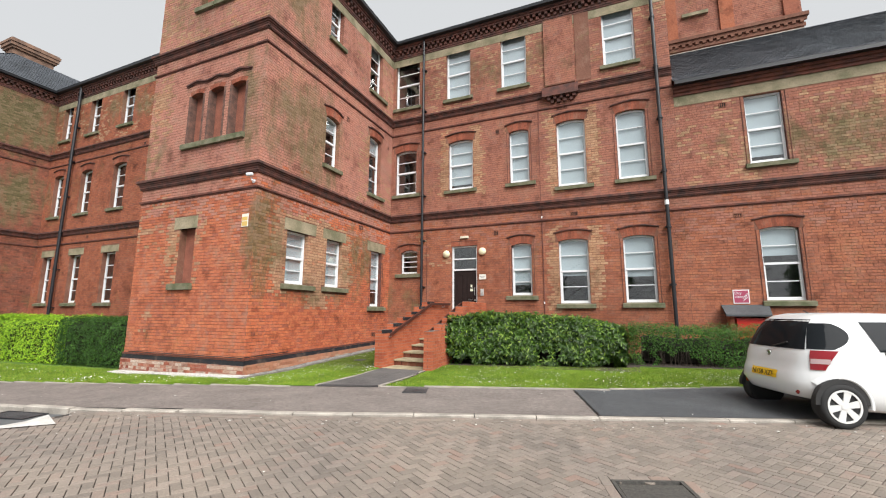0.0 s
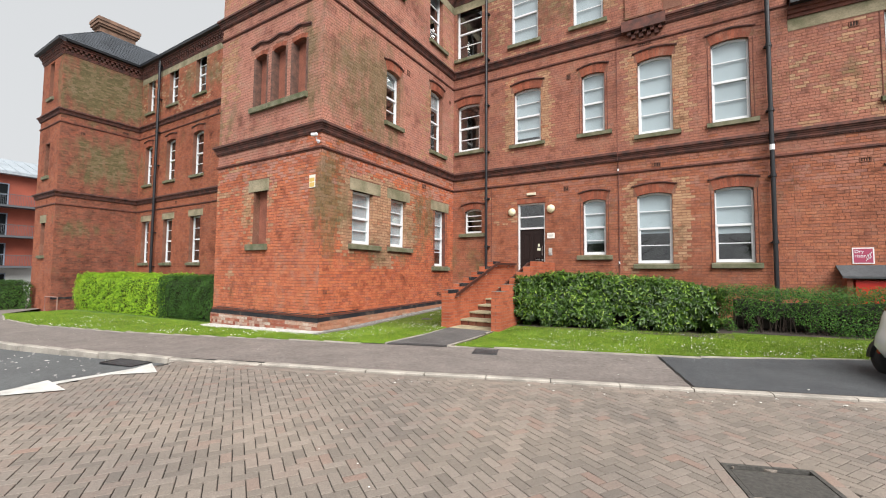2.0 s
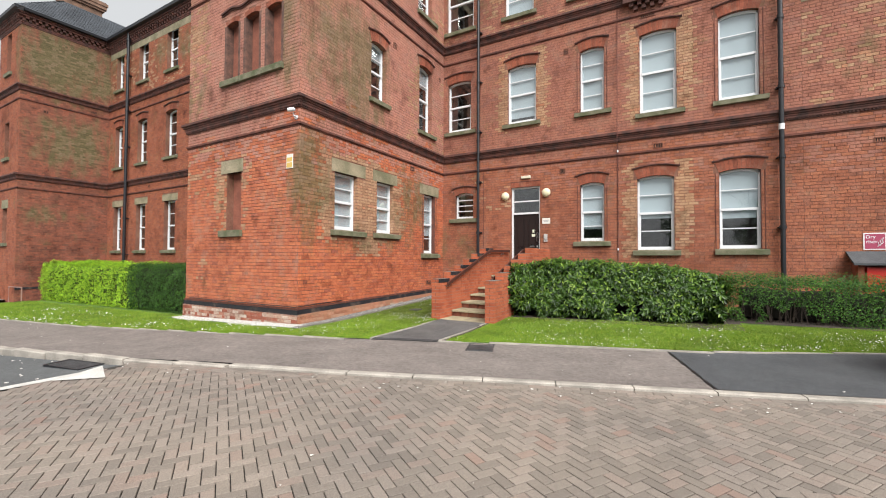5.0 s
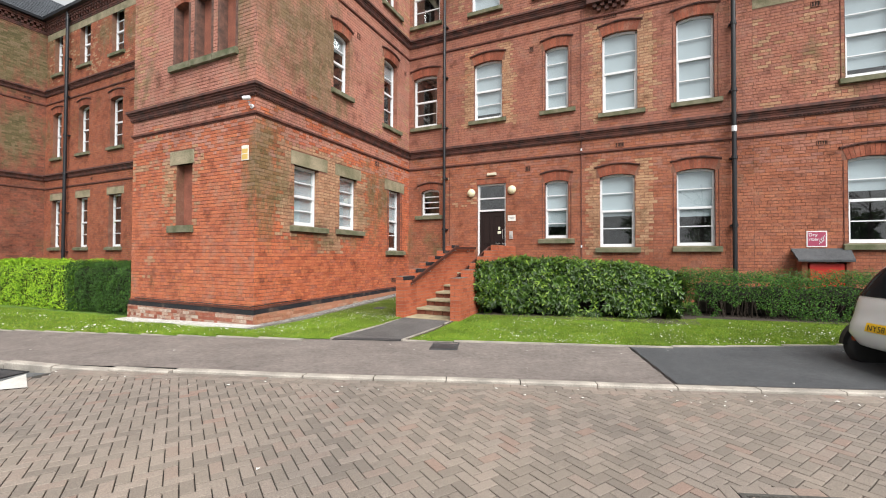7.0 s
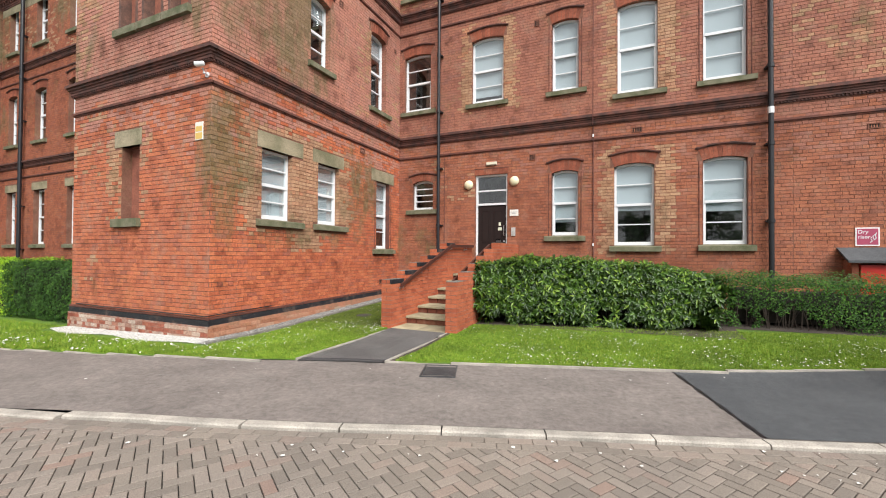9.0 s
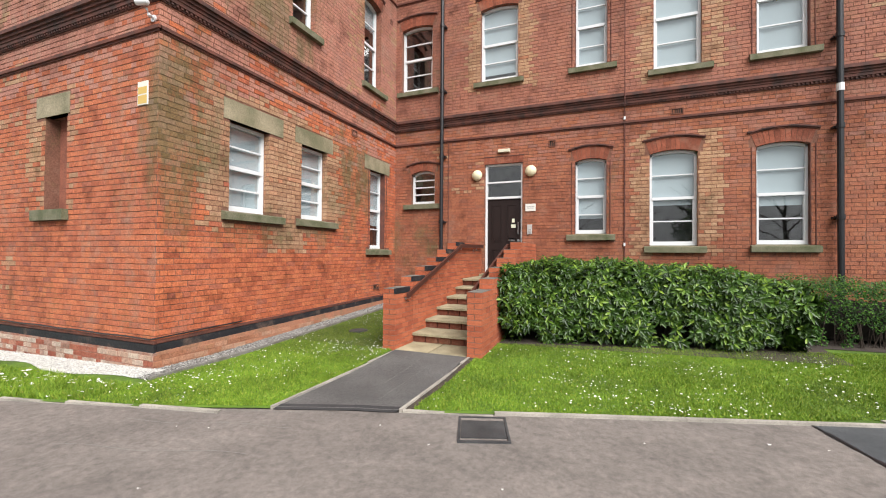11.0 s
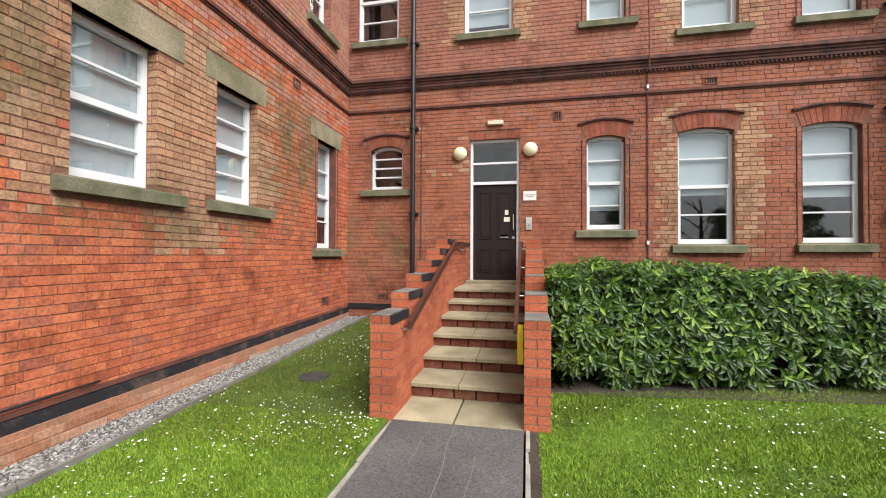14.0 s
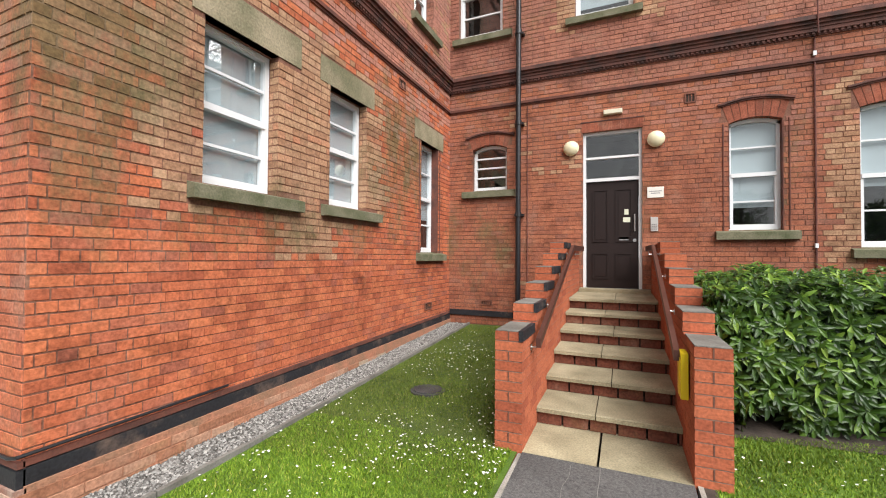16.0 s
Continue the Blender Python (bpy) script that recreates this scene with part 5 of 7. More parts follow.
M_IRON = noisy("worn_iron", (0.06, 0.06, 0.062), (0.03, 0.03, 0.032), 6, 120, 0.6, 0.5)
M_INSET = noisy("worn_cast_iron", (0.085, 0.08, 0.07), (0.045, 0.042, 0.038), 30, 120, 0.7, 0.8)
cover("manhole_cover", "square iron manhole cover set in the block paving", [(-0.17, 4.5), (0.46, 4.74), (0.62, 4.14), (0.0, 3.9)], 0.008, M_INSET)
cover("pavement_cover", "dark iron inspection cover in the pavement", [(-3.81, 7.04), (-3.39, 7.20), (-3.56, 7.70), (-3.98, 7.55)], G(-3.7, 7.3) + 0.047, M_IRON)
cover("gully_grate", "black road gully grate at the kerb", [(-9.1, 3.35), (-8.3, 3.5), (-8.4, 3.86), (-9.2, 3.7)], -0.025, M_IRON, 9)
B = Build()
B.lathe((-7.1, 10.55, G(-7.1, 10.55) + 0.03), (0, 0, 1), [(0, 0.2), (0.03, 0.2), (0.03, 0.16), (0.04, 0.16), (0.04, 0.0)], 20)
B.make("lawn_cover", M_IRON, None, "round iron cover in the lawn", "drain cover")

# ---- entrance steps ----
SX0, SX1 = -5.80, -4.60
NOSE = [10.21, 10.74, 11.27, 11.80, 12.33, 12.78]
RISE, BASE = 0.16, 0.14
M_RISER = brick_mat("dark_riser_brick", [(0, (0.13, 0.045, 0.03)), (1, (0.20, 0.065, 0.04))], algae=0.6)
steps = empty("entrance_steps", "flight of worn sandstone steps with red brick risers", "steps", at=(-5.2, 10.0, 0.1))
sinv = Matrix.Translation((-5.2, 10.0, 0.1)).inverted()


def under(ob, inv):
    ob.matrix_parent_inverse = inv
    return ob


# step fill in dark soil colour, which stands for shade between the risers
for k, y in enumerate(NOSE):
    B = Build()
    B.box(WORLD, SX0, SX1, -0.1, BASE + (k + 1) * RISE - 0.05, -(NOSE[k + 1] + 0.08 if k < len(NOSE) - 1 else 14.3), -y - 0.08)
    under(B.make("step_core", M_SOIL, steps, "fill of the step, coloured dark for the shade behind the risers"), sinv)
flags = empty("entrance_flags", "two pale sandstone flags at the foot of the steps", kind="structure")
for x0, x1, lab in ((SX0, -5.24, "pale sandstone flag"), (-5.22, SX1, "darker sandstone flag")):
    B = Build()
    B.hull([(x0, 9.6, BASE - 0.05), (x1, 9.6, BASE - 0.05), (x1, 10.32, BASE - 0.05), (x0, 10.32, BASE - 0.05)],
           [(x0, 9.6, BASE), (x1, 9.6, BASE), (x1, 10.32, BASE), (x0, 10.32, BASE)])
    B.make("flag", M_FLAG if x0 < -5.5 else M_TREAD, flags, lab)
for k, y in enumerate(NOSE):
    zt = BASE + (k + 1) * RISE
    y1 = NOSE[k + 1] + 0.05 if k < 5 else 14.3
    split = -5.22 + 0.06 * ((k % 2) * 2 - 1)
    for a, b in ((SX0, split - 0.004), (split + 0.004, SX1)):
        B = Build()
        B.hull([(a, y, zt - 0.045), (b, y, zt - 0.045), (b, y, zt - 0.008), (b, y + 0.012, zt), (a, y + 0.012, zt), (a, y, zt - 0.008)],
               [(a, y1, zt - 0.045), (b, y1, zt - 0.045), (b, y1, zt - 0.008), (b, y1, zt), (a, y1, zt), (a, y1, zt - 0.008)])
        under(B.make("tread", M_TREAD, steps, "worn mossy sandstone tread"), sinv)
    x = SX0
    while x < SX1 - 0.02:
        b = min(x + 0.225, SX1)
        B = Build()
        B.hull([(x + 0.004, y + 0.035, zt - RISE + 0.004), (b - 0.004, y + 0.035, zt - RISE + 0.004), (b - 0.004, y + 0.035, zt - 0.05), (x + 0.004, y + 0.035, zt - 0.05)],
               [(x + 0.004, y + 0.09, zt - RISE + 0.004), (b - 0.004, y + 0.09, zt - RISE + 0.004), (b - 0.004, y + 0.09, zt - 0.05), (x + 0.004, y + 0.09, zt - 0.05)])
        under(B.make("riser_brick", M_RISER, steps, "dark red riser brick"), sinv)
        x += 0.235

B = Build()
B.box(WORLD, SX0 + 0.02, SX1 - 0.02, BASE + 6 * RISE, BASE + 6 * RISE + 0.055, -14.37, -14.0)
under(B.make("door_step", M_TREAD, steps, "thin stone door step"), sinv)

# stair walls, stepped, with blue brick caps
CUT = [9.60, 10.21, 10.76, 11.29, 11.82, 12.42, 14.3]
TOPS = [1.10, 1.265, 1.43, 1.595, 1.76, 1.925]


def stair_wall(name, x0, x1, inner, label):
    W = empty(name, label, "garden wall", "walls of the entrance steps", at=((x0 + x1) / 2, 9.60, 0))
    inv = Matrix.Translation(((x0 + x1) / 2, 9.60, 0)).inverted()
    B = Build()
    for a, b, zt in zip(CUT[:-1], CUT[1:], TOPS):
        B.box(WORLD, x0 + 0.006, x1 - 0.006, -0.1, zt - 0.01, -b + (0 if b < 14 else 0), -a - 0.006)
    under(B.make("wall_core", M_MORTAR_P, W, "mortar"), inv)
    joined = Build()
    count = 0
    shared = {}
    for a, b, zt in zip(CUT[:-1], CUT[1:], TOPS):
        F = Face(x1, 0, 90) if inner == 1 else Face(x0, 0, 90)
        n = int(round(zt / 0.0825))
        for c in range(n + 1):
            za = zt - (c + 1) * 0.0825 + 0.005
            if za < 0.0:
                break
            cap = c == 0
            first = a == CUT[0]
            ys, y = [], a
            off = 0.0 if c % 2 else -0.115
            while y < b - 0.01:
                y2 = min(b, y + 0.232 + (off if y == a else 0))
                ys.append((y, y2))
                y = y2
            for y0, y2 in ys:
                hi = za + 0.0725
                if count < 290:
                    key = (round(y2 - y0, 3), cap)
                    if key not in shared:
                        q = Build()
                        L = y2 - y0 - 0.006
                        q.hull([(x0 - (x0 + x1) / 2, 0, 0), (x1 - (x0 + x1) / 2, 0, 0), (x1 - (x0 + x1) / 2, L, 0), (x0 - (x0 + x1) / 2, L, 0)],
                               [(x0 - (x0 + x1) / 2 + 0.002, 0.002, 0.0725), (x1 - (x0 + x1) / 2 - 0.002, 0.002, 0.0725), (x1 - (x0 + x1) / 2 - 0.002, L - 0.002, 0.0725), (x0 - (x0 + x1) / 2 + 0.002, L - 0.002, 0.0725)])
                        shared[key] = q.mesh("brick", M_PIER)
                    o = new("brick", shared[key])
                    o.parent = W
                    o.matrix_parent_inverse = inv
                    o.location = ((x0 + x1) / 2 + rng.uniform(-0.001, 0.001), y0 + 0.001, za)
                    count += 1
                else:
                    joined.hull([(x0, y0, za), (x1, y0, za), (x1, y2 - 0.006, za), (x0, y2 - 0.006, za)], [(x0, y0, hi), (x1, y0, hi), (x1, y2 - 0.006, hi), (x0, y2 - 0.006, hi)])
    for a, b, zt in zip(CUT[:-1], CUT[1:], TOPS):
        L = min(b - a - 0.02, 0.5)
        B = Build()
        B.hull([(x1 + 0.006, a - 0.004, zt - 0.08), (x1 + 0.006, a + L, zt - 0.08), (x1 + 0.006, a + L, zt + 0.006), (x1 + 0.006, a - 0.004, zt + 0.006)],
               [(x1 - 0.03, a - 0.004, zt - 0.08), (x1 - 0.03, a + L, zt - 0.08), (x1 - 0.03, a + L, zt + 0.006), (x1 - 0.03, a - 0.004, zt + 0.006)])
        if inner == 1:
            under(B.make("blue_brick", M_BLUE, W, "blue-black brick slip at the step"), inv)
        B = Build()
        B.box(WORLD, x0 + 0.004, x1 - (0.032 if inner == 1 else 0.004), zt - 0.003, zt + 0.004, -a - 0.5, -a - 0.004)
        under(B.make("cap_mortar", M_CAP, W, "grey weathered top"), inv)
    B = Build()
    xm = (x0 + x1) / 2
    for c in range(0, 14, 2):
        za = TOPS[0] - (c + 1) * 0.0825 + 0.005
        if za > 0:
            B.box(WORLD, xm - 0.005, xm + 0.005, za, za + 0.0725, -9.61, -9.599)
    under(B.make("end_joint", M_JOINT_D, W, "dark mortar joints of the pier end"), inv)
    if joined.f:
        under(joined.make("brickwork", M_PIER_I, W, kind="stuff"), inv)
    return W



stair_wall("stair_wall", -6.03, -5.80, 1, "stepped red brick wall with blue-black coping bricks and a handrail")
stair_wall("stair_wall", -4.60, -4.37, 0, "stepped red brick wall with coping bricks beside the rhododendron")

M_RAIL, n, l, b = mat("brown_painted_rail", 0.4)
b.inputs["Base Color"].default_value = (0.075, 0.028, 0.02, 1)
for x, s in ((-5.72, 1), (-4.68, -1)):
    H = empty("handrail", "dark brown flat handrail on steel brackets", "handrail", "handrails of the steps", at=(x, 9.9, 1.0))
    inv = Matrix.Translation((x, 9.9, 1.0)).inverted()
    B = Build()
    path = [(9.86, 0.98), (12.5, 1.86), (14.15, 1.88)]
    for (ya, za), (yb, zb) in zip(path[:-1], path[1:]):
        B.hull([(x - 0.02, ya, za - 0.05), (x + 0.02, ya, za - 0.05), (x + 0.02, ya, za + 0.03), (x - 0.02, ya, za + 0.03)],
               [(x - 0.02, yb, zb - 0.05), (x + 0.02, yb, zb - 0.05), (x + 0.02, yb, zb + 0.03), (x - 0.02, yb, zb + 0.03)])
    under(B.make("rail", M_RAIL, H), inv)
    for y in (9.95, 10.8, 11.7, 12.5, 13.6):
        za = 0.98 + (min(y, 12.5) - 9.86) * 0.3333
        B = Build()
        B.tube([(x, y, za - 0.05), (x, y, za - 0.09), (x - s * 0.09, y, za - 0.1)], 0.009, 6)
        B.lathe((x - s * 0.075, y, za - 0.1), (-s, 0, 0), [(0, 0.028), (0.012, 0.028)], 10)
        under(B.make("bracket", M_STEEL, H, "steel bracket"), inv)
M_YELLOW = plain("yellow_grit_plate", (0.80, 0.60, 0.01), 0.4)
B = Build()
B.box(WORLD, -4.66, -4.61, 0.66, 1.0, -9.98, -9.80)
B.box(WORLD, -4.665, -4.66, 0.7, 0.96, -9.95, -9.83)
B.make("yellow_guard", M_YELLOW, None, "bright yellow plastic guard on the stair wall", "guard")

# ---- front door ----
M_DOOR, n, l, b = mat("black_brown_door", 0.5)
b.inputs["Base Color"].default_value = (0.020, 0.012, 0.011, 1)
b.inputs["Specular IOR Level"].default_value = 0.25
DR = empty("door_1", "closed black-brown four panel front door under a white framed transom", "door", kind="structure", at=(-5.24, 14.49, 1.1))
inv = Matrix.Translation((-5.24, 14.49, 1.1)).inverted()
B = Build()
for a, b2 in ((-5.74, -5.69), (-4.79, -4.74)):
    B.box(MAIN, a, b2, 1.14, 4.05, -0.16, -0.06)
for z in ((3.13, 3.19), (3.55, 3.59), (4.0, 4.05)):
    B.box(MAIN, -5.69, -4.79, z[0], z[1], -0.16, -0.065)
under(B.make("door_frame", M_WHITE, DR, "white door frame"), inv)
B = Build()
B.box(MAIN, -5.74, -4.74, 1.08, 1.14, -0.2, 0.02)
under(B.make("threshold", M_TREAD, DR, "pale stone threshold"), inv)
B = Build()
B.box(MAIN, -5.685, -4.795, 1.15, 3.125, -0.14, -0.105)
under(B.make("door_leaf", M_DOOR, DR), inv)
for ua, ub in ((-5.58, -5.30), (-5.18, -4.90)):
    for za, zb in ((1.32, 1.80), (2.0, 2.98)):
        B = Build()
        for s0, s1, t0, t1 in ((ua, ub, za, za + 0.025), (ua, ub, zb - 0.025, zb), (ua, ua + 0.025, za + 0.025, zb - 0.025), (ub - 0.025, ub, za + 0.025, zb - 0.025)):
            B.box(MAIN, s0, s1, t0, t1, -0.106, -0.092)
        B.box(MAIN, ua + 0.05, ub - 0.05, za + 0.05, zb - 0.05, -0.106, -0.096)
        under(B.make("door_panel", M_DOOR, DR), inv)
for za, zb in ((3.19, 3.55), (3.59, 4.0)):
    B = Build()
    B.quad(*[MAIN.p(u, z, -0.11) for u, z in ((-5.69, za), (-4.79, za), (-4.79, zb), (-5.69, zb))])
    o = under(B.make("pane", M_GLASS, DR), inv)
    o.visible_shadow = False
# hall lining, its gloom in the colour as in the rooms
B = Build()
B.box(MAIN, -5.9, -4.6, 3.0, 4.2, -1.4, -0.36)
B.f = B.f[1:]
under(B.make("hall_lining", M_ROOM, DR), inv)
B = Build()
B.tube([MAIN.p(-4.86, 2.2, -0.10), MAIN.p(-4.86, 2.2, -0.05), MAIN.p(-4.86, 2.5, -0.05), MAIN.p(-4.86, 2.5, -0.10)], 0.011, 8)
under(B.make("door_handle", M_STEEL, DR, "steel pull handle"), inv)
B = Build()
B.lathe(MAIN.p(-4.86, 2.03, -0.106), (0, -1, 0), [(0, 0.03), (0.015, 0.03), (0.015, 0.012), (0.022, 0.012)], 12)
under(B.make("door_lock", M_STEEL, DR, "round steel lock"), inv)
B = Build()
B.box(MAIN, -5.12, -4.96, 2.03, 2.09, -0.106, -0.096)
under(B.make("letter_plate", M_STEEL, DR, "steel letter plate"), inv)
M_NOTE = plain("paper_notice", (0.68, 0.70, 0.55), 0.7)
for u, z, w, h in ((-5.03, 2.5, 0.07, 0.1), (-5.05, 2.36, 0.12, 0.09)):
    B = Build()
    B.box(MAIN, u, u + w, z, z + h, -0.1, -0.0945)
    under(B.make("notice", M_NOTE, DR, "small pale notice"), inv)
B = Build()
for i in range(14):
    a = -5.76 + i * 0.0745
    B.box(MAIN, a + 0.004, a + 0.070, 4.055, 4.225, -0.15, 0.007)
B.make("door_lintel", M_ARCH, None, "flat arch of red bricks on end over the door", kind="structure")
B = Build()
B.box(MAIN, -5.78, -4.70, 4.232, 4.25, -0.01, 0.014)
B.make("door_drip", M_CORNICE, None, "thin dark drip line over the door", kind="structure")

M_LAMP = plain("cream_opal_glass", (0.74, 0.68, 0.46), 0.35)
for u, z in ((-5.95, 3.77), (-4.52, 3.80)):
    L = empty("globe_lamp", "round cream opal bulkhead lamp beside the door, unlit", "wall lamp", "lamps beside the door", at=MAIN.p(u, z, 0))
    inv = Matrix.Translation(MAIN.p(u, z, 0)).inverted()
    B = Build()
    B.lathe(MAIN.p(u, z, 0.004), (0, -1, 0), [(0, 0.13), (0.03, 0.135), (0.035, 0.12)], 24)
    under(B.make("backplate", M_WHITE, L), inv)
    B = Build()
    B.lathe(MAIN.p(u, z, 0.035), (0, -1, 0), [(0, 0.13)] + [(0.10 * math.sin(t), 0.145 * math.cos(t)) for t in (0.1, 0.3, 0.6, 0.9, 1.2, 1.4)] + [(0.1, 0.0)], 24)
    under(B.make("diffuser", M_LAMP, L, smooth=True), inv)


def small_box(name, label, cat, F, u0, u1, z0, z1, d, material, bevel=0.01):
    B = Build()
    B.hull([F.p(u0, z0, 0.005), F.p(u1, z0, 0.005), F.p(u1, z1, 0.005), F.p(u0, z1, 0.005)], [F.p(u0, z0, d * 0.7), F.p(u1, z0, d * 0.7), F.p(u1, z1, d * 0.7), F.p(u0, z1, d * 0.7)])
    B.hull([F.p(u0, z0, d * 0.7), F.p(u1, z0, d * 0.7), F.p(u1, z1, d * 0.7), F.p(u0, z1, d * 0.7)],
           [F.p(u0 + bevel, z0 + bevel, d), F.p(u1 - bevel, z0 + bevel, d), F.p(u1 - bevel, z1 - bevel, d), F.p(u0 + bevel, z1 - bevel, d)])
    return B.make(name, material, None, label, cat)


small_box("bulkhead_light", "slim cream bulkhead light above the door", "wall lamp", MAIN, -5.38, -5.06, 4.33, 4.42, 0.08, plain("cream_plastic", (0.66, 0.62, 0.48), 0.5))
sign = small_box("name_sign", "small white sign with grey lines beside the door", "sign", MAIN, -4.66, -4.40, 2.77, 2.96, 0.02, plain("white_sign", (0.72, 0.70, 0.64), 0.5), 0.004)
B = Build()
for z, a, b2 in ((2.885, -4.63, -4.43), (2.85, -4.60, -4.46)):
    B.box(MAIN, a, b2, z - 0.008, z + 0.008, 0.02, 0.0215)
B.make("sign_lines", plain("grey_print", (0.3, 0.3, 0.3), 0.7), sign)
ic = small_box("intercom", "steel door intercom panel with a keypad", "intercom", MAIN, -4.61, -4.49, 2.18, 2.43, 0.03, plain("grey_panel", (0.45, 0.44, 0.42), 0.4), 0.004)
B = Build()
for r_ in range(4):
    for c_ in range(3):
        B.box(MAIN, -4.59 + c_ * 0.03, -4.575 + c_ * 0.03, 2.2 + r_ * 0.03, 2.215 + r_ * 0.03, 0.03, 0.034)
B.make("keypad", plain("dark_keys", (0.12, 0.12, 0.12), 0.5), ic)

# vents and air bricks
M_TERRA = noisy("terracotta", (0.19, 0.07, 0.04), (0.12, 0.045, 0.03), 6, 60)


def air_brick(F, u0, u1, z0, z1, material, proud=0.02):
    V = empty("air_brick", "terracotta air brick", "air brick", "air bricks", "structure", at=F.p(u0, z0, 0))
    inv = Matrix.Translation(F.p(u0, z0, 0)).inverted()
    B = Build()
    t = 0.02
    for a, b2, c, d in ((u0, u1, z0, z0 + t), (u0, u1, z1 - t, z1), (u0, u0 + t, z0 + t, z1 - t), (u1 - t, u1, z0 + t, z1 - t)):
        B.box(F, a, b2, c, d, 0.0, proud)
    B.box(F, u0 + t, u1 - t, z0 + t, z1 - t, 0.0, 0.006)
    under(B.make("vent_frame", material, V), inv)
    # dark strips on the face, the slots' shade put into their colour
    B = Build()
    n = max(2, int((u1 - u0) / 0.05))
    for i in range(n):
        x = u0 + t + (u1 - u0 - 2 * t) * (i + 0.25) / n
        B.box(F, x, x + (u1 - u0 - 2 * t) * 0.5 / n, z0 + t, z1 - t, 0.006, 0.0085)
    under(B.make("vent_slots", M_CORE, V, "dark slots"), inv)


for F, u0, u1, z0, z1 in ((MAIN, -4.08, -3.91, 4.37, 4.54), (MAIN, -1.37, -1.12, 4.86, 5.0), (MAIN, -7.75, -7.5, 0.72, 0.82), (MAIN, -3.95, -3.8, 8.26, 8.44), (MAIN, -1.7, -1.3, 8.8, 9.0),
                          (MAIN, 3.28, 3.5, 4.4, 4.52), (WING, 12.17, 12.4, 4.52, 4.68), (WING, 11.2, 11.36, 8.22, 8.4), (WING, 13.2, 13.5, 0.7, 0.84), (WING, 14.0, 14.12, 8.2, 8.35),
                          (BACK, -22.8, -22.65, 4.95, 5.08), (BACK, -19.3, -19.15, 9.0, 9.12), (FARW, 10.1, 10.4, 9.0, 9.15), (FARW, 8.3, 8.5, 8.45, 8.6), (MAIN, 3.2, 3.4, 7.9, 8.05)):
    air_brick(F, u0, u1, z0, z1, M_TERRA)

# ---- pipes and cables ----
def downpipe(label, F, u, z0, z1, r=0.05, d=0.11, hop=None, bands=()):
    P = empty("downpipe", label, "drainpipe", "black drainpipes", "structure", at=F.p(u, z0, d))
    inv = Matrix.Translation(F.p(u, z0, d)).inverted()
    B = Build()
    B.tube([F.p(u, z0, d), F.p(u, z1, d)], r, 12)
    under(B.make("pipe", M_PIPE, P, smooth=False), inv)
    B = Build()
    for z in np.arange(z0 + 0.4, z1, 1.8):
        B.lathe(F.p(u, z, d), (0, 0, 1), [(0, r + 0.015), (0.09, r + 0.015)], 12)
        B.box(F, u - 0.09, u + 0.09, z + 0.02, z + 0.06, 0.0, d - r + 0.01)
    under(B.make("pipe_collar", M_PIPE, P), inv)
    return P, inv


downpipe("black iron drainpipe in the corner by the small window", MAIN, -6.93, 0.3, 13.0, 0.05, 0.17)
P, inv = downpipe("black iron drainpipe at the end of the main wall", MAIN, 1.55, 0.2, 13.0, 0.055, 0.17)
B = Build()
B.lathe(MAIN.p(1.55, 4.93, 0.17), (0, 0, 1), [(0, 0.063), (0.15, 0.063)], 12)
under(B.make("white_collar", M_WHITE, P, "white painted collar"), inv)
downpipe("black iron drainpipe of the further range", BACK, -24.7, -0.5, 13.0, 0.07, 0.17)
C = empty("slim_conduit", "thin red painted conduit with white clips running up the wall", "conduit", kind="structure", at=MAIN.p(-2.33, 1.8, 0.02))
inv = Matrix.Translation(MAIN.p(-2.33, 1.8, 0.02)).inverted()
B = Build()
B.tube([MAIN.p(-2.33, 1.2, 0.025), MAIN.p(-2.33, 5.15, 0.025)], 0.013, 6)
B.tube([MAIN.p(-2.33, 5.15, 0.17), MAIN.p(-2.33, 9.25, 0.025)], 0.011, 6)
B.tube([MAIN.p(-2.33, 5.15, 0.025), MAIN.p(-2.33, 5.15, 0.17)], 0.011, 6)
under(B.make("conduit", M_RUST, C), inv)
B = Build()
for z in (1.88, 4.86):
    B.box(MAIN, -2.35, -2.31, z, z + 0.07, 0.01, 0.045)
under(B.make("white_clip", M_WHITE, C, "white clip"), inv)
B = Build()
B.tube([MAIN.p(-6.78, 0.4, 0.02), MAIN.p(-6.78, 4.7, 0.02)], 0.008, 6)
B.make("thin_cable", M_RUST, None, "thin dark cable beside the drainpipe", "cable", kind="structure")
B = Build()
B.tube([TOWER.p(-12.9, 0.46, 0.015)] + [TOWER.p(-12.9 + 0.55 * i, 0.455 + 0.01 * (i % 2), 0.045) for i in range(1, 9)] + [(-8.42, 7.54, 0.47), (-8.42, 9.0, 0.5)], 0.012, 6)
B.make("foot_cable", M_PIPE, None, "black cable clipped along the foot of the wing", "cable", kind="structure")

# ---- camera on the corner, warning sign ----
CC = empty("security_camera", "white dome-shouldered security camera on the wing corner", "security camera", at=TOWER.p(-8.62, 5.02, 0))
inv = Matrix.Translation(TOWER.p(-8.62, 5.02, 0)).inverted()
B = Build()
B.tube([(-8.56, 7.57, 4.93), (-8.52, 7.47, 4.93), (-8.52, 7.44, 5.0)], 0.022, 10)
B.lathe((-8.56, 7.575, 4.93), (0, -1, 0), [(0, 0.05), (0.02, 0.05)], 14)
under(B.make("bracket", M_WHITE, CC), inv)
B = Build()
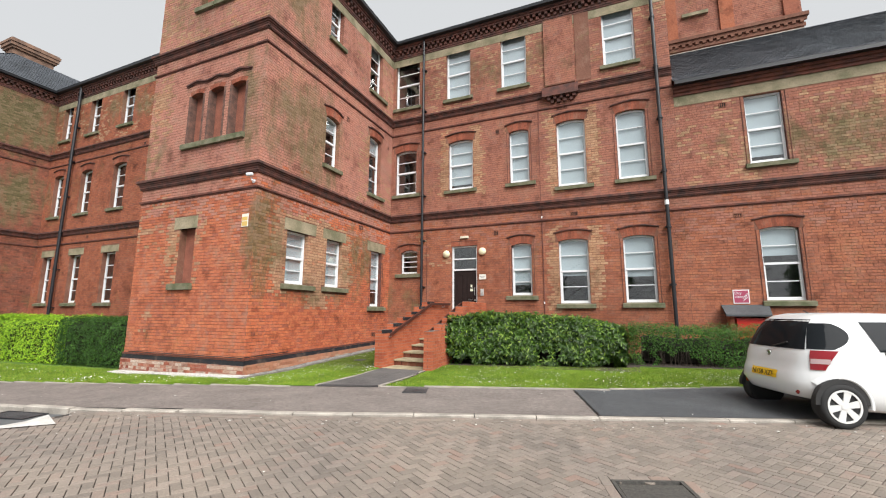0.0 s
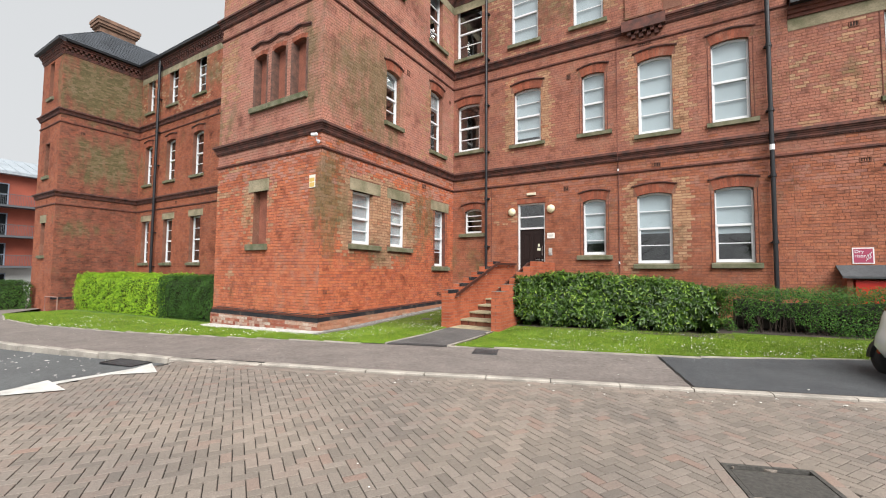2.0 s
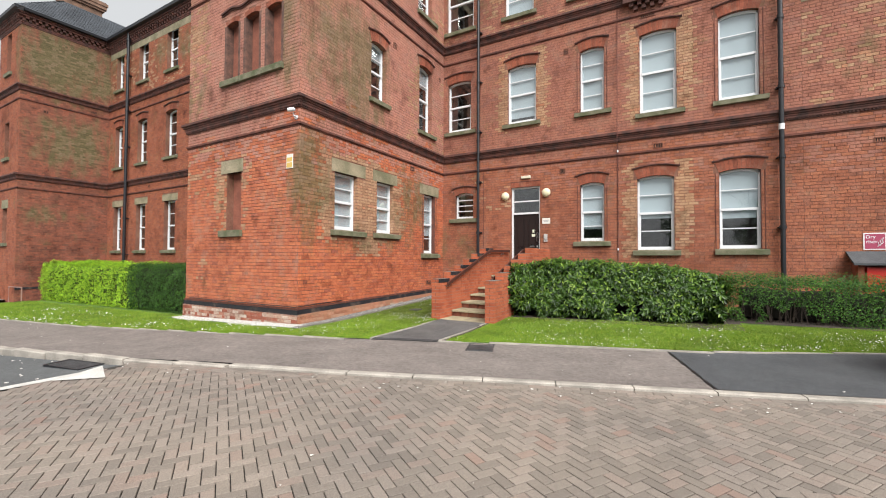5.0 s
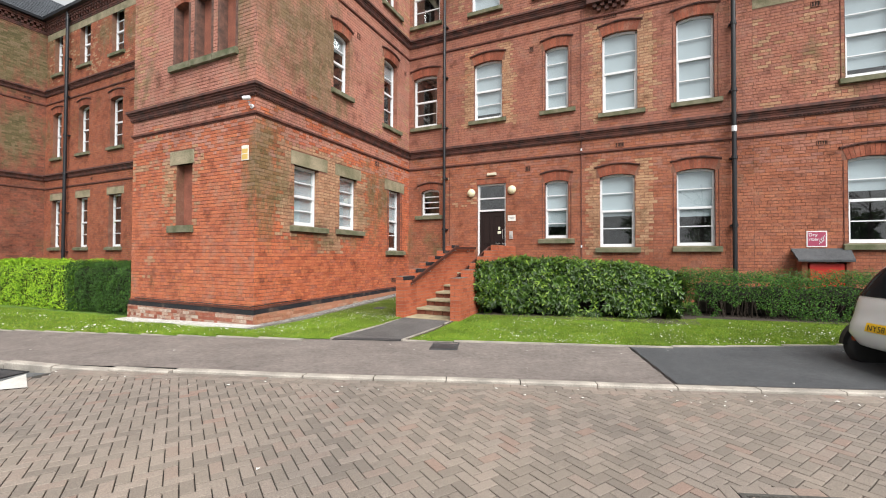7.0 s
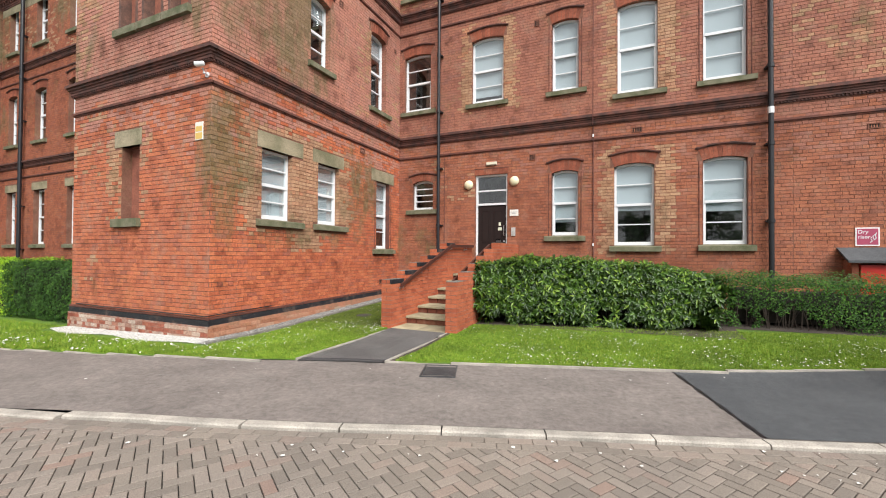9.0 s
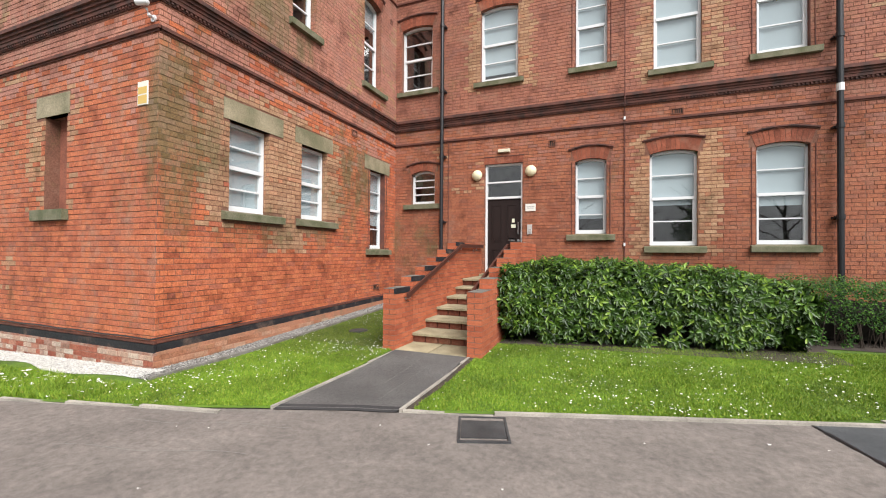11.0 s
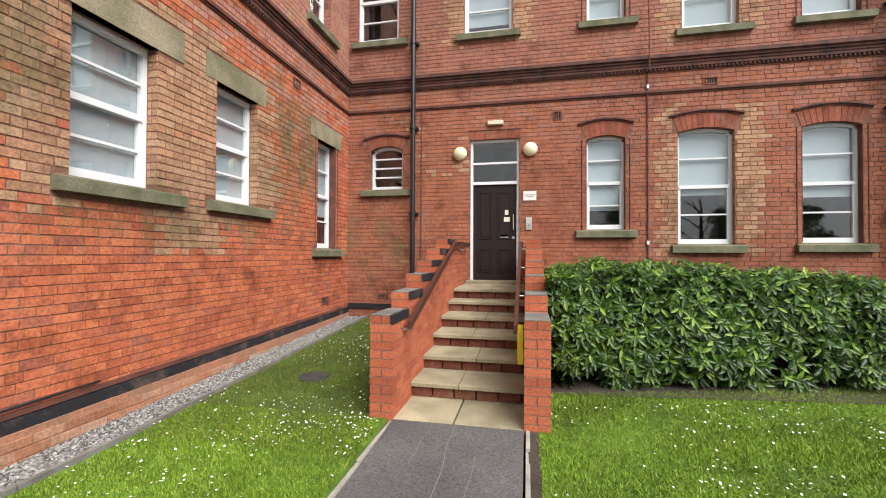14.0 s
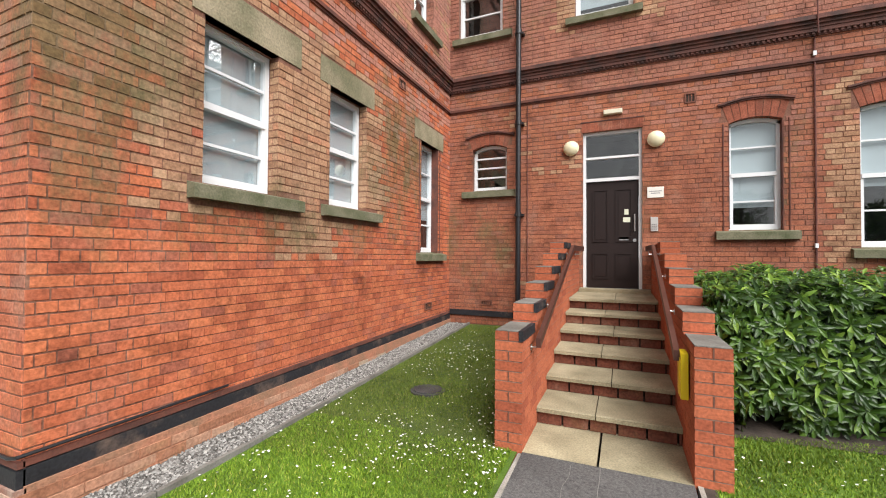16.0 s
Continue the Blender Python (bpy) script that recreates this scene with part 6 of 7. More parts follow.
B.lathe((-8.44, 7.42, 5.06), (-0.85, -0.5, -0.12), [(0, 0.025), (0.02, 0.045), (0.15, 0.045), (0.165, 0.04)], 16)
under(B.make("housing", M_WHITE, CC), inv)
B = Build()
B.lathe(tuple(Vector((-8.44, 7.42, 5.06)) + 0.163 * Vector((-0.85, -0.5, -0.12)).normalized()), (-0.85, -0.5, -0.12), [(0, 0.036), (0.01, 0.032), (0.015, 0.0)], 16)
under(B.make("lens", plain("dark_lens", (0.02, 0.02, 0.022), 0.1), CC), inv)
ws = small_box("warning_sign", "white and yellow security warning sign", "sign", TOWER, -8.88, -8.66, 3.74, 4.08, 0.02, plain("white_board", (0.72, 0.70, 0.62), 0.5), 0.004)
B = Build()
B.box(TOWER, -8.865, -8.675, 3.90, 4.0, 0.02, 0.0215)
B.box(TOWER, -8.865, -8.675, 3.76, 3.88, 0.02, 0.0215)
B.make("yellow_panel", plain("sign_yellow", (0.62, 0.42, 0.12), 0.6), ws)

# ---- dry riser point: sloping canopy, sign and red cabinet ----
CN = empty("riser_canopy", "dark sloping canopy over the red riser cabinet", "canopy", at=MAIN.p(3.3, 1.5, 0.3))
inv = Matrix.Translation(MAIN.p(3.3, 1.5, 0.3)).inverted()
B = Build()
B.hull([MAIN.p(2.75, 1.83, 0.0), MAIN.p(2.75, 1.78, 0.0), MAIN.p(2.75, 1.5, 0.55), MAIN.p(2.75, 1.55, 0.55)],
       [MAIN.p(3.9, 1.83, 0.0), MAIN.p(3.9, 1.78, 0.0), MAIN.p(3.8, 1.5, 0.55), MAIN.p(3.8, 1.55, 0.55)])
under(B.make("canopy_slab", M_ASPHALT_DARK, CN, "grey felted slab"), inv)
for u in (2.85, 3.68):
    B = Build()
    B.box(MAIN, u, u + 0.11, 0.2, 1.55, 0.006, 0.42)
    under(B.make("side_wall", M_ARCH, CN, "red brick cheek wall"), inv)
M_RED = plain("bright_red_paint", (0.62, 0.03, 0.02), 0.4)
RC = small_box("riser_cabinet", "bright red dry riser cabinet under the canopy", "cabinet", MAIN, 3.0, 3.66, 0.8, 1.46, 0.4, M_RED)
RS = small_box("riser_sign", "white bordered dark pink dry riser sign", "sign", MAIN, 3.06, 3.46, 1.86, 2.26, 0.02, plain("white_border", (0.74, 0.72, 0.72), 0.5), 0.003)
B = Build()
B.box(MAIN, 3.085, 3.435, 1.885, 2.235, 0.02, 0.0215)
B.make("sign_face", plain("dark_pink", (0.34, 0.05, 0.10), 0.5), RS)
for line, z in (("Dry", 2.13), ("riser", 2.02)):
    cu = bpy.data.curves.new("sign_text", "FONT")
    cu.body, cu.size, cu.extrude = line, 0.11, 0.0005
    cu.materials.append(M_WHITE)
    t = new("sign_text", cu)
    t.matrix_basis = Matrix.Translation(MAIN.p(3.1, z, 0.0225)) @ pose(0, 0, 0, 90, 0, 0)
    t.parent = RS
B = Build()
for i in range(3):
    B.tube([MAIN.p(3.30 + 0.035 * i, 1.93 + 0.03 * i, 0.024), MAIN.p(3.33 + 0.035 * i, 1.97 + 0.03 * i, 0.024), MAIN.p(3.31 + 0.035 * i, 2.02 + 0.03 * i, 0.024), MAIN.p(3.35 + 0.03 * i, 2.09 + 0.03 * i, 0.024)], 0.007, 5)
B.make("sign_emblem", M_WHITE, RS)

# ---- small white hatchback ----
M_CAR, n, l, b = mat("white_car_paint", 0.25)
b.inputs["Base Color"].default_value = (0.68, 0.69, 0.685, 1)
b.inputs["Coat Weight"].default_value = 0.6
M_CGLASS, n, l, b = mat("dark_car_glass", 0.06)
b.inputs["Base Color"].default_value = (0.012, 0.014, 0.016, 1)
b.inputs["IOR"].default_value = 1.22
b.inputs["Specular IOR Level"].default_value = 0.25
M_TYRE = plain("black_tyre", (0.018, 0.018, 0.018), 0.85)
M_BLACK = plain("black_trim", (0.02, 0.02, 0.02), 0.6)
M_TAIL = plain("red_lens", (0.22, 0.008, 0.014), 0.15)
M_TAILW = plain("clear_lens", (0.42, 0.30, 0.30), 0.15)
M_ALLOY = plain("painted_alloy", (0.62, 0.62, 0.60), 0.35)
M_PLATE = plain("yellow_plate", (0.85, 0.52, 0.02), 0.4)
#        z,   rear, front, half width, squareness
LEVELS = [(0.20, 0.62, 2.90, 0.78, 5.0), (0.28, 0.40, 2.92, 0.81, 5.0), (0.35, 0.06, 2.97, 0.83, 4.0), (0.50, 0.0, 2.985, 0.84, 5.0), (0.62, 0.02, 2.97, 0.84, 5.0), (0.74, 0.07, 2.93, 0.84, 5.0),
          (0.90, 0.11, 2.80, 0.835, 5.0), (1.00, 0.15, 2.60, 0.815, 5.0), (1.10, 0.20, 2.42, 0.775, 5.0), (1.25, 0.28, 2.18, 0.715, 5.0), (1.38, 0.37, 1.95, 0.655, 4.6), (1.45, 0.46, 1.80, 0.60, 4.0), (1.485, 0.60, 1.62, 0.5, 3.4), (1.50, 0.9, 1.35, 0.3, 2.6)]


def lev(z):
    L = LEVELS
    for p, q in zip(L[:-1], L[1:]):
        if z <= q[0]:
            f = max(0, (z - p[0]) / (q[0] - p[0]))
            return [p[i] + (q[i] - p[i]) * f for i in range(1, 5)]
    return list(L[-1][1:])


def around(z):
    """The body's outline at height z, from the middle of the tail along one flank, with its running length."""
    r0, f0, w, e = lev(z)
    pts = []
    for k in range(161):
        a = math.pi * (k / 160) ** 3 * 0.75 + 1e-4
        c, s_ = -math.cos(a), math.sin(a)
        pts.append(((r0 + f0) / 2 + (f0 - r0) / 2 * math.copysign(abs(c) ** (2 / e), c), -w * abs(s_) ** (2 / e)))
    P = np.array(pts)
    return P, np.concatenate([[0], np.cumsum(np.hypot(*(P[1:] - P[:-1]).T))])


def body_pt(d, z, out=0.0):
    P, L = around(z)
    x, y = np.interp(abs(d), L, P[:, 0]), np.interp(abs(d), L, P[:, 1])
    x2, y2 = np.interp(abs(d) + 0.02, L, P[:, 0]), np.interp(abs(d) + 0.02, L, P[:, 1])
    h = math.hypot(x2 - x, y2 - y) or 1
    x, y = x + (y2 - y) / h * out, y - (x2 - x) / h * out
    return (float(x), float(y) if d >= 0 else -float(y), z)


def side_pt(x, z, out=0.0):
    P, L = around(z)
    return body_pt(float(np.interp(x, P[60:, 0], L[60:])), z, out)


def rear_pt(y, z, out=0.0):
    return body_pt(-y, z, out)


CAR = empty("small_car", "small white hatchback parked half on the pavement, seen from behind", "car", at=(2.34, 7.72, 0.02))
CAR.matrix_basis = pose(2.06, 8.28, 0.02, 0, 0, 17) @ Matrix.Diagonal((1.05, 1.05, 1.05, 1))


def car_part(B, name, material, label="", smooth=False, parent=None):
    o = B.make(name, material, parent or CAR, label, smooth=smooth)
    return o


B = Build()
K = 56
zs = [0.20, 0.24, 0.28, 0.315, 0.35, 0.4, 0.5, 0.56, 0.62, 0.68, 0.74, 0.82, 0.9, 0.95, 1.0, 1.05, 1.1, 1.18, 1.25, 1.32, 1.38, 1.42, 1.45, 1.47, 1.485, 1.495, 1.50]
for z in zs:
    r0, f0, w, e = lev(z)
    for k in range(K):
        a = 2 * math.pi * k / K
        c, s_ = math.cos(a), math.sin(a)
        B.v.append(((r0 + f0) / 2 + (f0 - r0) / 2 * math.copysign(abs(c) ** (2 / e), c), w * math.copysign(abs(s_) ** (2 / e), s_), z))
for i in range(len(zs) - 1):
    for k in range(K):
        q = (k + 1) % K
        B.f.append((i * K + k, i * K + q, (i + 1) * K + q, (i + 1) * K + k))
B.f.append(tuple(range(K)))
B.f.append(tuple(range(len(zs) * K - 1, (len(zs) - 1) * K - 1, -1)))
car_part(B, "body", M_CAR, smooth=True)


def patch(kind, a0, a1, z0, z1, out, shape=None, na=14, nz=8):
    """A panel that follows the body: 'side' runs along x, 'rear' along y, 'round' along the outline."""
    B = Build()
    f = {"side": side_pt, "rear": rear_pt, "round": body_pt}[kind]
    for i in range(nz + 1):
        z = z0 + (z1 - z0) * i / nz
        b0, b1 = shape(i / nz, a0, a1) if shape else (a0, a1)
        for j in range(na + 1):
            B.v.append(f(b0 + (b1 - b0) * j / na, z, out))
    for i in range(nz):
        for j in range(na):
            p = i * (na + 1) + j
            B.f.append((p, p + 1, p + na + 2, p + na + 1))
    return B


def mirrored(B):
    B.v = [(x, -y, z) for x, y, z in B.v]
    return B


car_part(patch("round", -0.60, 0.60, 0.99, 1.40, 0.006, lambda t, a, b: (a + 0.14 * t, b - 0.14 * t), 30), "rear_window", M_CGLASS, "dark wraparound rear window", True)
for flip in (0, 1):
    for kind, a, b, z0, z1, o, fn, na, nm, m_, lab in (
            ("round", 0.615, 1.10, 1.0, 1.35, 0.006, lambda t, a, b: (a - 0.14 * t, b - 0.9 * abs(t - 0.5) ** 2.2 - 0.20 * t), 24, "side_window", M_CGLASS, "dark rear side window"),
            ("side", 0.98, 2.1, 0.98, 1.37, 0.006, lambda t, a, b: (a - 0.09 * t, b - 0.42 * t), 14, "side_window", M_CGLASS, "dark front side window"),
            ("side", 1.03, 1.042, 0.35, 0.98, 0.002, None, 1, "door_gap", M_BLACK, "dark door gap"),
            ("side", 1.14, 1.32, 0.86, 0.89, 0.03, None, 4, "door_handle", M_CAR, "white door handle")):
        B = patch(kind, a, b, z0, z1, o, fn, na)
        car_part(mirrored(B) if flip else B, nm, m_, lab, True)
    B = patch("round", 0.66, 0.95, 0.73, 0.985, 0.014, lambda t, a, b: (a + 0.04 * (1 - t), b - 0.10 * (1 - t)), 12)
    tl = car_part(mirrored(B) if flip else B, "tail_light", M_TAIL, "red tail light with a clear band", True)
    B = patch("round", 0.69, 0.89, 0.81, 0.875, 0.018, None, 10, 3)
    car_part(mirrored(B) if flip else B, "clear_band", M_TAILW, "clear lens band", True, tl)
B = patch("rear", -0.26, 0.26, 0.56, 0.67, 0.008, None, 4, 2)
plate = car_part(B, "number_plate", M_PLATE, "yellow number plate")
cu = bpy.data.curves.new("plate_text", "FONT")
cu.body, cu.size, cu.extrude, cu.align_x = "NY58 XZF", 0.105, 0.001, "CENTER"
cu.materials.append(M_BLACK)
t = new("plate_text", cu)
t.parent = plate
t.matrix_basis = pose(-0.012, 0.0, 0.578, 90 - 12, 0, -90)
for y in (-0.55, 0.55):
    B = Build()
    B.lathe(rear_pt(y, 0.42, -0.004), (-1, 0, 0), [(0, 0.035), (0.012, 0.032)], 14)
    car_part(B, "reflector", M_TAIL, "round red reflector")
car_part(patch("rear", -0.45, 0.45, 0.29, 0.34, 0.006, None, 10, 2), "bumper_slot", M_BLACK, "black bumper slot")
B = Build()
B.tube([rear_pt(-0.05, 1.0, 0.02), rear_pt(-0.28, 1.06, 0.03), rear_pt(-0.33, 1.08, 0.03)], 0.012, 6)
car_part(B, "rear_wiper", M_BLACK, "black rear wiper")
B = Build()
B.lathe(rear_pt(0.0, 0.90, 0.0), (-1, 0, 0), [(0, 0.045), (0.012, 0.042), (0.012, 0.03), (0.006, 0.028)], 18)
car_part(B, "badge", M_STEEL, "round chrome badge")
B = Build()
B.tube([(0.75, 0, 1.49), (0.68, 0, 1.53)], 0.008, 6)
car_part(B, "aerial", M_BLACK, "short roof aerial")
for wx in (0.44, 2.44):
    for s_ in (-1, 1):
        y = s_ * 0.845
        B = Build()
        for i in range(16):
            w0, w1 = math.pi * i / 16, math.pi * (i + 1) / 16
            ring = [(wx + R * math.cos(w), 0.30 + R * math.sin(w)) for w, R in ((w0, 0.27), (w1, 0.27), (w1, 0.335), (w0, 0.335))]
            B.hull([(p, s_ * 0.76, q) for p, q in ring], [(p, s_ * 0.832, q) for p, q in ring])
        car_part(B, "wheel_arch", M_BLACK, "dark wheel arch")
        B = Build()
        for i in range(25):
            w = math.pi * (i * (0.80 if wx < 1 else 1.05) / 24 - 0.05)
            for R, d in ((0.322, 0.74), (0.326, 0.835), (0.338, 0.850), (0.36, 0.845), (0.41, 0.79), (0.42, 0.74)):
                x, z = wx + R * math.cos(w), 0.30 + R * math.sin(w)
                lim = -side_pt(max(x, 0.03), max(z, 0.36))[1]
                B.v.append((x, s_ * min(d, lim + (0.03 if R < 0.4 else -0.02)), z))
        for i in range(24):
            for k in range(5):
                B.f.append((i * 6 + k, i * 6 + 6 + k, i * 6 + 7 + k, i * 6 + k + 1))
        car_part(B, "fender_flare", M_CAR, "flared white wheel arch", True)
        Wh = Build()
        Wh.lathe((wx, s_ * 0.66, 0.285), (0, s_, 0), [(0.0, 0.26), (0.01, 0.28), (0.16, 0.285), (0.19, 0.27), (0.195, 0.215), (0.185, 0.205), (0.17, 0.0)], 32)
        wheel = car_part(Wh, "wheel", M_TYRE, "black tyre on a six spoke alloy rim", True)
        B = Build()
        for i in range(32):
            w0, w1 = 2 * math.pi * i / 32, 2 * math.pi * (i + 1) / 32
            ring = [(wx + R * math.cos(w), 0.285 + R * math.sin(w)) for w, R in ((w0, 0.184), (w1, 0.184), (w1, 0.209), (w0, 0.209))]
            B.hull([(p, s_ * 0.856, q) for p, q in ring], [(p, s_ * 0.838, q) for p, q in ring])
        B.lathe((wx, s_ * 0.838, 0.285), (0, s_, 0), [(0, 0.05), (0.016, 0.05), (0.02, 0.03)], 16)
        for i in range(6):
            a = 2 * math.pi * i / 6 + 0.2
            ca, sa = math.cos(a), math.sin(a)

            def sp(r, w, yy):
                return (wx + ca * r - sa * w, s_ * yy, 0.285 + sa * r + ca * w)
            B.hull([sp(0.03, -0.030, 0.852), sp(0.195, -0.046, 0.852), sp(0.195, 0.046, 0.852), sp(0.03, 0.030, 0.852)],
                   [sp(0.03, -0.030, 0.836), sp(0.195, -0.046, 0.836), sp(0.195, 0.046, 0.836), sp(0.03, 0.030, 0.836)])
        car_part(B, "rim", M_ALLOY, "pale six spoke rim", parent=wheel)


# ---- hedges ----
def tri_mesh(name, V, per, material):
    """Many small faces of `per` corners each from one array."""
    V = V.reshape(-1, 3)
    k = len(V) // per
    me = bpy.data.meshes.new(name)
    me.vertices.add(len(V))
    me.vertices.foreach_set("co", V.ravel())
    me.loops.add(len(V))
    me.loops.foreach_set("vertex_index", np.arange(len(V), dtype=np.int32))
    me.polygons.add(k)
    me.polygons.foreach_set("loop_start", np.arange(0, len(V), per, dtype=np.int32))
    me.polygons.foreach_set("use_smooth", [False] * len(me.polygons))
    me.update(calc_edges=True)
    me.materials.append(material)
    return me


def hedge(name, label, x0, x1, yf, yb, zt, base, count, leaf, material, core=0.16, lumps=0.10, seed=1, whorl=1, gaps=0.0, category="hedge"):
    """A hedge over a dark core. yf, yb, zt: functions of x for its front, back and top."""
    r = np.random.default_rng(seed)
    H = empty(name, label, category, at=((x0 + x1) / 2, yf((x0 + x1) / 2), base))
    inv = Matrix.Translation(((x0 + x1) / 2, yf((x0 + x1) / 2), base)).inverted()
    # solid core; its near-black colour stands for shade deep among the leaves
    B = Build()
    n = 24
    for i in range(n + 1):
        x = x0 + core + (x1 - x0 - 2 * core) * i / n
        w = 0.04 * math.sin(i * 1.7) + 0.03 * math.sin(i * 3.1)
        a, c, t = yf(x) + core + w, yb(x) - core, zt(x) - core + w
        z = base + 0.12
        for p in ((a + 0.12, z), (a, z + 0.25), (a, t - 0.18), (a + 0.18, t), (c - 0.1, t), (c, z)):
            B.v.append((x, p[0], p[1]))
    for i in range(n):
        for j in range(5):
            p = i * 6 + j
            B.f.append((p, p + 6, p + 7, p + 1))
    B.f.append((0, 1, 2, 3, 4, 5))
    B.f.append(tuple(range(n * 6 + 5, n * 6 - 1, -1)))
    under(B.make("twig_core", M_CORE, H, "solid core coloured for the hedge's inner shade"), inv)
    # leaf places: front, top, ends
    L = x1 - x0
    hgt = zt((x0 + x1) / 2) - base
    dep = yb((x0 + x1) / 2) - yf((x0 + x1) / 2)
    areas = np.array([L * hgt, L * dep, dep * hgt, dep * hgt])
    pick = r.choice(4, count, p=areas / areas.sum())
    a, b2 = r.random(count), r.random(count)
    P, N = np.zeros((count, 3)), np.zeros((count, 3))
    for i in range(count):
        if pick[i] == 0:
            x = x0 + L * a[i]
            z = base + 0.05 + (zt(x) - base - 0.05) * b2[i]
            q = (z - base) / (zt(x) - base)
            bow = 0.18 * max(0, q - 0.75) ** 2 * 16 * 0.6 + 0.10 * max(0, 0.25 - q) * 4
            P[i], N[i] = (x, yf(x) + bow, z), (0, -1, 0.35 + 0.6 * max(0, q - 0.7))
        elif pick[i] == 1:
            x = x0 + L * a[i]
            P[i], N[i] = (x, yf(x) + 0.05 + (yb(x) - yf(x)) * b2[i], zt(x)), (0, -0.25, 1)
        else:
            e = x0 if pick[i] == 2 else x1
            y = yf(e) + (yb(e) - yf(e)) * a[i]
            P[i], N[i] = (e, y, base + (zt(e) - base) * b2[i]), (-1 if pick[i] == 2 else 1, 0, 0.3)
    lump = np.array([noise.noise(Vector(p) * 1.7) + 0.6 * noise.noise(Vector(p) * 4.3) for p in P])
    N /= np.linalg.norm(N, axis=1)[:, None]
    P += N * (lump * lumps + r.uniform(-core * 0.8, 0.03, count))[:, None]
    if gaps:
        keep = ~((P[:, 2] < base + 0.42) & (lump < gaps))
        P, N, lump = P[keep], N[keep], lump[keep]
        count = len(P)
    if whorl > 1:
        P, N = np.repeat(P, whorl, 0), np.repeat(N, whorl, 0)
        count *= whorl
        phase = np.tile(np.arange(whorl) * 2 * math.pi / whorl, count // whorl) + np.repeat(r.random(count // whorl) * 6.28, whorl) + r.normal(0, 0.25, count)
    else:
        phase = r.random(count) * 2 * math.pi
    T = np.cross(N, np.array([0.3, 0.2, 1.0]))
    T /= np.linalg.norm(T, axis=1)[:, None] + 1e-9
    U = np.cross(N, T)
    D = T * np.cos(phase)[:, None] + U * np.sin(phase)[:, None]
    tilt = r.uniform(0.15, 0.75, count)[:, None]
    D = D * (1 - tilt * 0.4) + N * tilt
    D[:, 2] -= 0.18
    D /= np.linalg.norm(D, axis=1)[:, None]
    S = np.cross(D, N)
    S /= np.linalg.norm(S, axis=1)[:, None] + 1e-9
    Q = np.cross(S, D)
    ln = leaf[0] * r.uniform(0.7, 1.25, count)[:, None]
    wd = leaf[1] * r.uniform(0.8, 1.2, count)[:, None]
    A_ = P
    M1 = P + D * ln * 0.5 - Q * ln * 0.02
    E_ = P + D * ln - Q * ln * 0.16
    Lf, Rt = M1 + S * wd + Q * wd * 0.35, M1 - S * wd + Q * wd * 0.35
    if whorl > 1:
        L2, R2 = P + D * ln * 0.8 - Q * ln * 0.08 + S * wd * 0.6, P + D * ln * 0.8 - Q * ln * 0.08 - S * wd * 0.6
        # two halves, each a quad pair that share the midrib
        i4 = np.stack([A_, M1, E_, Lf, Rt, L2, R2], 1)
        me = bpy.data.meshes.new("leaves")
        V = i4.reshape(-1, 3)
        fb = np.array([[0, 1, 3, 3], [1, 2, 5, 3], [0, 4, 1, 1], [1, 4, 6, 2]])
        me.vertices.add(len(V))
        me.vertices.foreach_set("co", V.ravel())
        tri = np.array([[0, 1, 3], [1, 5, 3], [1, 2, 5], [0, 4, 1], [1, 4, 6], [1, 6, 2]])
        Fi = (np.arange(count)[:, None, None] * 7 + tri[None]).reshape(-1)
        me.loops.add(len(Fi))
        me.loops.foreach_set("vertex_index", Fi.astype(np.int32))
        me.polygons.add(len(Fi) // 3)
        me.polygons.foreach_set("loop_start", np.arange(0, len(Fi), 3, dtype=np.int32))
        me.polygons.foreach_set("use_smooth", [False] * len(me.polygons))
        me.update(calc_edges=True)
        me.materials.append(material)
    else:
        me = tri_mesh("leaves", np.stack([A_, Rt, E_, Lf], 1), 4, material)
    ob = new("leaves", me)
    ob.parent = H
    ob.matrix_parent_inverse = inv
    tagged(ob, kind="stuff")
    return H


hedge("rhododendron_hedge", "broad glossy green rhododendron hedge beside the steps", -4.3, 0.05, lambda x: 10.52 + 0.22 * (x + 4.3) ** 0.9, lambda x: 12.9,
      lambda x: 1.42 + 0.07 * math.sin((x + 4.3) * 1.3) - 0.35 * max(0, x + 0.6), 0.2, 6000, (0.125, 0.020), M_RHODO, seed=3, whorl=6, gaps=-0.3, core=0.34, lumps=0.15)
M_STEM = plain("grey_brown_stem", (0.045, 0.032, 0.024), 0.9)
PRIVET = hedge("privet_hedge", "low dark small-leaved hedge with bare twigs below", 0.2, 8.5, lambda x: 11.95 + 0.1 * x, lambda x: 13.4 + 0.05 * x,
      lambda x: 1.22 + 0.03 * math.sin(x * 2.1), 0.2, 42000, (0.04, 0.013), M_HEDGE, seed=4, gaps=0.05, lumps=0.2, core=0.3)
twig_rng = np.random.default_rng(77)
B = Build()
for i in range(260):
    x = twig_rng.uniform(0.3, 8.0)
    y = 12.02 + 0.1 * x + twig_rng.uniform(0.0, 0.35)
    dx = twig_rng.normal(0, 0.12)
    B.tube([(x, y, G(x, y) + 0.03), (x + 0.4 * dx, y - 0.03, 0.42), (x + dx, y - 0.08, twig_rng.uniform(0.6, 0.85))], twig_rng.uniform(0.004, 0.011), 4)
under(B.make("bare_stem", M_STEM, PRIVET, "bare grey-brown stems under the leaves", kind="stuff"), Matrix.Translation(PRIVET.location).inverted())
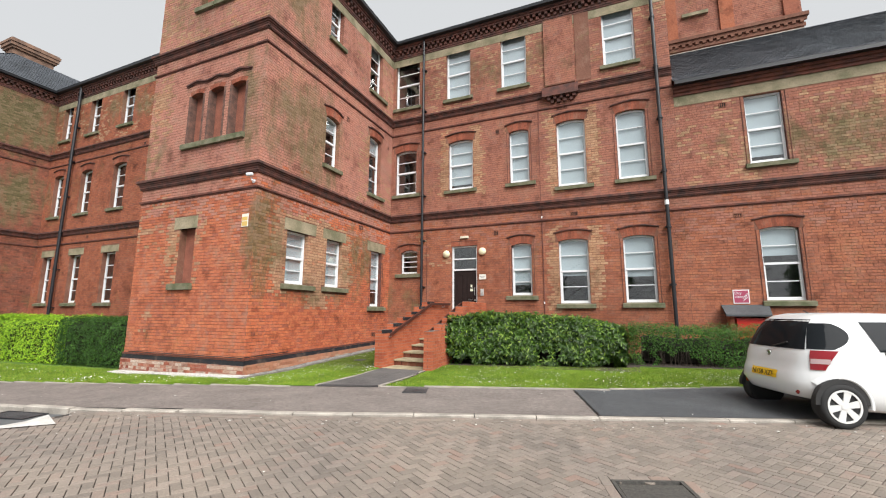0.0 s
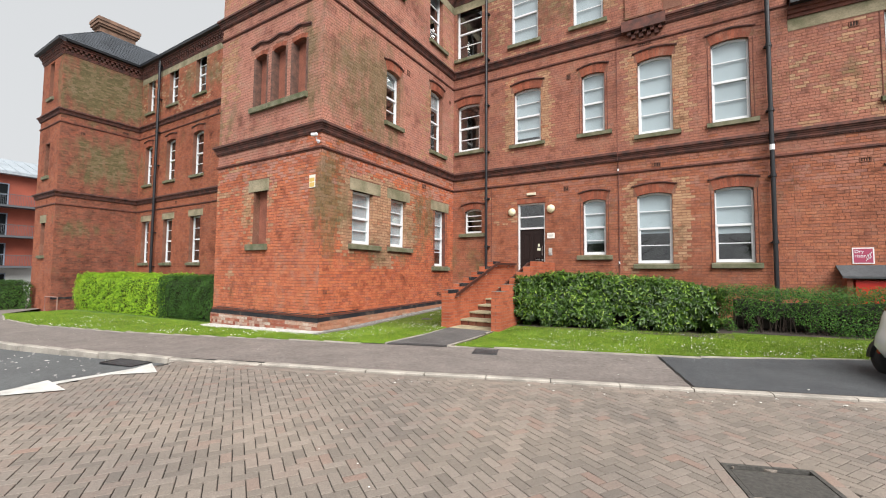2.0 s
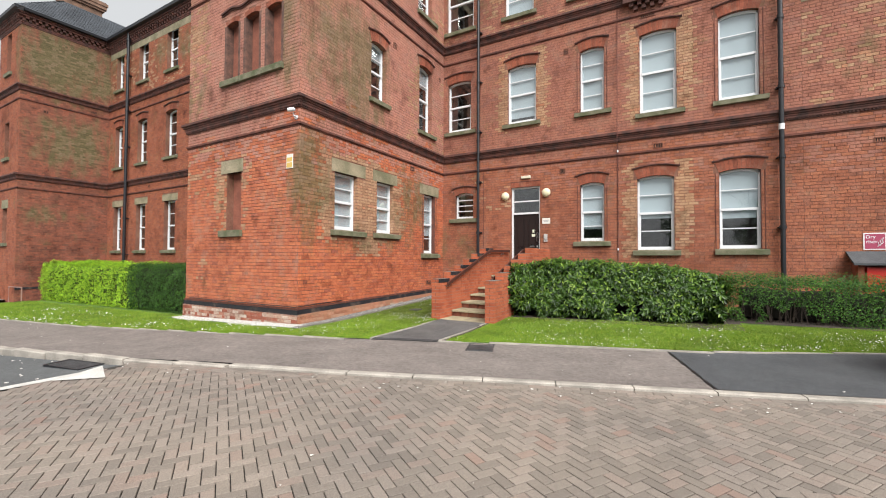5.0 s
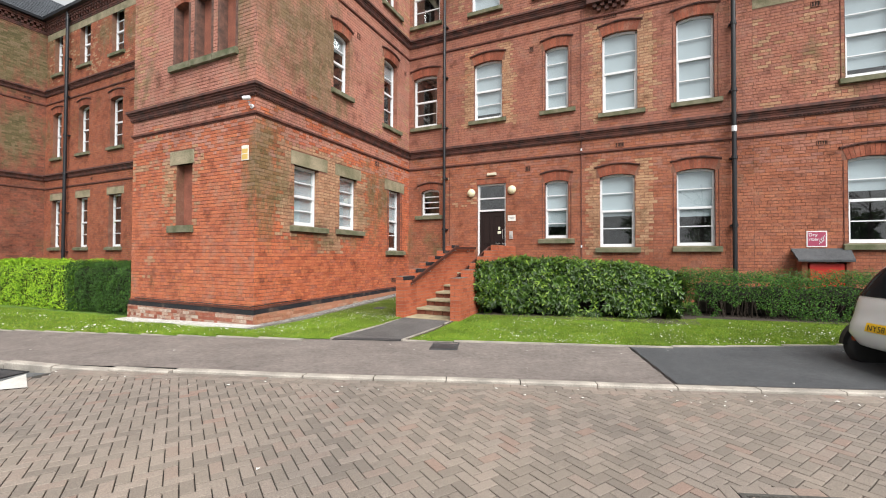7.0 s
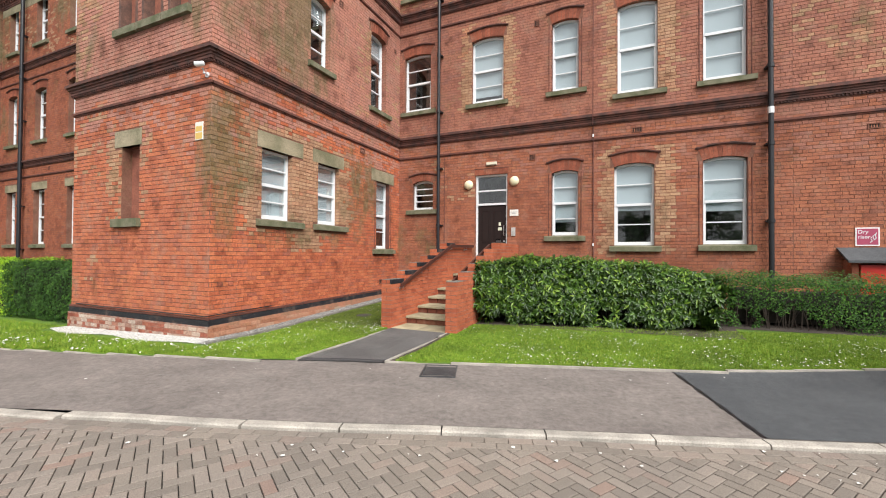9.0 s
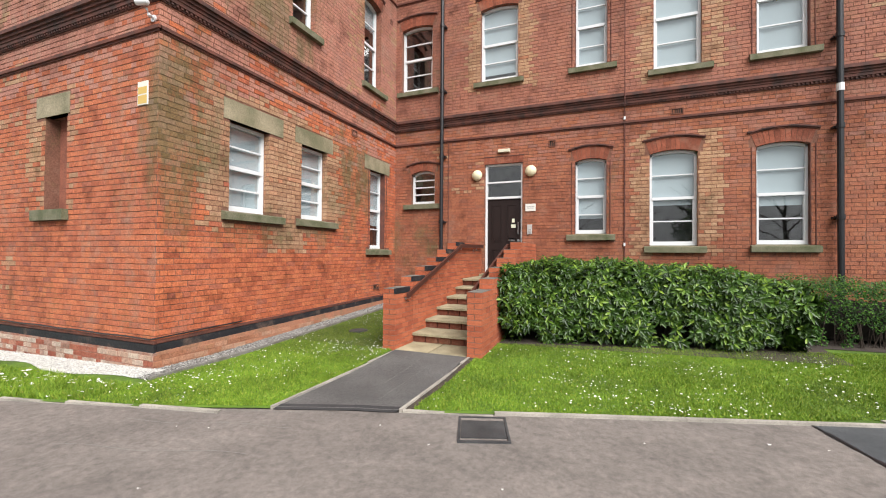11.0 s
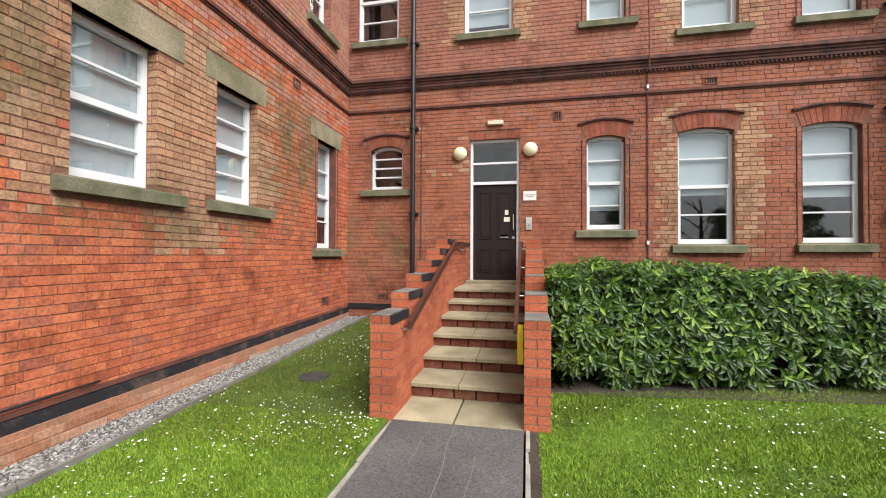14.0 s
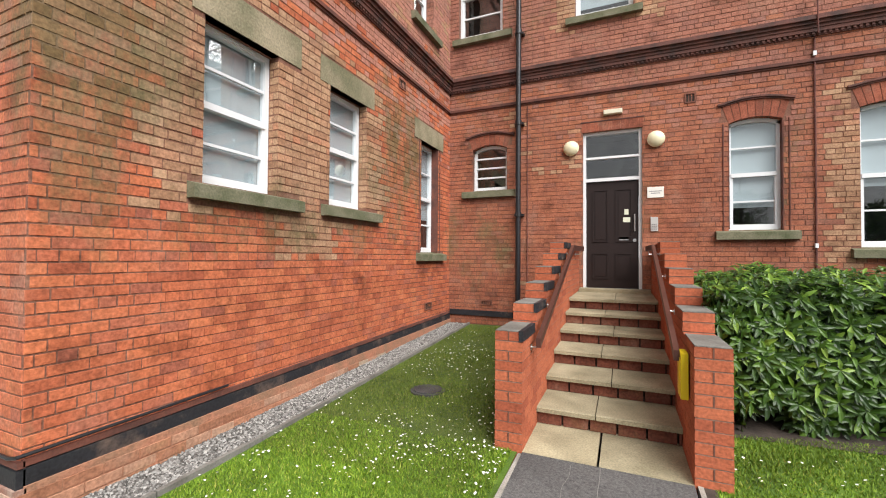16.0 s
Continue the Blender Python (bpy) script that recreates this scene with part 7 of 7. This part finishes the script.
hedge("clipped_hedge", "dark green clipped hedge against the wing", -17.0, -13.25, lambda x: 7.75, lambda x: 9.2, lambda x: 1.36, -0.2, 26000, (0.045, 0.015), M_HEDGE, seed=5)
hedge("lime_hedge", "bright lime green hedge along the further range", -25.6, -16.9, lambda x: 7.85 - 0.02 * (x + 17), lambda x: 9.4, lambda x: 1.34 + 0.05 * math.sin(x * 2), -0.45, 26000, (0.06, 0.022), M_LIME, seed=6)
hedge("round_shrub", "rounded dark shrub at the corner of the far wing", -31.4, -28.9, lambda x: 5.9 + 0.5 * abs(x + 30.1) ** 2 * 0.4, lambda x: 7.3, lambda x: 0.95 - 0.3 * abs(x + 30.1) ** 2 * 0.5, -0.55, 7000, (0.07, 0.024), M_HEDGE, seed=7, category="shrub")
hedge("round_shrub", "rounded dark shrub beside the pavement bend", -34.6, -31.6, lambda x: 6.2 + 0.4 * abs(x + 33.1) ** 2 * 0.4, lambda x: 7.8, lambda x: 0.9 - 0.3 * abs(x + 33.1) ** 2 * 0.5, -0.6, 7000, (0.07, 0.024), M_HEDGE, seed=8, category="shrub")
hedge("laurel_hedge", "low bright hedge behind the parked car", 6.5, 12.0, lambda x: 12.3, lambda x: 13.6, lambda x: 1.55, 0.2, 12000, (0.07, 0.024), M_LIME, seed=9)
# soil under the hedges
B = Build()
for x0, x1, a, c in ((-4.35, 0.4, 10.5, 13.2), (0.4, 8.6, 11.9, 13.8)):
    B.quad((x0, a, G(x0, a) + 0.055), (x1, a + 0.5, G(x1, a + 0.5) + 0.055), (x1, c, G(x1, c) + 0.055), (x0, c, G(x0, c) + 0.055))
tagged(new("hedge_bed", B.mesh("hedge_bed", M_SOIL, fix=False)), "dark soil under the hedges", kind="structure")


# ---- grass and daisies ----
def scatter(x0, x1, lo, hi, n, seed):
    r = np.random.default_rng(seed)
    x = r.uniform(x0, x1, n)
    a, c = np.array([lo(v) for v in x]), np.array([hi(v) for v in x])
    y = a + (c - a) * r.random(n)
    ok = c > a
    x, y = x[ok], y[ok]
    z = np.array([G(p, q) for p, q in zip(x, y)])
    return x, y, z, r


def grass(name, label, x0, x1, lo, hi, n, h, seed):
    x, y, z, r = scatter(x0, x1, lo, hi, n, seed)
    k = len(x)
    t = np.array([noise.noise(Vector((p * 1.3, q * 1.3, 0))) for p, q in zip(x, y)])
    hh = h * (1 + 0.6 * t) * r.uniform(0.5, 1.3, k)
    a = r.random(k) * 6.283
    w = 0.0035 + 0.002 * r.random(k)
    P = np.stack([x, y, z + 0.045], 1)
    side = np.stack([np.cos(a), np.sin(a), np.zeros(k)], 1) * w[:, None]
    lean = np.stack([r.normal(0, 0.45, k) * hh, r.normal(0, 0.45, k) * hh, hh], 1)
    me = tri_mesh(name, np.stack([P - side, P + side, P + lean], 1), 3, M_BLADE)
    return tagged(new(name, me), label, "grass", kind="stuff")


def daisies(name, x0, x1, lo, hi, n, seed, size=0.014):
    x, y, z, r = scatter(x0, x1, lo, hi, n * 4, seed)
    keep = [i for i in range(len(x)) if noise.noise(Vector((x[i] * 0.9, y[i] * 0.9, 5))) + 0.7 * r.random() > 0.42][:n]
    B = Build()
    for i in keep:
        s = size * r.uniform(0.7, 1.2)
        c = Vector((x[i], y[i], z[i] + 0.045 + r.uniform(0.02, 0.05)))
        tx, ty = r.normal(0, 0.25), r.normal(0, 0.25)
        ring = [c + Vector((s * math.cos(a), s * math.sin(a), s * (tx * math.cos(a) + ty * math.sin(a)))) for a in (0, 0.9, 1.8, 2.7, 3.6, 4.5, 5.4)]
        B.quad(*ring)
    me = bpy.data.meshes.new(name)
    me.from_pydata(B.v, [], B.f)
    me.materials.append(M_DAISY)
    return tagged(new(name, me), "white daisies scattered in the lawn", "flowers", kind="stuff")


ee = lambda x: along(EDGE, x) + 0.06
grass("grass", "short mown grass between the wing and the path", -7.92, -5.88, ee, lambda x: 9.6, 70000, 0.024, 21)
# strip by the wing, its shade laid on with darker blades and turf
mossy = grass("grass", "mossy grass near the foot of the wing, its shade put into a darker green", -7.92, -6.06, lambda x: 8.9, lambda x: 14.2, 85000, 0.023, 24)
mossy.data.materials.clear()
mossy.data.materials.append(M_SHADED_BLADE)
sheet("mossy_turf", -7.94, -6.04, lambda x: 9.3, lambda x: 14.3, 0.049, M_SHADED_TURF, "mossy turf near the foot of the wing, coloured darker for shade", step=0.2, rows=14)
grass("grass", "short mown grass before the hedges", -4.48, 4.5, ee, lambda x: 10.5 + 0.24 * (x + 4.4), 210000, 0.023, 22)
grass("grass", "short mown grass before the wing", -25.0, -7.9, ee, lambda x: 7.5 if x < -13.2 else 6.98, 70000, 0.055, 23)
daisies("daisies", -7.9, -5.9, ee, lambda x: 13.5 if x < -6.1 else 9.6, 900, 31, 0.009)
daisies("daisies", -4.4, 5.0, ee, lambda x: 10.1 + 0.24 * (x + 4.4), 1000, 32, 0.009)
daisies("daisies", -20.0, -8.0, ee, lambda x: 6.95, 420, 33, 0.018)

# ---- fallen petals and crumbs on the hard ground ----
M_PETAL = plain("fallen_white_petal", (0.62, 0.60, 0.56), 0.8)


def litter(x0, x1, lo, hi, n, seed, size, lift):
    x, y, z, r = scatter(x0, x1, lo, hi, n, seed)
    B = Build()
    for p, q, h in zip(x, y, z):
        s, a, e = size * r.uniform(0.5, 1.6), r.random() * 6.28, r.uniform(0.4, 0.9)
        B.quad(*[(p + s * math.cos(a + w) * (e if j % 2 else 1), q + s * math.sin(a + w) * (e if j % 2 else 1), h + lift + 0.003 * (j % 3)) for j, w in enumerate((0, 1.1, 2.2, 3.3, 4.4, 5.5))])
    me = bpy.data.meshes.new("petals")
    me.from_pydata(B.v, [], B.f)
    me.materials.append(M_PETAL)
    return tagged(new("petals", me), "pale fallen petals scattered along the kerb", "petals", kind="stuff")


litter(-26, -8.2, lambda x: along(KERB, x) - 1.3, lambda x: along(KERB, x) - 0.12, 260, 51, 0.022, -0.025)
litter(-8, 8, lambda x: along(KERB, x) - 0.5, lambda x: along(KERB, x) - 0.02, 60, 52, 0.016, 0.005)
litter(-8, 8, lambda x: 0.5, lambda x: along(KERB, x) - 0.5, 30, 53, 0.014, 0.005)
litter(-16, 6, lambda x: along(KERB, x) + 0.2, lambda x: along(EDGE, x), 40, 54, 0.014, 0.045)

# ---- gravel margin ----
sheet("gravel_bed", -8.46, -8.0, lambda x: 7.2, lambda x: 14.38, 0.05, M_JOINT, "bed of the gravel margin along the wing", step=0.15, rows=30)


def pebbles(x0, x1, lo, hi, n, size, seed, lift):
    x, y, z, r = scatter(x0, x1, lo, hi, n, seed)
    k = len(x)
    c = np.stack([x, y, z + lift], 1)
    a = r.random(k) * 6.283
    s = size * r.uniform(0.6, 1.4, k)
    V, F = [], []
    ring = [c + np.stack([np.cos(a + q) * s * (1.0 if j % 2 else 0.7), np.sin(a + q) * s * (1.0 if j % 2 else 0.7), np.zeros(k)], 1) for j, q in enumerate((0, 1.57, 3.14, 4.71))]
    top = [c + np.stack([np.cos(a + q) * s * 0.5, np.sin(a + q) * s * 0.5, s * 0.75], 1) for q in (0.3, 1.87, 3.44, 5.01)]
    V = np.stack(ring + top, 1).reshape(-1, 3)
    quads = np.array([[4, 5, 6, 7], [0, 1, 5, 4], [1, 2, 6, 5], [2, 3, 7, 6], [3, 0, 4, 7]])
    Q = (np.arange(k)[:, None, None] * 8 + quads[None]).reshape(-1)
    me = bpy.data.meshes.new("gravel")
    me.vertices.add(len(V))
    me.vertices.foreach_set("co", V.ravel())
    me.loops.add(len(Q))
    me.loops.foreach_set("vertex_index", Q.astype(np.int32))
    me.polygons.add(len(Q) // 4)
    me.polygons.foreach_set("loop_start", np.arange(0, len(Q), 4, dtype=np.int32))
    me.polygons.foreach_set("use_smooth", [False] * len(me.polygons))
    me.update(calc_edges=True)
    me.materials.append(M_GRAVEL)
    return tagged(new("gravel", me), "grey and white gravel along the foot of the wing", "gravel", kind="stuff")


M_GRAVEL, n, l, b = mat("mixed_gravel", 0.85)
l.new(ramp(n, l, n.new("ShaderNodeNewGeometry").outputs["Random Per Island"], [(0, (0.06, 0.056, 0.05)), (0.4, (0.16, 0.15, 0.14)), (0.8, (0.32, 0.31, 0.29)), (1, (0.5, 0.48, 0.45))]), b.inputs["Base Color"])
M_GRAVEL_W = leaf_mat("white_gravel", [(0, (0.30, 0.29, 0.27)), (0.5, (0.52, 0.51, 0.48)), (1, (0.68, 0.66, 0.63))], 0.9)
pebbles(-8.42, -8.0, lambda x: 7.2, lambda x: 14.3, 16000, 0.014, 41, 0.052)
white_g = pebbles(-13.1, -8.2, lambda x: 7.0 + 0.2 * math.sin(x * 1.3) ** 2, lambda x: 7.56, 14000, 0.014, 42, 0.056)
white_g.data.materials.clear()
white_g.data.materials.append(M_GRAVEL_W)
white_g["label"] = "white gravel heaped at the foot of the wing front"
B = Build()
for i in range(8):
    y0, y1 = 7.2 + i * 0.89, 7.2 + (i + 1) * 0.89 - 0.01
    B.hull([(-7.99, y0, G(-8, y0) - 0.05), (-7.95, y0, G(-8, y0) - 0.05), (-7.95, y0, G(-8, y0) + 0.085), (-7.99, y0, G(-8, y0) + 0.085)],
           [(-7.99, y1, G(-8, y1) - 0.05), (-7.95, y1, G(-8, y1) - 0.05), (-7.95, y1, G(-8, y1) + 0.085), (-7.99, y1, G(-8, y1) + 0.085)])
B.make("gravel_edging", M_CAP, None, "thin edging board between gravel and lawn", kind="structure")

# ---- small steel rail before the far wing ----
M_RAILP = plain("faded_pink_paint", (0.30, 0.17, 0.14), 0.6)
RL = empty("low_rail", "low faded pink metal rail by the far wing", "rail", at=(-26.2, 7.2, -0.4))
inv = Matrix.Translation((-26.2, 7.2, -0.4)).inverted()
B = Build()
B.tube([(-26.9, 7.3, -0.45), (-26.9, 7.3, 0.25), (-25.3, 7.3, 0.28), (-25.3, 7.3, -0.45)], 0.025, 8)
under(B.make("rail_tube", M_RAILP, RL), inv)

# ---- apartment building beyond ----
AP = Face(-61.0, 0, 90)
M_RENDER = noisy("white_render", (0.50, 0.51, 0.50), (0.44, 0.45, 0.44), 0.3, 300, 0.9, 0.1)
M_APBRICK = noisy("plain_red_brick", (0.36, 0.09, 0.055), (0.27, 0.07, 0.045), 0.9, 14, 0.9, 0.2)
M_METAL = noisy("grey_metal_roof", (0.36, 0.40, 0.43), (0.27, 0.30, 0.33), 0.5, 6, 0.5, 0.1)
M_GREY = plain("dark_grey_cladding", (0.09, 0.10, 0.11), 0.6)
M_FRAME = plain("blue_grey_frame", (0.22, 0.26, 0.33), 0.5)
H = empty("apartment_building", "modern red brick apartment block with white render and railed balconies", "building", at=(-61, 12, -1.2))
inv = Matrix.Translation((-61, 12, -1.2)).inverted()
B = Build()
B.box(AP, 9.6, 40.0, 1.7, 11.3, -14, 0)
under(B.make("wall", M_APBRICK, H, "red brick upper wall"), inv)
B = Build()
B.box(AP, 9.6, 40.0, -2.0, 1.7, -14, 0.12)
B.box(AP, -16.0, 9.6, -2.0, 8.2, -14, 1.6)
under(B.make("wall", M_RENDER, H, "white rendered wall"), inv)
B = Build()
B.box(AP, -16.0, 9.6, 8.2, 11.6, -14, 1.5)
under(B.make("wall", M_GREY, H, "dark grey clad top storey"), inv)
B = Build()
B.hull([AP.p(9.0, 11.3, 0.8), AP.p(9.0, 11.6, 0.8), AP.p(9.0, 14.2, -7), AP.p(9.0, 11.3, -14.5)], [AP.p(41, 11.3, 0.8), AP.p(41, 11.6, 0.8), AP.p(37, 14.2, -7), AP.p(41, 11.3, -14.5)])
B.hull([AP.p(-16.5, 11.6, 2.3), AP.p(-16.5, 11.9, 2.3), AP.p(-16.5, 14.5, -7), AP.p(-16.5, 11.6, -14.5)], [AP.p(10.3, 11.6, 2.3), AP.p(10.3, 11.9, 2.3), AP.p(10.3, 14.0, -7), AP.p(10.3, 11.6, -14.5)])
for i in range(60):
    u = -16 + i * 0.95
    if u < 9.5:
        B.hull([AP.p(u, 11.92, 2.3), AP.p(u + 0.05, 11.92, 2.3), AP.p(u + 0.05, 14.53, -7), AP.p(u, 14.53, -7)], [AP.p(u, 11.98, 2.3), AP.p(u + 0.05, 11.98, 2.3), AP.p(u + 0.05, 14.58, -7), AP.p(u, 14.58, -7)])
    else:
        B.hull([AP.p(u, 11.62, 0.8), AP.p(u + 0.05, 11.62, 0.8), AP.p(u + 0.05, 14.2, -7), AP.p(u, 14.2, -7)], [AP.p(u, 11.68, 0.8), AP.p(u + 0.05, 11.68, 0.8), AP.p(u + 0.05, 14.26, -7), AP.p(u, 14.26, -7)])
under(B.make("roof", M_METAL, H, "standing seam metal roof"), inv)
for u in (10.9, 19.0):
    for z in (1.9, 5.0, 8.1):
        B = Build()
        for a, c, d, e in ((u, u + 0.1, z, z + 2.3), (u + 2.0, u + 2.1, z, z + 2.3), (u + 0.96, u + 1.08, z, z + 2.3), (u + 0.1, u + 2.0, z + 2.2, z + 2.3), (u + 0.1, u + 2.0, z + 1.1, z + 1.16)):
            B.box(AP, a, c, d, e, 0.0, 0.05)
        win = under(B.make("balcony_door", M_FRAME, H, "glazed balcony door"), inv)
        B = Build()
        B.box(AP, u + 0.1, u + 2.0, z, z + 2.2, 0.0, 0.02)
        B.make("pane", M_CGLASS, win)
        B = Build()
        B.box(AP, u - 1.2, u + 4.2, z - 0.25, z - 0.05, 0.02, 1.5)
        B.box(AP, u - 1.2, u + 4.2, z + 1.0, z + 1.06, 1.44, 1.5)
        for k in range(46):
            B.box(AP, u - 1.2 + k * 0.12, u - 1.18 + k * 0.12, z - 0.05, z + 1.0, 1.45, 1.48)
        for k in range(12):
            for uu in (u - 1.2, u + 4.17):
                B.box(AP, uu, uu + 0.03, z - 0.05, z + 1.0, 0.05 + k * 0.12, 0.07 + k * 0.12)
        under(B.make("balcony", M_GREY, H, "dark balcony with upright bars"), inv)
B = Build()
B.box(AP, 7.0, 8.6, 8.9, 10.9, 1.5, 1.56)
w_ = under(B.make("window", M_ALLOY, H, "square top window"), inv)
B = Build()
B.box(AP, 7.15, 8.45, 9.05, 10.75, 1.56, 1.58)
B.make("pane", M_CGLASS, w_)
B = Build()
B.box(AP, 10.9, 13.1, -1.6, 1.1, 0.12, 0.2)
w_ = under(B.make("ground_window", M_FRAME, H, "blue-grey ground floor window"), inv)
B = Build()
for i in range(3):
    for j in range(3):
        B.box(AP, 11.05 + i * 0.68, 11.65 + i * 0.68, -1.45 + j * 0.85, -0.7 + j * 0.85, 0.2, 0.22)
B.make("pane", M_CGLASS, w_)
hedge("boundary_hedge", "low hedge before the apartment block", -59.0, -57.0, lambda x: -2.0, lambda x: 12.0, lambda x: 0.1, -1.3, 6000, (0.14, 0.05), M_HEDGE, seed=12)
B = Build()
B.lathe((-56.5, 9.9, -1.2), (0, 0, 1), [(0, 0.09), (0.3, 0.06), (2.9, 0.05), (2.95, 0.25), (3.05, 0.3), (3.35, 0.32), (3.5, 0.1), (3.6, 0.02)], 12)
B.make("street_lamp", M_GREY, None, "short dark street lamp with a round head", "street lamp")

# ---- trees behind the camera, seen only as reflections in the windows ----
def tree(x, y, h, seed):
    r = np.random.default_rng(seed)
    T = empty("tree", "broad leafy tree across the road behind the walker", "tree", "trees across the road", at=(x, y, -0.1))
    inv = Matrix.Translation((x, y, -0.1)).inverted()
    B = Build()
    B.lathe((x, y, -0.15), (0, 0, 1), [(0, 0.38), (0.6, 0.28), (h * 0.3, 0.22), (h * 0.6, 0.12), (h * 0.85, 0.04)], 10)
    for i in range(8):
        a, z = i * 2.4 + r.random(), h * (0.25 + 0.06 * i)
        B.tube([(x, y, z), (x + math.cos(a) * h * 0.12, y + math.sin(a) * h * 0.12, z + h * 0.1), (x + math.cos(a) * h * 0.24, y + math.sin(a) * h * 0.24, z + h * 0.17)], 0.06, 6)
    under(B.make("trunk", M_SOIL, T, "brown trunk and limbs"), inv)
    n = 5000
    cl = [(x + r.normal(0, h * 0.15), y + r.normal(0, h * 0.15), h * r.uniform(0.35, 0.95), h * r.uniform(0.08, 0.16)) for _ in range(22)]
    P = np.zeros((n, 3))
    for i in range(n):
        c = cl[r.integers(len(cl))]
        d = r.normal(0, 1, 3)
        d = d / np.linalg.norm(d) * c[3] * r.uniform(0.7, 1.05)
        P[i] = (c[0] + d[0], c[1] + d[1], c[2] + d[2])
    a, b2 = r.normal(0, 0.14, (n, 3)), r.normal(0, 0.14, (n, 3))
    under(tagged(new("crown", tri_mesh("crown", np.stack([P, P + a, P + a + b2, P + b2], 1), 4, M_HEDGE)), kind="stuff"), inv).parent = T


for x, y, h, sd in ((-14, -24, 9, 1), (-7, -27, 11, 2), (0, -25, 9, 3), (6, -28, 12, 4), (13, -24, 9, 5), (20, -27, 10, 6), (30, -24, 11, 7)):
    tree(x, y, h, sd)


# ---- block paving ----
PAV = empty("block_paving", "brown herringbone block paving", kind="structure")
ang = radians(-32)
ca, sa = math.cos(ang), math.sin(ang)


def in_cover(x, y):
    a, c = (x + 0.17, y - 4.5), (0.935, 0.356)
    s, t = a[0] * c[0] + a[1] * c[1], a[0] * c[1] - a[1] * c[0]
    return -0.01 < s < 0.685 and -0.01 < t < 0.63


pv = []
U_ = 0.094
for i in range(-200, 200):
    for j in range(-200, 200):
        m_ = (i + j) % 4
        if m_ == 0:
            cx, cy, horiz = (i + 1) * U_, (j + 0.5) * U_, True
        elif m_ == 2:
            cx, cy, horiz = (i + 0.5) * U_, (j + 1) * U_, False
        else:
            continue
        x, y = cx * ca - cy * sa, cx * sa + cy * ca
        if -7.85 < x < 9.5 and -2.2 < y < along(KERB, x) - 0.12 and not in_cover(x, y):
            pv.append((x, y, horiz))
near = [q for q in pv if -3.1 < q[0] < -0.9 and 3.4 < q[1] < 5.6][:300]
ns = set(near)
B = Build()


def paver(B, c, du, dv, hu, hv, lift):
    e = 0.004
    c, du, dv = Vector(c), Vector(du), Vector(dv)
    lo = [c + du * a + dv * b_ for a, b_ in ((-hu, -hv), (hu, -hv), (hu, hv), (-hu, hv))]
    hi = [c + du * a + dv * b_ for a, b_ in ((-hu + e, -hv + e), (hu - e, -hv + e), (hu - e, hv - e), (-hu + e, hv - e))]
    i = len(B.v)
    B.v += [tuple(p - Vector((0, 0, 0.02))) for p in lo] + [tuple(p - Vector((0, 0, 0.003))) for p in lo] + [tuple(p + Vector((0, 0, lift))) for p in hi]
    B.f += [(i + 8, i + 9, i + 10, i + 11)]
    for k_ in range(4):
        q = (k_ + 1) % 4
        B.f += [(i + 4 + k_, i + 4 + q, i + 8 + q, i + 8 + k_), (i + k_, i + q, i + 4 + q, i + 4 + k_)]


du, dv = (ca, sa, 0), (-sa, ca, 0)
for x, y, hz in pv:
    if (x, y, hz) in ns:
        continue
    a, c = (du, dv) if hz else (dv, du)
    paver(B, (x, y, G(x, y) - 0.002 + rng.uniform(-0.002, 0.001)), a, c, 0.0902, 0.0430, 0.0)
for row in range(2):
    for x, y, t in arc_points(KERB, -7.9, 9.4, 0.205 if row == 0 else 0.205):
        off = 0.062 + 0.105 * row
        xx, yy = x + off * math.sin(t) + 0.1 * row * math.cos(t), y - off * math.cos(t) + 0.1 * row * math.sin(t)
        paver(B, (xx, yy, G(xx, yy) + 0.004), (math.cos(t), math.sin(t), 0), (-math.sin(t), math.cos(t), 0), 0.1, 0.049, 0.0)
# a border of blocks round the manhole cover
for (x0, y0), (x1, y1), k_ in (((-0.17, 4.5), (0.46, 4.74), 4), ((0.46, 4.74), (0.62, 4.14), 3), ((0.62, 4.14), (0.0, 3.9), 4), ((0.0, 3.9), (-0.17, 4.5), 3)):
    L = math.hypot(x1 - x0, y1 - y0)
    ux, uy = (x1 - x0) / L, (y1 - y0) / L
    for m_ in range(k_):
        h_ = (L + 0.10) / k_ / 2
        x, y = x0 + ux * h_ * (2 * m_ + 1) - uy * 0.052, y0 + uy * h_ * (2 * m_ + 1) + ux * 0.052
        paver(B, (x, y, G(x, y) + 0.003), (ux, uy, 0), (-uy, ux, 0), h_ - 0.003, 0.046, 0.0)
me = bpy.data.meshes.new("pavers")
me.from_pydata(B.v, [], B.f)
me.materials.append(M_PAVER)
o = new("pavers", me)
o.parent = PAV
tagged(o, "brown blocks laid in herringbone", kind="stuff")
B = Build()
paver(B, (0, 0, 0), (1, 0, 0), (0, 1, 0), 0.0902, 0.0430, 0.0)
pm = B.mesh("paver", M_PAVER_PIECE)
for x, y, hz in near:
    o = new("paver", pm)
    o.parent = PAV
    o.matrix_basis = pose(x, y, G(x, y) - 0.002 + rng.uniform(-0.002, 0.001), 0, 0, -32 + (0 if hz else 90))

lay_bricks()
